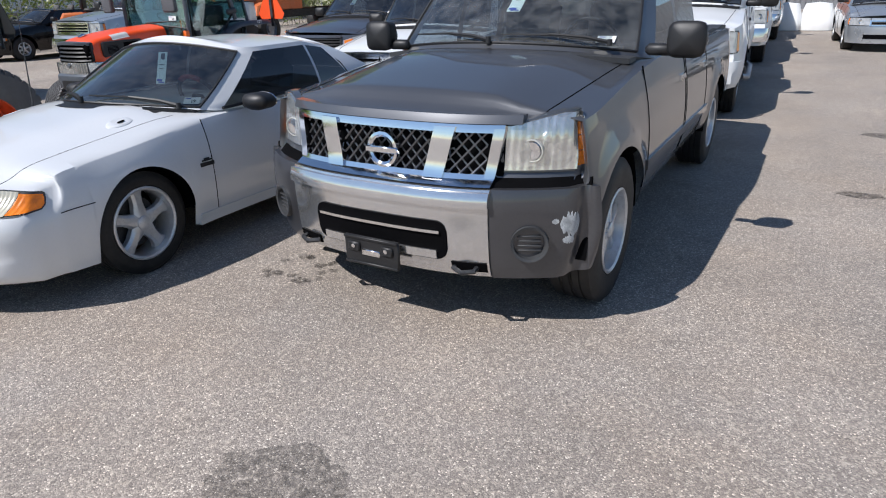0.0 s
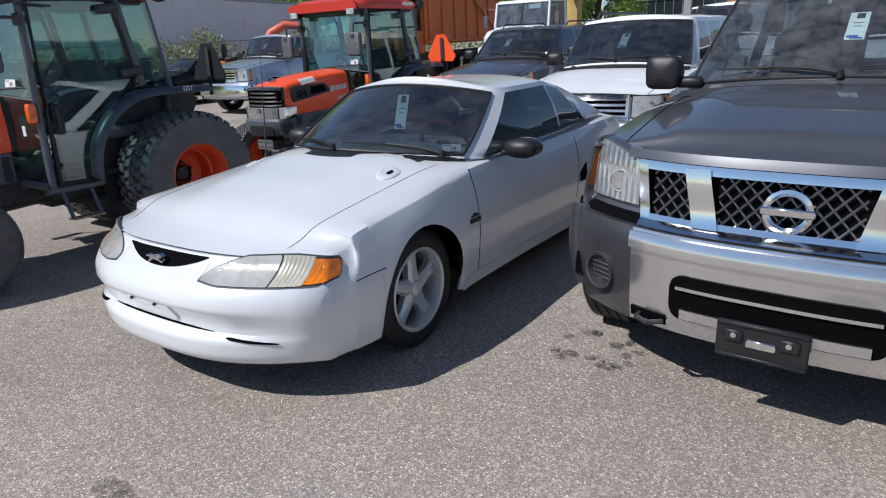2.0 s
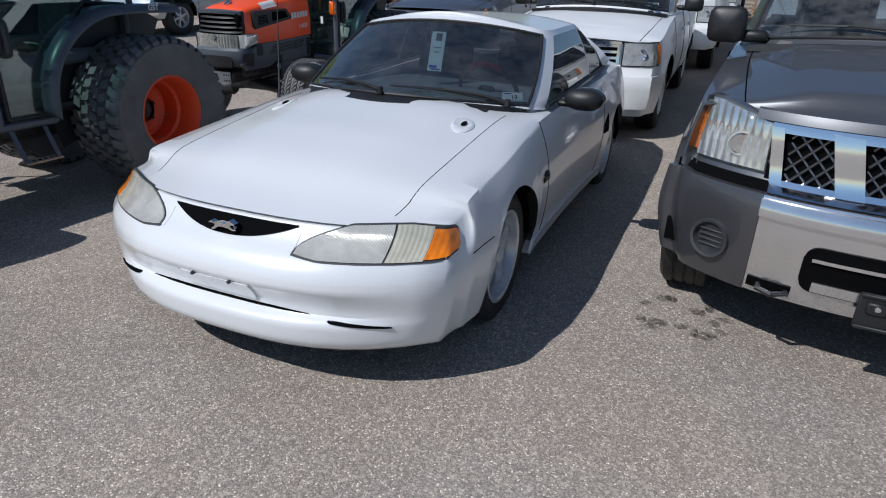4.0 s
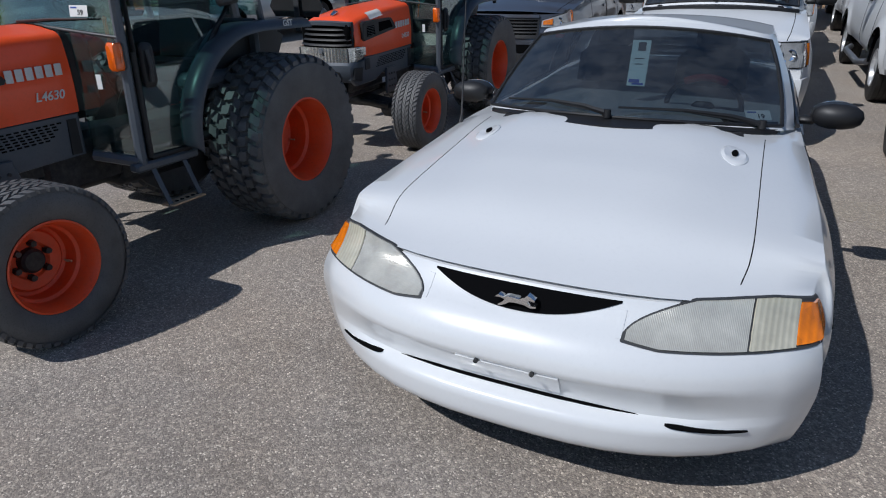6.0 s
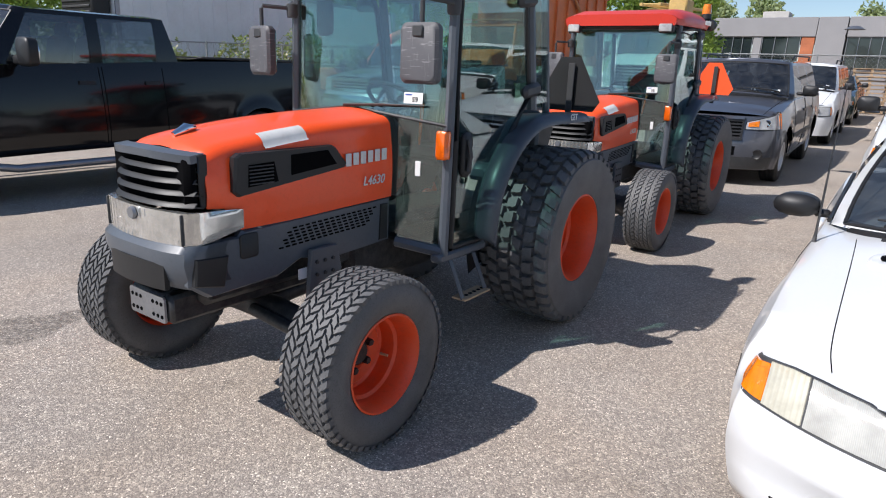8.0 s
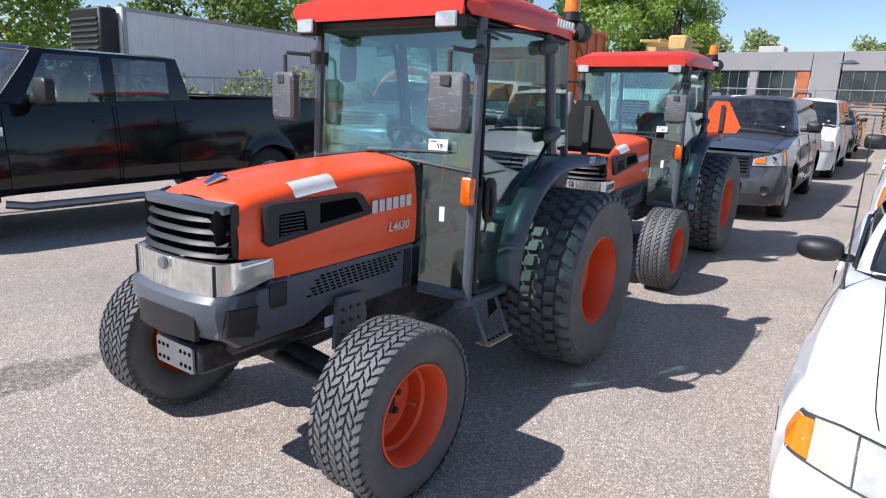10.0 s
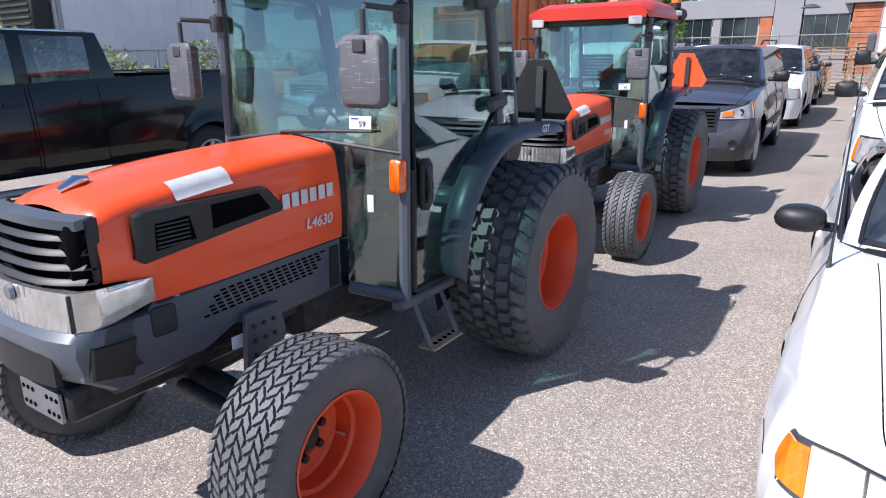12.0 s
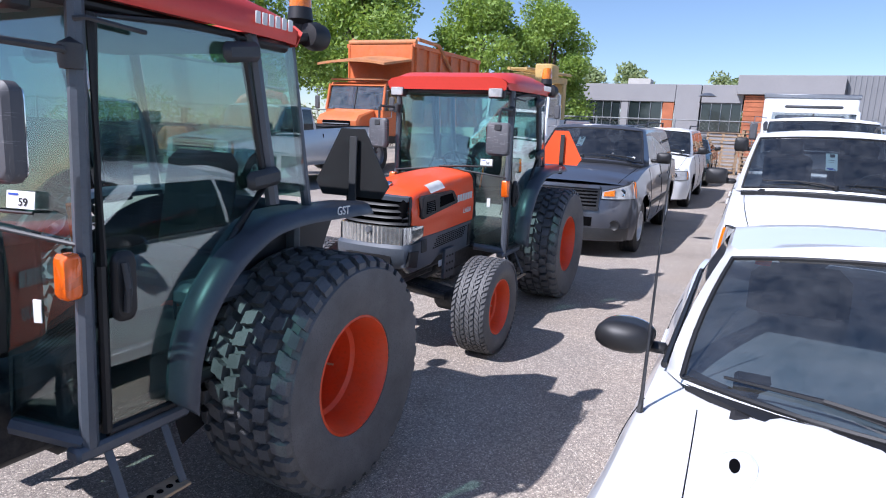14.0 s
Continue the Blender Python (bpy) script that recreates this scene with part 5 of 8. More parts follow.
    # wire mesh of the grille: two sets of crossing bars
    for (ua, ub) in ((-0.525, -0.330), (-0.25, 0.25), (0.330, 0.525)):
        step = 0.058
        span = hi - lo
        for sgn in (-1, 1):
            k = ua - span
            while k < ub + span:
                p0u, p0z, p1u, p1z = (k, lo, k + span * 0.9, hi) if sgn > 0 else (k + span * 0.9, lo, k, hi)
                t0, t1 = 0.0, 1.0
                du = p1u - p0u
                for bound, sign in ((ua, 1), (ub, -1)):
                    a0, a1 = sign * (p0u - bound), sign * (p1u - bound)
                    if a0 < 0 and a1 < 0:
                        t1 = -1
                    elif a0 < 0:
                        t0 = max(t0, a0 / (a0 - a1))
                    elif a1 < 0:
                        t1 = min(t1, a0 / (a0 - a1))
                if t1 - t0 > 0.06:
                    pts = [b.front(p0u + du * t, p0z + (p1z - p0z) * t, 0.020 + 0.006 * sgn) for t in np.linspace(t0, t1, 5)]
                    part("mesh_wire", Shape().tube(pts, 0.0048, 5), "dark_chrome", root)
                k += step
    c = b.front(0.005, 0.902, 0.05)
    ring = Shape().lathe([(0.062, -0.006), (0.074, -0.014), (0.088, -0.010), (0.091, 0.012), (0.060, 0.012)], c, "y", 36, closed=True)
    em = part("emblem_ring", ring, "chrome", root)
    part("emblem_bar", Shape().box((c.x, c.y - 0.010, c.z), (0.19, 0.022, 0.032), 0.005), "chrome", em)
    # headlamps that wrap round the corner
    zt = lambda u: 1.035 + 0.055 * min(1.0, max(0.0, (u - 0.62) / 0.2)) - 0.02 * max(0, (u - 0.98) / 0.2)
    for sg in (-1, 1):
        lamp = part("headlight", b.patch(sg * 0.590, sg * 1.06, 0.823, lambda u: zt(abs(u)) + 0.010, 16, 4, 0.006, 0.04), "grey_paint", root)
        part("lens", b.patch(sg * 0.602, sg * 0.888, 0.835, lambda u: zt(abs(u)), 18, 5, 0.018, 0.03), "lens_facet", lamp, "clear plastic lamp lens, slightly yellowed")
        part("lens_edge", b.patch(sg * 0.990, sg * 1.045, 0.845, lambda u: zt(abs(u)) - 0.012, 4, 4, 0.018, 0.03), "lens_facet", lamp)
        for k in range(3):
            z0 = 0.848 + 0.070 * k
            part("indicator", b.patch(sg * 0.893, sg * 0.984, z0, z0 + 0.064, 5, 3, 0.017, 0.03), "amber", lamp, "amber indicator lens")
    for sg in (-1, 1):
        for (u, rr) in ((0.71, 0.044),):
            p = b.front(sg * u, 0.925, 0.020)
            part("lamp_bowl", Shape().lathe([(0.0, 0.002), (rr * 0.4, -0.002), (rr * 0.9, -0.003), (rr * 0.95, 0.006)], p, "y", 24), "chrome", root)
            part("bowl_ring", Shape().lathe([(rr * 1.05, -0.003), (rr * 1.12, -0.008), (rr * 1.22, -0.006), (rr * 1.24, 0.006)], p, "y", 28), "lens_grey", root)
    # scuffed bare patch on the bumper corner
    rnd = random.Random(4)
    for u0, u1, zm, hz in ((0.850, 0.935, 0.600, 0.062), (0.860, 0.900, 0.520, 0.020), (0.820, 0.846, 0.615, 0.014)):
        edge = [(rnd.uniform(0.55, 1.1), rnd.uniform(0.5, 1.1)) for k in range(24)]
        def bound(u, j, u0=u0, u1=u1, zm=zm, hz=hz, edge=edge):
            t = min(1.0, max(0.0, (u - u0) / (u1 - u0)))
            i = int(t * 22)
            f = t * 22 - i
            k = edge[i][j] * (1 - f) + edge[i + 1][j] * f
            return zm + (1 if j else -1) * (hz * k * math.sqrt(max(0.0, 1 - (2 * t - 1) ** 2)) + 0.001)
        q = b.patch(u0, u1, lambda u: bound(u, 0), lambda u: bound(u, 1), 22, 2, 0.0465, 0.004)
        part("paint_scrape", q, "bare_scrape", root, "pale chipped paint scrape")
    cover = Shape().slab([[(q * 0.86, yy, 1.235 + 0.01 * math.sin(yy * 9)) for q in np.linspace(-1, 1, 5)] for yy in np.linspace(3.66, 5.36, 16)], (0, 0, -0.03))
    part("bed_cover", cover, "plastic", root, "dark folding bed cover")
    for sg in (-1, 1):
        part("bed_gap", Shape().box((sg * 0.885, 3.60, 0.80), (0.16, 0.022, 0.56), 0.005), "cavity_shade", root)


M["bare_scrape"] = surface("chipped_pale_primer", (0.38, 0.40, 0.41), 0.7, var=0.35, big=30.0, fine=140.0, bumps=0.2)
M["bumper_chrome"] = surface("faded_chrome", (0.66, 0.66, 0.66), 0.14, 0.90, var=0.05, big=5.0, bumps=0.0, rough_var=0.08)
M["dark_chrome"] = surface("dark_chrome_wire", (0.20, 0.20, 0.21), 0.3, 0.9, var=0.1, bumps=0.0)
grey_pickup()


# ---------------------------------------------------------------- the other parked vehicles
def slate_wagon():
    s = dict(L=5.0, w=0.97, hood=1.07, belt=1.16, roof=1.78, hood_end=1.30, axles=(0.93, 3.80), r=0.37, tw=0.245, flare=0.02, paint="slate_paint", doors=((1.55, 2.60), (2.65, 3.55)),
             cabin=dict(y=(1.22, 1.98, 4.55, 4.86), windows=((1.75, 2.55), (2.62, 3.45), (3.55, 4.45)), wt=0.70, rows=2), zb=0.24, sill=0.30, bow=0.30, reach=0.5, drop=0.10,
             mirror=(0.22, 0.17), moulding="black", prof=[(0.2, 0.06), (0.4, 0.0), (0.6, 0.01), (0.8, 0.06), (1.1, 0.12)], screen="glass_dark", sideglass="glass_side", spokes=5, tagx=-0.18)
    root, b = vehicle("estate_car", "slate grey metallic sport utility wagon with black honeycomb grille", "car", -6.95, 9.25, s)
    face_bars(root, b, -0.50, 0.50, 0.66, 0.93, 6, "black", "black", 0.012)
    part("grille_bar", b.patch(-0.50, 0.50, 0.93, 0.965, 14, 1, 0.03, 0.03), "slate_paint", root)
    lamps(root, b, 0.53, 1.16, 0.80, 0.95, "lens", 0.07, lambda u: 0.885 + 0.14 * min(1, max(0, (u - 0.53) / 0.45)))
    for sg in (-1, 1):
        part("indicator", b.patch(sg * 0.56, sg * 0.68, lambda u: 0.835, lambda u: 0.885 + 0.25 * (abs(u) - 0.56), 6, 2, 0.030, 0.02), "amber", root, "amber inner corner indicator")
    part("lower_bumper", b.patch(-0.95, 0.95, 0.25, 0.42, 20, 3, 0.012, 0.04), "plastic", root)
    part("lower_intake", b.patch(-0.45, 0.45, 0.44, 0.56, 12, 2, 0.006, 0.02), "cavity_shade", root)
    for sg in (-1, 1):
        part("fog_light", Shape().lathe([(0.0, -0.01), (0.05, -0.012), (0.062, -0.02), (0.07, 0.02)], b.front(sg * 0.72, 0.46, 0.012), "y", 20), "black", root)
        part("roof_rail", Shape().tube([(sg * 0.66, 2.4, 1.74), (sg * 0.67, 2.5, 1.80), (sg * 0.67, 4.3, 1.80), (sg * 0.65, 4.45, 1.74)], 0.014, 6), "black", root)


def white_wagon():
    s = dict(L=4.9, w=0.935, hood=1.06, belt=1.15, roof=1.80, hood_end=1.30, axles=(0.90, 3.79), r=0.365, tw=0.24, flare=0.02, paint="white_old", doors=((1.50, 2.50), (2.55, 3.40)),
             cabin=dict(y=(1.22, 1.90, 4.55, 4.80), windows=((1.70, 2.45), (2.52, 3.30), (3.42, 4.40)), wt=0.70, rows=2), zb=0.26, sill=0.36, bow=0.16, reach=0.45, drop=0.10,
             mirror=(0.22, 0.17), screen="glass_dark", sideglass="glass_side", prof=[(0.2, 0.05), (0.4, 0.0), (0.62, 0.0), (0.70, 0.06), (1.1, 0.10)], tagx=-0.05)
    root, b = vehicle("estate_car", "white boxy sport utility wagon with chrome bar grille", "car", -3.98, 6.45, s)
    face_bars(root, b, -0.50, 0.50, 0.74, 0.97, 4, "chrome", "chrome", 0.02)
    lamps(root, b, 0.54, 1.06, 0.76, 0.97, "lens", 0.10)
    part("bumper", b.patch(-1.02, 1.02, 0.34, 0.66, 22, 5, 0.03, 0.05), "white_old", root)
    part("lower_intake", b.patch(-0.5, 0.5, 0.42, 0.52, 12, 2, 0.04, 0.02), "cavity_shade", root)
    for sg in (-1, 1):
        part("roof_rail", Shape().tube([(sg * 0.64, 2.3, 1.76), (sg * 0.64, 2.4, 1.835), (sg * 0.64, 4.3, 1.835), (sg * 0.63, 4.45, 1.76)], 0.018, 6), "plastic", root)


def white_minivan():
    s = dict(L=5.0, w=0.95, hood=0.98, belt=1.10, roof=1.74, hood_end=1.05, axles=(0.95, 3.95), r=0.335, paint="white_old", doors=((1.45, 2.50), (2.55, 3.70)),
             cabin=dict(y=(0.98, 1.95, 4.70, 4.92), windows=((1.65, 2.45), (2.55, 3.60), (3.70, 4.60)), wt=0.70, rows=2), zb=0.22, sill=0.26, bow=0.3, reach=0.5, screen="glass_dark", sideglass="glass_side", mirror=(0.2, 0.17))
    root, b = vehicle("minivan", "white minivan with black roof rack parked in row", "van", -6.80, 15.2, s)
    face_bars(root, b, -0.42, 0.42, 0.66, 0.80, 3, "white_old", "plastic", 0.012)
    lamps(root, b, 0.46, 1.0, 0.64, 0.82, "lens", 0.12)
    for sg in (-1, 1):
        part("roof_rail", Shape().tube([(sg * 0.64, 2.3, 1.70), (sg * 0.64, 2.4, 1.77), (sg * 0.64, 4.4, 1.77), (sg * 0.63, 4.5, 1.70)], 0.016, 6), "black", root)


def green_car():
    s = dict(L=4.7, w=0.88, hood=0.86, belt=0.98, roof=1.44, hood_end=1.25, axles=(0.90, 3.55), r=0.315, paint="green_paint", doors=((1.50, 2.45), (2.50, 3.30)),
             cabin=dict(y=(1.15, 1.95, 3.9, 4.45), windows=((1.75, 2.40), (2.47, 3.25)), wt=0.62, rows=2), zb=0.20, sill=0.24, bow=0.3, reach=0.5, screen="glass_dark", sideglass="glass_side", tag=False, mirror=(0.18, 0.13))
    root, b = vehicle("estate_car", "dark green family car parked in row", "car", -6.72, 21.2, s)
    lamps(root, b, 0.40, 0.95, 0.58, 0.70, "lens", 0.12)


def pickup_like(name, label, x, y, paint, rot=0.0, up=0.0, chrome=True, lens="lens", tag=True, L=6.2, group="", mirror=(0.24, 0.26), ext=False, step=True, sideglass="glass_side"):
    s = dict(L=L, w=1.0, hood=1.22 + up, belt=1.30 + up, roof=1.96 + up, hood_end=1.35, tail=1.42 + up, axles=(0.95, L - 1.35), r=0.40 + up * 0.2, tw=0.27, arch=0.48, flare=0.03, paint=paint,
             doors=((1.50, 2.55),) if not ext else ((1.55, 2.68), (2.72, 3.45)), cabin=dict(y=(1.28, 1.92, 3.05 if not ext else 3.62, 3.22 if not ext else 3.80), windows=((1.75, 2.50), (2.62, 3.0)) if not ext else ((1.75, 2.62), (2.76, 3.42)), wt=0.84),
             zb=0.40, sill=0.48, bow=0.12, reach=0.45, drop=0.10, mirror=mirror, mirror_arm=0.16, step=3.3 if step else None, screen="glass_dark", sideglass=sideglass, tag=tag, handles="black", prof=[(0.3, 0.03), (0.5, 0.0), (0.72, 0.02), (0.8, 0.07), (1.2, 0.10)])
    root, b = vehicle(name, label, "pickup", x, y, s, rot, group)
    face_bars(root, b, -0.56, 0.56, 0.84, 1.10, 4, "chrome" if chrome else paint, "chrome" if chrome else "plastic", 0.02)
    lamps(root, b, 0.62, 1.06, 0.84, 1.08, lens, 0.10)
    part("bumper", b.patch(-1.06, 1.06, 0.48, 0.74, 22, 5, 0.06, 0.05), "chrome" if chrome else paint, root)
    part("bed_liner", Shape().box((0, L - 1.15, 1.425 + up), (1.66, 1.95, 0.012), 0.004), "black", root)
    for sg in (-1, 1):
        part("bed_gap", Shape().box((sg * 0.89, 3.86 if ext else 3.30, 0.95), (0.16, 0.03, 0.60), 0.005), "cavity_shade", root)
        part("bed_rail", Shape().box((sg * 0.90, L - 1.15, 1.435 + up), (0.12, 2.2, 0.035), 0.012), "black", root)
    return root, b


slate_wagon()
white_wagon()
white_minivan()
green_car()
rt, bb = pickup_like("pickup_truck", "glossy black extended cab heavy pickup with chrome side step", -13.15, 0.80, "black_paint", up=0.12, ext=True, L=6.25, tag=False, mirror=(0.31, 0.30), sideglass="glass_dark")
for sg in (1,):
    part("mirror_lamp", Shape().box((1.28, 1.86, 1.46), (0.11, 0.05, 0.07), 0.01), "amber", rt)
    part("fender_badge", Shape().box((0.99, 1.42, 1.14), (0.02, 0.22, 0.10), 0.005), "chrome", rt)
pickup_like("pickup_truck", "white long bed pickup with running boards and tow mirrors", -1.2, 8.65, "white_old", L=5.8, chrome=False)
pickup_like("pickup_truck", "silver pickup truck with chrome grille", -15.3, 10.7, "silver_paint", L=5.8, tag=True, step=False)


# ---------------------------------------------------------------- compact tractors
def turf_tyre(root, x, y, r, w, rim_r, sg, rows, count, skew, bh, back, deep):
    """A turf tyre with staggered blocks on an orange dished rim."""
    tw = w / 2
    base = r - bh
    prof = [(rim_r, -tw * 0.62), (rim_r + 0.02, -tw * 0.86), (rim_r + (r - rim_r) * 0.45, -tw), (r - 0.055, -tw * 0.985), (base - 0.01, -tw * 0.88)]
    prof += [(base + 0.003 * (1 - abs(k)), k * tw * 0.85) for k in np.linspace(-1, 1, 9)]
    prof += [(base - 0.01, tw * 0.88), (r - 0.055, tw * 0.985), (rim_r + (r - rim_r) * 0.45, tw), (rim_r + 0.02, tw * 0.86), (rim_r, tw * 0.62)]
    tob = part("tyre", Shape().lathe(prof, (x, y, r), "x", 64), "tyre_old", root, "worn black turf tyre with block tread", smooth=40)
    s = Shape()
    da = 2 * math.pi / count
    for i in range(count):
        for j in range(rows):
            c = (j + 0.5) / rows * 2 - 1
            a0 = i * da + (da / 2 if j % 2 else 0.0)
            hw = tw / rows * 0.80
            top, bot = [], []
            zig = skew * (1 if j % 2 else -1)
            for du, dv in ((-1, -1), (-0.2, -1), (0.2, -0.82), (1, -0.82), (1, 1), (0.2, 1), (-0.2, 0.82), (-1, 0.82)):
                u = c * tw * 0.98 + du * hw
                a = a0 + dv * da * 0.36 + zig * du * da
                drop = bh * 1.0 * max(0.0, (abs(u) / tw - 0.72) / 0.28) ** 1.5
                for lst, rr, k in ((top, r - drop * 0.9, 0.94), (bot, base - drop * 1.1 - 0.004, 1.0)):
                    aa = a0 + (a - a0) * k
                    lst.append((x + c * tw * 0.98 + (u - c * tw * 0.98) * k, y + rr * math.cos(aa), r + rr * math.sin(aa)))
            n = len(top)
            s.add(top + bot, [tuple(range(n))] + [(k, n + k, n + (k + 1) % n, (k + 1) % n) for k in range(n)])
    part("tread", s, "tyre_old", tob, smooth=0, kind="stuff")
    o = sg * tw
    rim = [(rim_r * 1.0, -o * 0.66), (rim_r * 0.94, -o * 0.5), (rim_r * 0.93, o * 0.35), (rim_r * 0.97, o * 0.62), (rim_r * 1.05, o * 0.78), (rim_r * 1.07, o * 0.84), (rim_r * 1.03, o * 0.86), (rim_r * 0.96, o * 0.70), (rim_r * 0.91, o * 0.40), (rim_r * 0.90, o * 0.12), (rim_r * 0.83, o * 0.05), (rim_r * 0.81, o * deep), (rim_r * 0.74, o * (deep - 0.06)), (rim_r * 0.68, o * (deep + 0.02)), (rim_r * 0.45, o * (deep - 0.05)), (rim_r * 0.40, o * (deep - 0.05) - sg * 0.012), (0.0, o * (deep - 0.05) - sg * 0.012)]
    rob = part("rim", Shape().lathe(rim, (x, y, r), "x", 48), "rim_orange", tob, "orange painted dished steel rim")
    hx = x + o * (deep - 0.05)
    part("hub", Shape().lathe([(0.0, hx + sg * back), (rim_r * 0.22, hx + sg * back), (rim_r * 0.28, hx + sg * back * 0.6), (rim_r * 0.30, hx - sg * 0.02)], (0, y, r), "x", 20), "iron", tob)
    for k in range(6):
        a = k * math.pi / 3 + 0.3
        part("wheel_nut", Shape().lathe([(0.0, hx + sg * 0.026), (0.015, hx + sg * 0.026), (0.017, hx - sg * 0.005)], (0, y + rim_r * 0.40 * math.cos(a), r + rim_r * 0.40 * math.sin(a)), "x", 6), "iron", tob, smooth=0)
    part("valve", Shape().tube([(hx + sg * 0.02, y + rim_r * 0.7, r - rim_r * 0.25), (hx + sg * 0.06, y + rim_r * 0.72, r - rim_r * 0.25)], 0.006, 6), "pallet", tob)
    return tob


def work_lamp(root, p, mat="lens", size=(0.11, 0.06, 0.075)):
    o = part("work_lamp", Shape().box(p, size, 0.014), "black", root)
    part("lens", Shape().box((p[0], p[1] - size[1] / 2 - 0.004, p[2]), (size[0] * 0.86, 0.014, size[2] * 0.78), 0.006), mat, o)


def tractor(m, number, sign_orange, group):
    root = thing("compact_tractor", "orange and grey compact tractor with glazed cab and turf tyres", "tractor", m, group)
    X = 0.285
    # tyres
    for sg in (-1, 1):
        turf_tyre(root, sg * 0.715, 0.08 if sg > 0 else 0.005, 0.368, 0.27, 0.200, sg, 7, 52, 0.36, 0.013, 0.03, -0.45)
        turf_tyre(root, sg * 0.632, 1.94, 0.555, 0.47, 0.262, sg, 6, 38, 0.10, 0.034, 0.04, -0.5)
    for sg in (-1, 1):
        part("axle_drum", Shape().lathe([(0.0, sg * 0.30), (0.060, sg * 0.30), (0.085, sg * 0.33), (0.090, sg * 0.50), (0.105, sg * 0.51), (0.105, sg * 0.555), (0.0, sg * 0.56)], (0, 0.08, 0.365), "x", 24), "iron", root, "black cast front axle drum")
    # bonnet: a skin lofted from nose to cab
    ztop = pchip([(-0.37, 1.195), (-0.33, 1.220), (-0.1, 1.265), (0.3, 1.305), (0.72, 1.325)])
    zlow = pchip([(-0.37, 0.99), (-0.26, 0.98), (-0.2, 0.885), (0.0, 0.885), (0.4, 0.895), (0.72, 0.905)])
    hx = pchip([(-0.37, 0.262), (-0.3, 0.275), (0.2, X), (0.72, X + 0.005)])
    rows = []
    for y in np.linspace(-0.37, 0.72, 32):
        w, zt, zl = hx(y), ztop(y), zlow(y)
        ring = []
        for t in np.linspace(0, 1, 8):
            z = zl + (zt - 0.075 - zl) * t
            ring.append((w + 0.012 * math.sin(math.pi * t) - 0.012 * t, z))
        for a in np.linspace(12, 90, 6):
            ring.append((w - 0.085 + 0.073 * math.cos(radians(a)), zt - 0.075 + 0.06 * math.sin(radians(a))))
        ring += [((w - 0.085) * k, zt - 0.015 + 0.025 * (1 - k * k)) for k in (0.66, 0.33, 0.0)]
        full = [(x, z) for x, z in ring] + [(-x, z) for x, z in reversed(ring[:-1])]
        rows.append([(x, y + (0.035 * (abs(x) / w) ** 3 if y < -0.35 else 0.0) + 0.25 * max(0.0, z - 1.10) * max(0.0, (-0.29 - y) / 0.08), z) for x, z in full])
    part("bonnet", Shape().grid(rows), "orange", root, "glossy orange bonnet", smooth=45)
    part("bonnet_rear_seal", Shape().grid([[(x * 1.012, 0.722 + d, z + 0.004) for x, y, z in rows[-1]] for d in (0.0, 0.035)]), "black", root)
    # grille: dark recess and bent slats
    back = Shape().box((0, -0.375, 1.085), (0.515, 0.06, 0.22), 0.02)
    part("grille_recess", back, "cavity_shade", root)
    for k in range(5):
        z = 1.005 + 0.044 * k
        rws = []
        for q in np.linspace(-1, 1, 13):
            yy = -0.462 + 0.075 * abs(q) ** 3 + 0.13 * (z - 1.0)
            xx = q * (0.272 - 0.02 * k / 4)
            rws.append([(xx, yy + 0.004, z + 0.006), (xx, yy - 0.004, z - 0.006), (xx, yy + 0.035, z - 0.013)])
        part("grille_slat", Shape().slab(rws, (0, 0.008, 0.005)), "black", root)
    for sg in (-1, 1):
        part("grille_cheek", Shape().box((sg * 0.262, -0.340, 1.095), (0.010, 0.04, 0.20), 0.004), "black", root)
    top_slat = [[(q * 0.262, -0.445 + 0.06 * abs(q) ** 3 + d, 1.205 - 0.012 * abs(q) ** 2 + 0.12 * d) for d in (-0.004, 0.02, 0.055)] for q in np.linspace(-1, 1, 13)]
    part("grille_cap", Shape().slab(top_slat, (0, 0.004, -0.03)), "frame_grey", root)
    # headlamps
    rws = []
    for u in np.linspace(-1, 1, 29):
        a = abs(u)
        if a < 0.60:
            x, y = u / 0.60 * 0.235, -0.475 + 0.03 * (a / 0.60) ** 2
        elif a < 0.74:
            t = (a - 0.60) / 0.14
            x, y = math.copysign(0.235 + 0.055 * math.sin(t * math.pi / 2), u), -0.445 + 0.06 * (1 - math.cos(t * math.pi / 2))
        else:
            t = (a - 0.74) / 0.26
            x, y = math.copysign(0.290 + 0.006 * t, u), -0.385 + 0.165 * t
        hi, lo = 0.985 - 0.012 * a ** 6, 0.858 + 0.04 * max(0, a - 0.74) / 0.26
        rws.append([(x, y, lo + (hi - lo) * k / 4) for k in range(5)])
    lamp = part("headlight_unit", Shape().slab(rws, (0, 0.03, 0)), "lens_facet", root, "wide clear ribbed headlamp unit")
    for sg in (-1, 1):
        part("lamp_divider", Shape().box((sg * 0.262, -0.436, 0.92), (0.006, 0.02, 0.12), 0.004), "plastic", lamp)
    part("nose_badge", Shape().lathe([(0.0, -0.008), (0.022, -0.008), (0.026, 0.004)], (0, -0.482, 0.955), "y", 16), "steel", lamp)
    # front bumper cowl
    rws = []
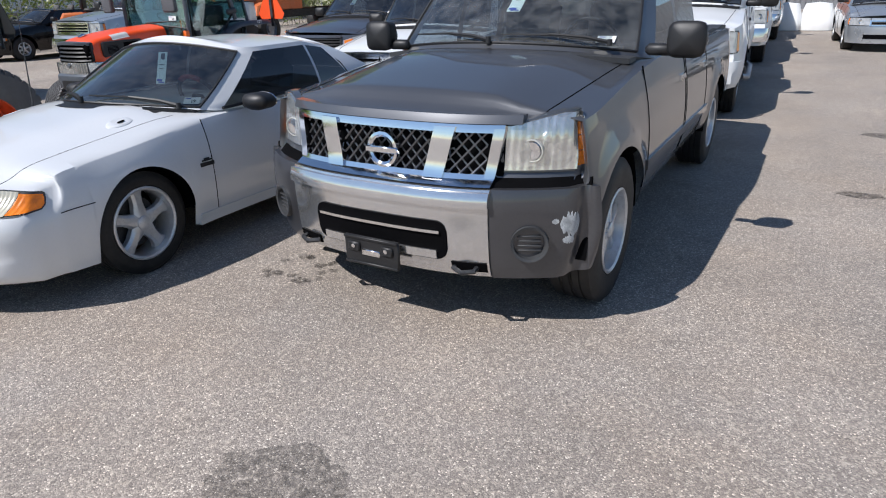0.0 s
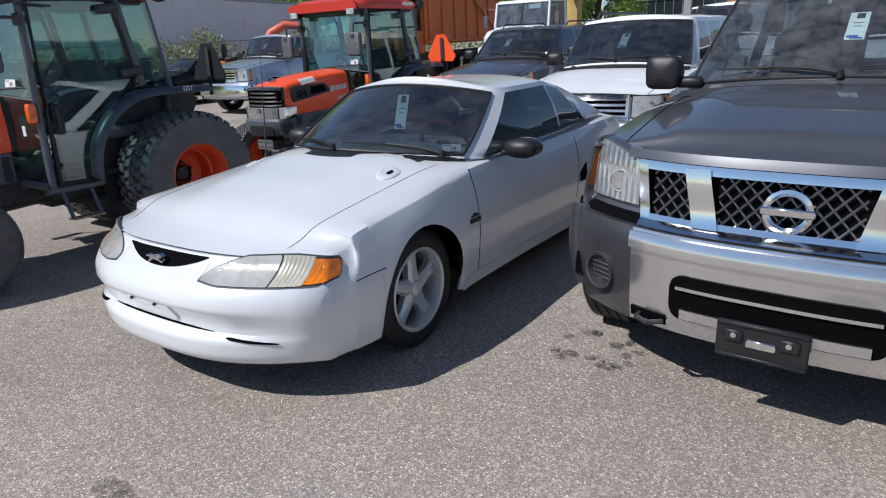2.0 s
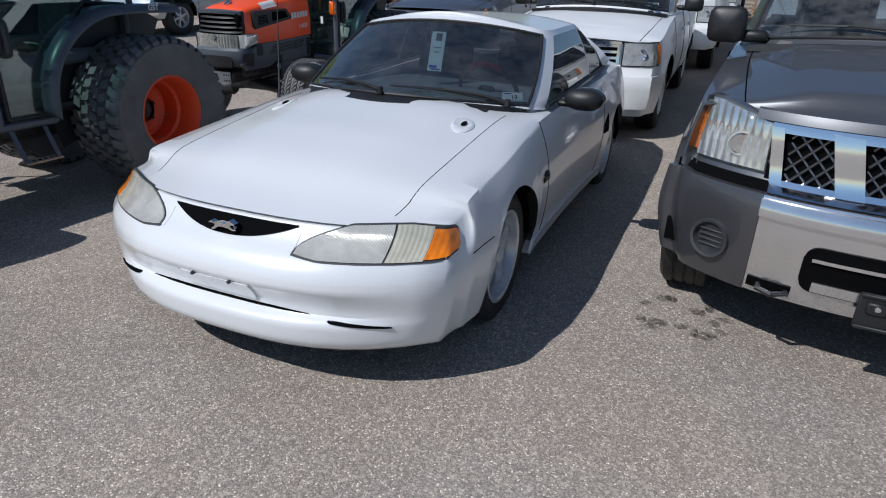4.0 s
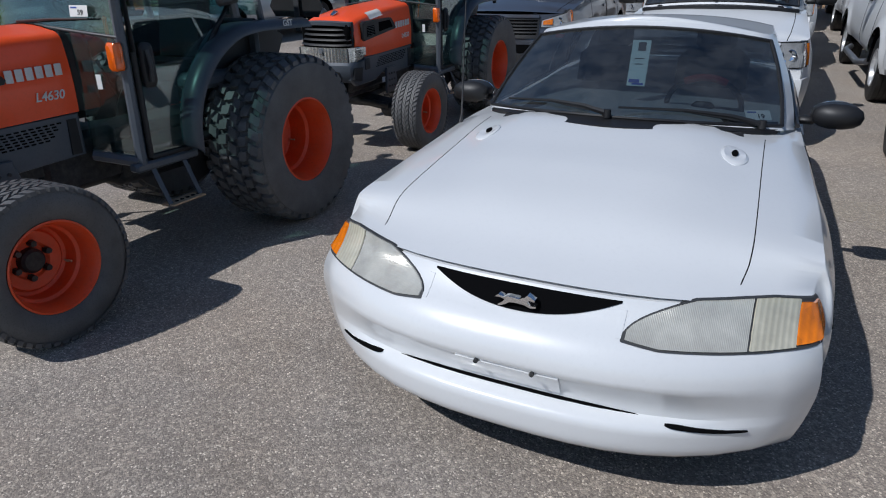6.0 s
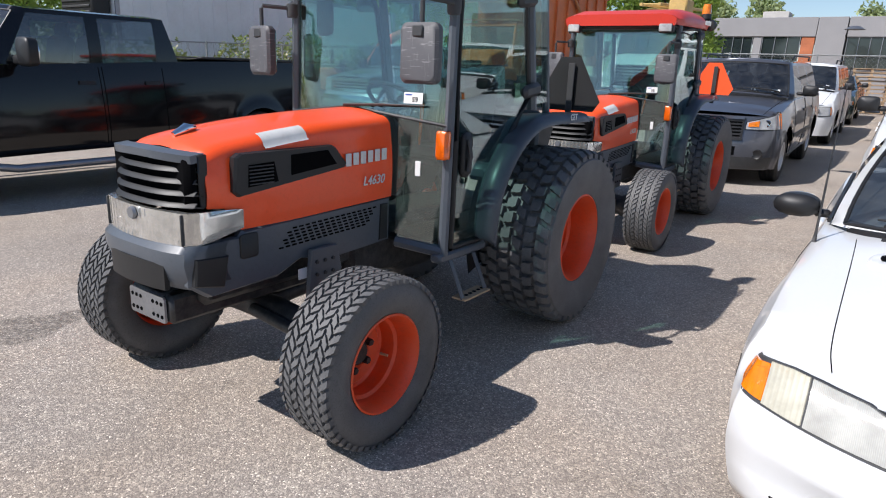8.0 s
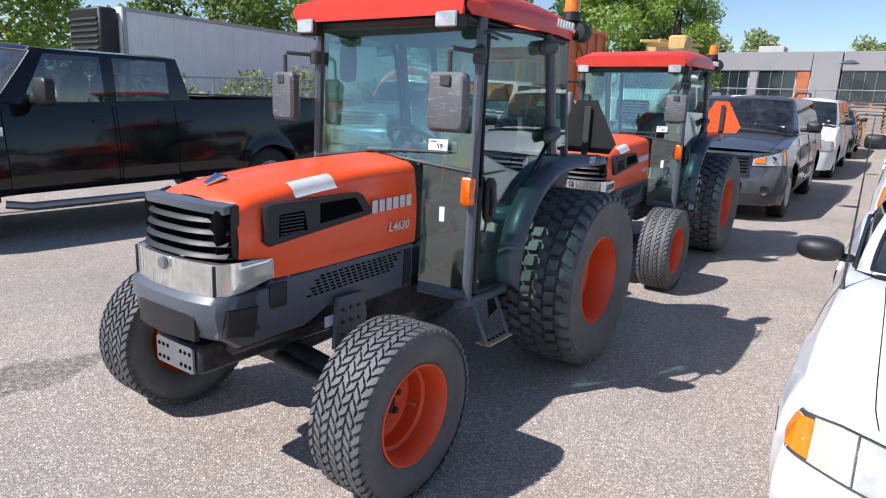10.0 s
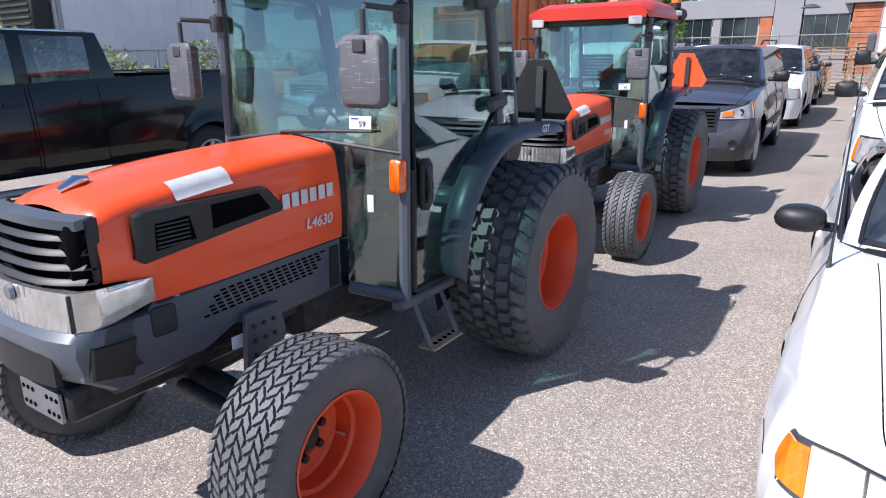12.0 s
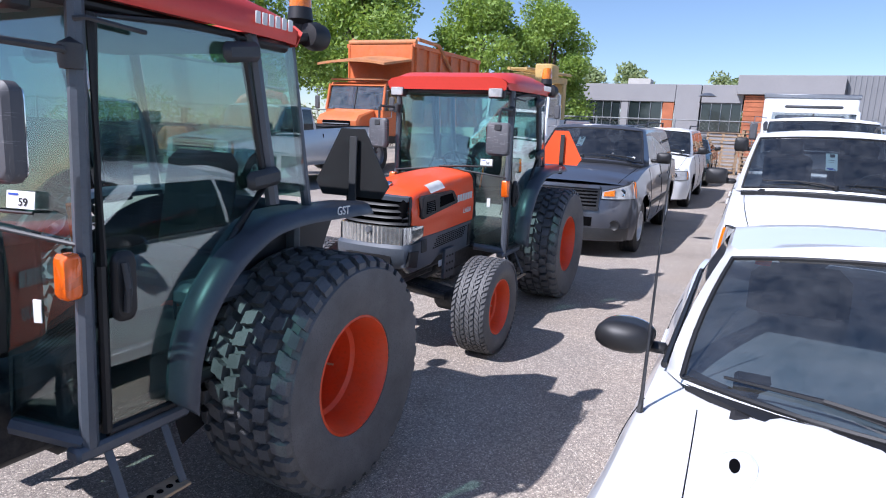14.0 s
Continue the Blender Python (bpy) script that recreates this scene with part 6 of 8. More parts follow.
    for q in np.linspace(-1, 1, 21):
        a = abs(q)
        x = math.copysign(0.30 * min(1.0, a / 0.86) ** 0.9 + 0.0, q)
        y0 = -0.490 + (0.05 * (a / 0.86) ** 3 if a < 0.86 else 0.05 + 0.9 * (a - 0.86))
        rws.append([(x * k, y0 + d, z) for k, d, z in ((1.0, 0.02, 0.858), (1.02, -0.002, 0.835), (1.01, -0.006, 0.79), (0.98, 0.012, 0.72), (0.95, 0.04, 0.680), (0.9, 0.10, 0.668))])
    part("bumper_cowl", Shape().slab(rws, (0, 0.03, 0)), "frame_grey", root)
    part("cowl_panel", Shape().slab([[(q * 0.19, -0.502 + 0.02 * q * q, z) for z in (0.68, 0.73, 0.785)] for q in np.linspace(-1, 1, 9)], (0, 0.02, 0)), "black", root)
    # plate bracket
    pl = Shape().prism(rrect(-0.125, 0.125, 0.515, 0.625, 0.012), "y", -0.455, -0.445)
    pb = part("plate_bracket", pl, "steel", root, "drilled bare steel front plate")
    for i in range(3):
        for j in range(2):
            for sg in (-1, 1):
                part("bolt_hole", Shape().lathe([(0.0, -0.002), (0.008, -0.002), (0.009, 0.002)], (sg * (0.045 + 0.03 * i), -0.4555, 0.54 + 0.055 * j), "y", 10), "cavity_shade", pb)
    part("front_weight_bracket", Shape().box((0, -0.40, 0.585), (0.20, 0.10, 0.10), 0.01), "iron", root)
    # side panels
    for sg in (-1, 1):
        poly = [(-0.44, 0.855), (-0.21, 0.86), (-0.19, 0.882), (0.72, 0.900), (0.72, 0.68), (0.30, 0.66), (0.12, 0.70), (-0.02, 0.645), (-0.36, 0.64), (-0.44, 0.70)]
        part("side_panel", Shape().prism(poly, "x", sg * (X - 0.045), sg * (X + 0.003), 0.012), "frame_grey", root, smooth=30)
        part("cowl_mesh", Shape().prism([(-0.43, 0.705), (-0.30, 0.675), (-0.275, 0.800), (-0.42, 0.812)], "x", sg * (X - 0.01), sg * (X + 0.026), 0.006), "black", root, "black mesh corner panel")
        part("panel_patch", Shape().prism(rrect(-0.21, -0.12, 0.765, 0.868, 0.015), "x", sg * X, sg * (X + 0.010), 0.003), "black", root)
        part("panel_patch", Shape().prism([(0.63, 0.69), (0.69, 0.69), (0.69, 0.875), (0.64, 0.875)], "x", sg * X, sg * (X + 0.010), 0.003), "black", root)
        slot = Shape().box((0, 0, 0), (0.006, 0.025, 0.0075), 0.002).mesh("louvre_slot", M["cavity_shade"], 0)
        for i in range(6):
            for j in range(15):
                yy = 0.0 + j * 0.037 + (0.018 if i % 2 else 0.0) + i * 0.012
                if yy < 0.60:
                    part("louvre_slot", slot, "cavity_shade", root, at=pose(sg * (X + 0.004), yy, 0.772 + 0.0150 * i + 0.03 * yy))
        # black bonnet vent with mesh fields
        pv = [(-0.238, 1.045), (-0.225, 1.178), (-0.20, 1.192), (0.29, 1.195), (0.315, 1.184), (0.385, 1.105), (0.375, 1.088), (-0.21, 1.023)]
        vent = part("bonnet_vent", Shape().prism(pv, "x", sg * (X - 0.02), sg * (X + 0.022), 0.008), "black", root, "black plastic bonnet vent", smooth=30)
        part("vent_mesh", Shape().prism([(-0.17, 1.058), (-0.165, 1.145), (-0.04, 1.15), (-0.02, 1.067)], "x", sg * (X + 0.018), sg * (X + 0.0245)), "cavity_shade", vent)
        part("vent_mesh", Shape().prism([(0.05, 1.085), (0.05, 1.17), (0.26, 1.176), (0.315, 1.11)], "x", sg * (X + 0.018), sg * (X + 0.0245)), "cavity_shade", vent)
        for k in range(6):
            part("vent_slat", Shape().box((sg * (X + 0.025), -0.105, 1.068 + 0.014 * k), (0.006, 0.12, 0.005), 0.001), "plastic", vent)
        # reflective tape over the bonnet's shoulder
        tape = []
        for y in (-0.06, 0.055, 0.17):
            w, zt = hx(y), ztop(y)
            tape.append([(sg * (w + 0.001), y, zt - 0.070)] + [(sg * (w - 0.083 + 0.0745 * math.cos(radians(a))), y, zt - 0.074 + 0.0615 * math.sin(radians(a))) for a in (12, 28, 44, 60, 75)])
        part("reflective_tape", Shape().grid(tape), "reflector", root)
        # maker's name as plain blocks
        for k, hgt in enumerate((0.052, 0.05, 0.052, 0.05, 0.052, 0.05)):
            blk = Shape().box((0, 0, 0), (0.004, 0.038, hgt * 1.15), 0.003)
            blk.box((0.001, 0.005, 0), (0.005, 0.010, hgt * 0.35), 0.001) if k % 2 else None
            part("name_block", blk, "letter_white", root, at=pose(sg * (X + 0.015), 0.400 + 0.050 * k, 1.118 + 0.002 * k))
        lettering("L4630", 0.062, facing((sg * (X + 0.016), 0.575, 1.005), (sg, 0, 0.02)), "letter_white", root, 0.001, "model_number", 0.25)
    part("bonnet_catch", Shape().tube([(0.02, -0.30, 1.245), (0.02, -0.24, 1.268), (0.02, -0.20, 1.270)], [0.012, 0.022, 0.010], 10), "chrome", root)
    # engine, frame and axles
    part("engine_block", Shape().box((0, 0.15, 0.74), (0.38, 0.95, 0.36), 0.03).box((0, 0.75, 0.62), (0.42, 0.5, 0.32), 0.04), "iron", root)
    part("transmission", Shape().box((0, 1.45, 0.58), (0.40, 1.05, 0.34), 0.05), "iron", root)
    part("front_frame", Shape().box((0, -0.08, 0.57), (0.30, 0.72, 0.12), 0.015), "iron", root)
    part("front_axle", Shape().tube([(-0.52, 0.08, 0.38), (-0.15, 0.08, 0.43), (0.15, 0.08, 0.43), (0.52, 0.08, 0.38)], 0.065, 14), "iron", root)
    for sg in (-1, 1):
        part("axle_hub", Shape().lathe([(0.0, 0.0), (0.10, 0.0), (0.115, sg * 0.06), (0.09, sg * 0.16), (0.05, sg * 0.18)], (sg * 0.45, 0.08, 0.365), "x", 24), "iron", root)
        br = Shape().prism([(0.12, 0.50), (0.30, 0.50), (0.33, 0.62), (0.30, 0.74), (0.14, 0.74)], "x", sg * 0.30, sg * 0.325, 0.003)
        lo = part("loader_bracket", br, "frame_grey", root)
        for i in range(3):
            for j in range(3):
                part("bracket_bolt", Shape().lathe([(0.0, sg * 0.332), (0.009, sg * 0.332), (0.010, sg * 0.32)], (0, 0.17 + 0.05 * i, 0.56 + 0.06 * j), "x", 8), "iron", lo)
        part("rear_axle", Shape().lathe([(0.13, 0.0), (0.12, sg * 0.25), (0.09, sg * 0.36)], (sg * 0.18, 1.94, 0.555), "x", 24), "iron", root)
        part("tie_rod", Shape().tube([(sg * 0.10, 0.19, 0.40), (sg * 0.46, 0.19, 0.36)], 0.014, 8), "steel", root)
    part("drive_shaft", Shape().tube([(0.0, 0.1, 0.42), (0, 1.0, 0.48)], 0.045, 12), "iron", root)
    part("steering_cylinder", Shape().tube([(0.08, 0.0, 0.44), (0.40, 0.01, 0.40)], [0.03, 0.03], 10), "iron", root)
    part("data_plate", Shape().prism(rrect(0.09, 0.16, 0.605, 0.655, 0.004), "x", X + 0.005, X + 0.008), "paper", root)
    # ---- cab
    C = 0.55
    post = "frame_grey"
    zr = 2.005
    for sg in (-1, 1):
        part("front_post", Shape().tube([(sg * C, 0.835, 0.62), (sg * C, 0.845, 1.2), (sg * (C - 0.005), 0.86, zr)], [0.028, 0.026, 0.026], 8), post, root)
        part("door_frame", Shape().tube([(sg * (C + 0.004), 0.895, 0.645), (sg * (C + 0.004), 0.90, 1.2), (sg * (C - 0.004), 0.91, 1.955), (sg * (C - 0.008), 1.25, 1.985), (sg * (C - 0.008), 1.48, 1.985), (sg * (C - 0.004), 1.535, 1.90), (sg * (C + 0.002), 1.64, 1.42), (sg * (C + 0.004), 1.48, 1.25), (sg * (C + 0.005), 1.31, 1.05), (sg * (C + 0.005), 1.21, 0.83), (sg * (C + 0.005), 1.17, 0.645), (sg * (C + 0.004), 0.895, 0.645)], 0.017, 8), "black", root)
        door = [(0.90, 0.65), (1.17, 0.65), (1.21, 0.83), (1.31, 1.05), (1.48, 1.25), (1.64, 1.42), (1.535, 1.90), (1.48, 1.98), (0.91, 1.955)]
        part("door_glass", Shape().prism(door, "x", sg * (C - 0.002), sg * (C + 0.003)), "glass_green", root, "dusty greenish door glass", smooth=0)
        part("sill", Shape().box((sg * (C - 0.01), 1.0, 0.605), (0.07, 0.44, 0.05), 0.012), post, root)
        part("rear_post", Shape().tube([(sg * C, 1.69, 1.34), (sg * (C - 0.01), 1.585, 1.96), (sg * (C - 0.02), 1.575, zr)], [0.03, 0.028, 0.028], 8), post, root)
        quarter = [(1.71, 1.36), (1.97, 1.38), (1.85, 1.99), (1.61, 1.99)]
        part("quarter_glass", Shape().prism(quarter, "x", sg * (C - 0.04), sg * (C - 0.035)), "glass_green", root, smooth=0)
        part("back_post", Shape().tube([(sg * (C - 0.05), 1.98, 1.30), (sg * (C - 0.06), 1.86, zr)], 0.024, 8), post, root)
        # wing panel between bonnet and post: lower glass and frame
        low = [(X + 0.02, 0.74, 0.69), (C, 0.83, 0.66), (C, 0.84, 1.28), (X + 0.01, 0.76, 1.30)]
        part("front_lower_glass", Shape().slab([[(sg * p[0], p[1], p[2]) for p in (low[0], low[3])], [(sg * p[0], p[1], p[2]) for p in (low[1], low[2])]], (0, 0.005, 0)), "glass_green", root, smooth=0)
        part("wing_rail", Shape().tube([(sg * (X + 0.02), 0.75, 0.665), (sg * C, 0.83, 0.635)], 0.032, 8), post, root)
        part("screen_rail", Shape().tube([(sg * 0.02, 0.735, 1.335), (sg * X, 0.745, 1.31), (sg * C, 0.83, 1.275)], 0.008, 8), "plastic", root)
        # hinges and handle
        for hy, hz in ((1.48, 1.925), (1.60, 1.450)):
            part("door_hinge", Shape().box((sg * (C + 0.035), hy, hz), (0.045, 0.19, 0.075), 0.03, Matrix.Rotation(radians(8), 4, "X")), "plastic", root)
        h = part("door_handle", Shape().prism(rrect(0.915, 0.995, 1.015, 1.245, 0.03), "x", sg * (C + 0.012), sg * (C + 0.05), 0.012), "black", root, "black plastic door handle")
        part("handle_grip", Shape().tube([(sg * (C + 0.055), 0.945, 1.05), (sg * (C + 0.07), 0.945, 1.13), (sg * (C + 0.055), 0.945, 1.21)], 0.012, 8), "plastic", h)
        # fender: arched band over the rear tyre
        fr = []
        arc_y = pchip([(0.0, 1.135), (0.14, 1.15), (0.28, 1.19), (0.45, 1.30), (0.60, 1.45), (0.74, 1.63), (0.86, 1.85), (1.0, 2.28)])
        arc_z = pchip([(0.0, 0.66), (0.14, 0.81), (0.28, 0.94), (0.45, 1.10), (0.60, 1.215), (0.74, 1.283), (0.86, 1.300), (1.0, 1.300)])
        for t in np.linspace(0, 1, 34):
            yy, zz = arc_y(t), arc_z(t)
            lean = max(0.0, 1 - 1.5 * t)
            fr.append([(sg * (0.535 - 0.115 * min(1.0, max(0.0, t - 0.5) / 0.3)), yy + 0.004 * lean, zz + 0.004), (sg * 0.56, yy, zz + 0.012), (sg * 0.60, yy - 0.012 * lean, zz + 0.016), (sg * 0.645, yy - 0.004 * lean, zz + 0.006), (sg * 0.670, yy + 0.022 * lean, zz - 0.022)])
        part("rear_fender", Shape().slab(fr, (0, 0.016, -0.022)), "fender_navy", root, "curved blue-grey plastic fender", smooth=50)
        inn = []
        for a in np.linspace(200, 60, 18):
            yy, zz = 1.97 + 0.685 * math.cos(radians(a)), 0.60 + 0.685 * math.sin(radians(a))
            inn.append([(sg * 0.40, yy, zz), (sg * 0.415, 1.97 + 0.1 * math.cos(radians(a)), 0.60 + 0.1 * math.sin(radians(a)))])
        part("fender_wall", Shape().grid(inn), "black", root)
        lettering("GST", 0.055, facing((sg * 0.674, 2.03, 1.292), (sg, 0, 0)), "letter_white", root, 0.001, "lettering")
        # step
        so = None
        for yy in (0.875, 1.095):
            st = Shape().slab([[(sg * 0.55, yy, 0.60), (sg * 0.55, yy + 0.028, 0.60)], [(sg * 0.65, yy, 0.385), (sg * 0.65, yy + 0.028, 0.385)]], (sg * 0.007, 0, 0))
            so = part("step_bracket", st, "frame_grey", root)
        part("tread_plate", Shape().box((sg * 0.635, 1.0, 0.385), (0.09, 0.245, 0.012), 0.003), "pallet", so, "rusty perforated step plate")
        for k in range(6):
            part("tread_hole", Shape().lathe([(0.0, 0.0085), (0.012, 0.0085), (0.013, 0.0)], (sg * 0.640, 0.90 + 0.04 * k, 0.385), "z", 10), "cavity_shade", so)
        # mirrors on bent arms
        mx, my = sg * 0.535, 0.62
        if sg < 0:
            mx, my = -0.66, 0.70
        arm = Shape().tube([(sg * (C + 0.01), 0.83, 1.825), (sg * (C + 0.02), 0.80, 1.84), (mx, my + 0.01, 1.845), (mx, my, 1.83), (mx, my, 1.70)], 0.011, 8)
        mo = part("mirror_arm", arm, "plastic", root)
        part("arm_clamp", Shape().lathe([(0.0, 1.79), (0.03, 1.79), (0.034, 1.81), (0.034, 1.86), (0.0, 1.88)], (sg * (C + 0.005), 0.835, 0), "z", 14), "plastic", mo)
        plate_m = Matrix.Rotation(radians(6 * sg), 4, "Z")
        sh = Shape().prism(rrect(-0.100, 0.100, -0.133, 0.133, 0.034), "y", -0.03, 0.03, 0.014).turned(Matrix.Translation((mx, my, 1.605)) @ plate_m)
        part("mirror_housing", sh, "worn_plastic", mo, "scuffed grey plastic mirror back")
        part("mirror_pad", Shape().box((mx, my - 0.031, 1.70), (0.06, 0.012, 0.05), 0.006), "plastic", mo)
        part("mirror_face", Shape().prism(rrect(-0.085, 0.085, -0.12, 0.12, 0.02), "y", 0.030, 0.034).turned(Matrix.Translation((mx, my, 1.605)) @ plate_m), "chrome", mo)
        # lamps
        part("indicator_lamp", Shape().prism(rrect(-0.032, 0.032, -0.07, 0.07, 0.014), "y", -0.025, 0.03, 0.01).turned(Matrix.Translation((sg * (C + 0.005), 0.79, 1.185))), "amber_deep", root, "amber indicator lamp")
        part("washer_tube", Shape().tube([(sg * (C + 0.015), 0.84, 1.930), (sg * (C + 0.04), 0.86, 1.936), (sg * (C + 0.04), 1.06, 1.925)], 0.008, 6), "plastic", root)
        part("indicator_base", Shape().box((sg * (C + 0.005), 0.825, 1.185), (0.05, 0.03, 0.13), 0.008), "plastic", root)
        work_lamp(root, (sg * 0.465, 0.715, 1.975), size=(0.14, 0.075, 0.09))
        part("lamp_bracket", Shape().box((sg * 0.465, 0.755, 2.012), (0.05, 0.05, 0.03), 0.006), "black", root)
        part("rear_lamp_arm", Shape().tube([(sg * 0.50, 1.82, 2.03), (sg * 0.55, 1.92, 2.05)], 0.02, 8), "black", root)
        part("rear_work_lamp", Shape().lathe([(0.0, -0.05), (0.05, -0.045), (0.062, 0.0), (0.055, 0.05), (0.0, 0.06)], (sg * 0.55, 1.95, 2.055), "y", 18), "black", root)
    # windscreen and back glass
    part("windscreen", Shape().slab([[(x, 0.745 + 0.10 * (x / C) ** 2, 1.325 - 0.045 * (x / C) ** 2), (x * 0.985, 0.80 + 0.055 * (x / C) ** 2, 1.70), (x * 0.97, 0.835 + 0.02 * (x / C) ** 2, zr - 0.01)] for x in np.linspace(-C + 0.02, C - 0.02, 13)], (0, 0.005, 0)), "glass_green", root, "streaky greenish windscreen")
    part("back_glass", Shape().slab([[(x, 1.985, 1.34), (x * 0.97, 1.865, 1.99)] for x in np.linspace(-0.47, 0.47, 5)], (0, 0.005, 0)), "glass_green", root, smooth=0)
    part("back_wall", Shape().box((0, 1.97, 1.10), (0.94, 0.04, 0.44), 0.02), post, root)
    part("cab_floor", Shape().box((0, 1.35, 0.66), (1.0, 1.1, 0.05), 0.02), "black", root)
    part("wiper", Shape().tube([(-0.05, 0.725, 1.345), (0.20, 0.735, 1.36), (0.44, 0.77, 1.365)], [0.009, 0.007, 0.005], 6), "black", root)
    # roof
    rws = []
    for t in np.linspace(0, 1, 13):
        y = 0.70 + 1.13 * t
        e = 0.06 * (abs(2 * t - 1) ** 4)
        w = 0.585 - 0.035 * abs(2 * t - 1) ** 4
        rws.append([(-w, y, zr - 0.005), (-w - 0.012, y, zr + 0.05), (-w + 0.03, y, zr + 0.115 - e * 0.6)] + [(x * (w - 0.12), y, zr + 0.155 - e) for x in (-1, -0.5, 0, 0.5, 1)] + [(w - 0.03, y, zr + 0.115 - e * 0.6), (w + 0.012, y, zr + 0.05), (w, y, zr - 0.005)])
    sh = Shape().grid(rws)
    for end, dy in ((rws[0], -0.03), (rws[-1], 0.03)):
        n = len(end)
        sh.grid([[(x, y + (dy if 0 < k < n - 1 else 0), z - 0.0) for k, (x, y, z) in enumerate(end)], [(x * 0.97, y + dy * 0.5, zr - 0.01) for x, y, z in end]])
    part("cab_roof", sh, "roof_red", root, "red-orange plastic cab roof", smooth=50)
    part("roof_liner", Shape().box((0, 1.27, zr - 0.02), (1.08, 1.08, 0.04), 0.015), "black", root)
    for sg in (-1, 1):
        for k in range(6):
            part("name_block", Shape().box((sg * 0.604, 1.545 + 0.037 * k, zr + 0.055), (0.006, 0.026, 0.045), 0.002), "letter_white", root)
    b0 = part("beacon_base", Shape().lathe([(0.0, 2.17), (0.05, 2.17), (0.055, 2.12), (0.03, 2.10), (0.02, 2.02)], (0.50, 1.92, 0), "z", 18), "black", root)
    part("beacon", Shape().lathe([(0.0, 2.275), (0.035, 2.27), (0.045, 2.24), (0.048, 2.17)], (0.50, 1.92, 0), "z", 20), "amber", b0, "orange rotating beacon lens")
    # inside
    seat = Shape().box((0, 1.62, 1.02), (0.46, 0.42, 0.12), 0.05).box((0, 1.80, 1.28), (0.44, 0.11, 0.50), 0.05, Matrix.Rotation(radians(-10), 4, "X"))
    part("seat", seat, "black", root)
    part("console", Shape().box((0, 0.86, 1.06), (0.40, 0.20, 0.44), 0.05), "plastic", root)
    sw = Shape().lathe([(0.175 + 0.013 * math.cos(a), 0.013 * math.sin(a)) for a in np.linspace(0, 2 * math.pi, 9)], (0, 0, 0), "z", 28).box((0, 0, -0.02), (0.07, 0.07, 0.03), 0.01)
    for k in range(3):
        a = k * 2.094 + 0.5
        sw.tube([(0, 0, -0.02), (0.175 * math.cos(a), 0.175 * math.sin(a), 0)], 0.008, 6)
    sw.turned(pose(0, 1.10, 1.36, -35, 0, 0))
    part("steering_wheel", sw, "black", root)
    part("column", Shape().tube([(0, 0.92, 1.15), (0, 1.09, 1.35)], 0.035, 10), "black", root)
    for lx, ly, lz, mt in ((0.26, 1.0, 1.36, "amber_deep"), (0.36, 1.35, 1.08, "black"), (-0.34, 1.35, 1.08, "black")):
        part("lever", Shape().tube([(lx * 0.8, ly + 0.05, lz - 0.22), (lx, ly, lz)], [0.006, 0.012], 8), mt, root)
    part("side_console", Shape().box((0.40, 1.62, 0.98), (0.16, 0.55, 0.10), 0.03), "frame_grey", root)
    part("side_console", Shape().box((-0.40, 1.62, 0.98), (0.16, 0.55, 0.10), 0.03), "frame_grey", root)
    part("interior_mirror", Shape().prism(rrect(-0.06, 0.06, -0.10, 0.10, 0.03), "y", 0, 0.03, 0.01).turned(Matrix.Translation((-0.38, 0.90, 1.80))), "black", root)
    # rear triangle sign on its post
    tri = [(-0.235, -0.12), (-0.19, -0.19), (0.19, -0.19), (0.235, -0.12), (0.075, 0.17), (-0.075, 0.17)]
    sp = part("sign_post", Shape().box((0.56 if sign_orange else 0.44, 2.44, 1.42), (0.045, 0.012, 0.42), 0.003), "plastic", root)
    sx = Shape().prism(tri, "y", 0.0, 0.006, 0.0).turned(Matrix.Translation((0.54 if sign_orange else 0.42, 2.46, 1.50)))
    part("warning_triangle", sx, "triangle_orange" if sign_orange else "black", sp, "orange slow vehicle triangle" if sign_orange else "black back of a triangle sign", smooth=0)
    number_label(number, m @ facing((0.375, 0.775, 1.40), (0.25, -1, 0.12)), 0.102, 0.054)
    part("warning_sticker", Shape().box((0.41, 0.783, 1.055), (0.028, 0.004, 0.075), 0.001, Matrix.Rotation(radians(20), 4, "Z")), "paper", root)
    return root


tractor(pose(-7.03, 1.45, 0), "59", False, "pair of tractors")
tractor(site(-7.11, 5.38, (0.0, 1.94)), "58", True, "pair of tractors")


# ---------------------------------------------------------------- trucks and cars further off
def wheel_block(root, x, y, r, w, sg, mat="steel"):
    t = part("tyre", Shape().lathe([(r * 0.55, -w / 2), (r * 0.9, -w / 2), (r, -w * 0.36), (r, w * 0.36), (r * 0.9, w / 2), (r * 0.55, w / 2)], (x, y, r), "x", 32), "tyre", root)
    part("rim", Shape().lathe([(r * 0.56, sg * w * 0.45), (r * 0.52, sg * w * 0.2), (r * 0.25, sg * w * 0.1), (r * 0.2, sg * w * 0.3), (0, sg * w * 0.3)], (x, y, r), "x", 28), mat, t)


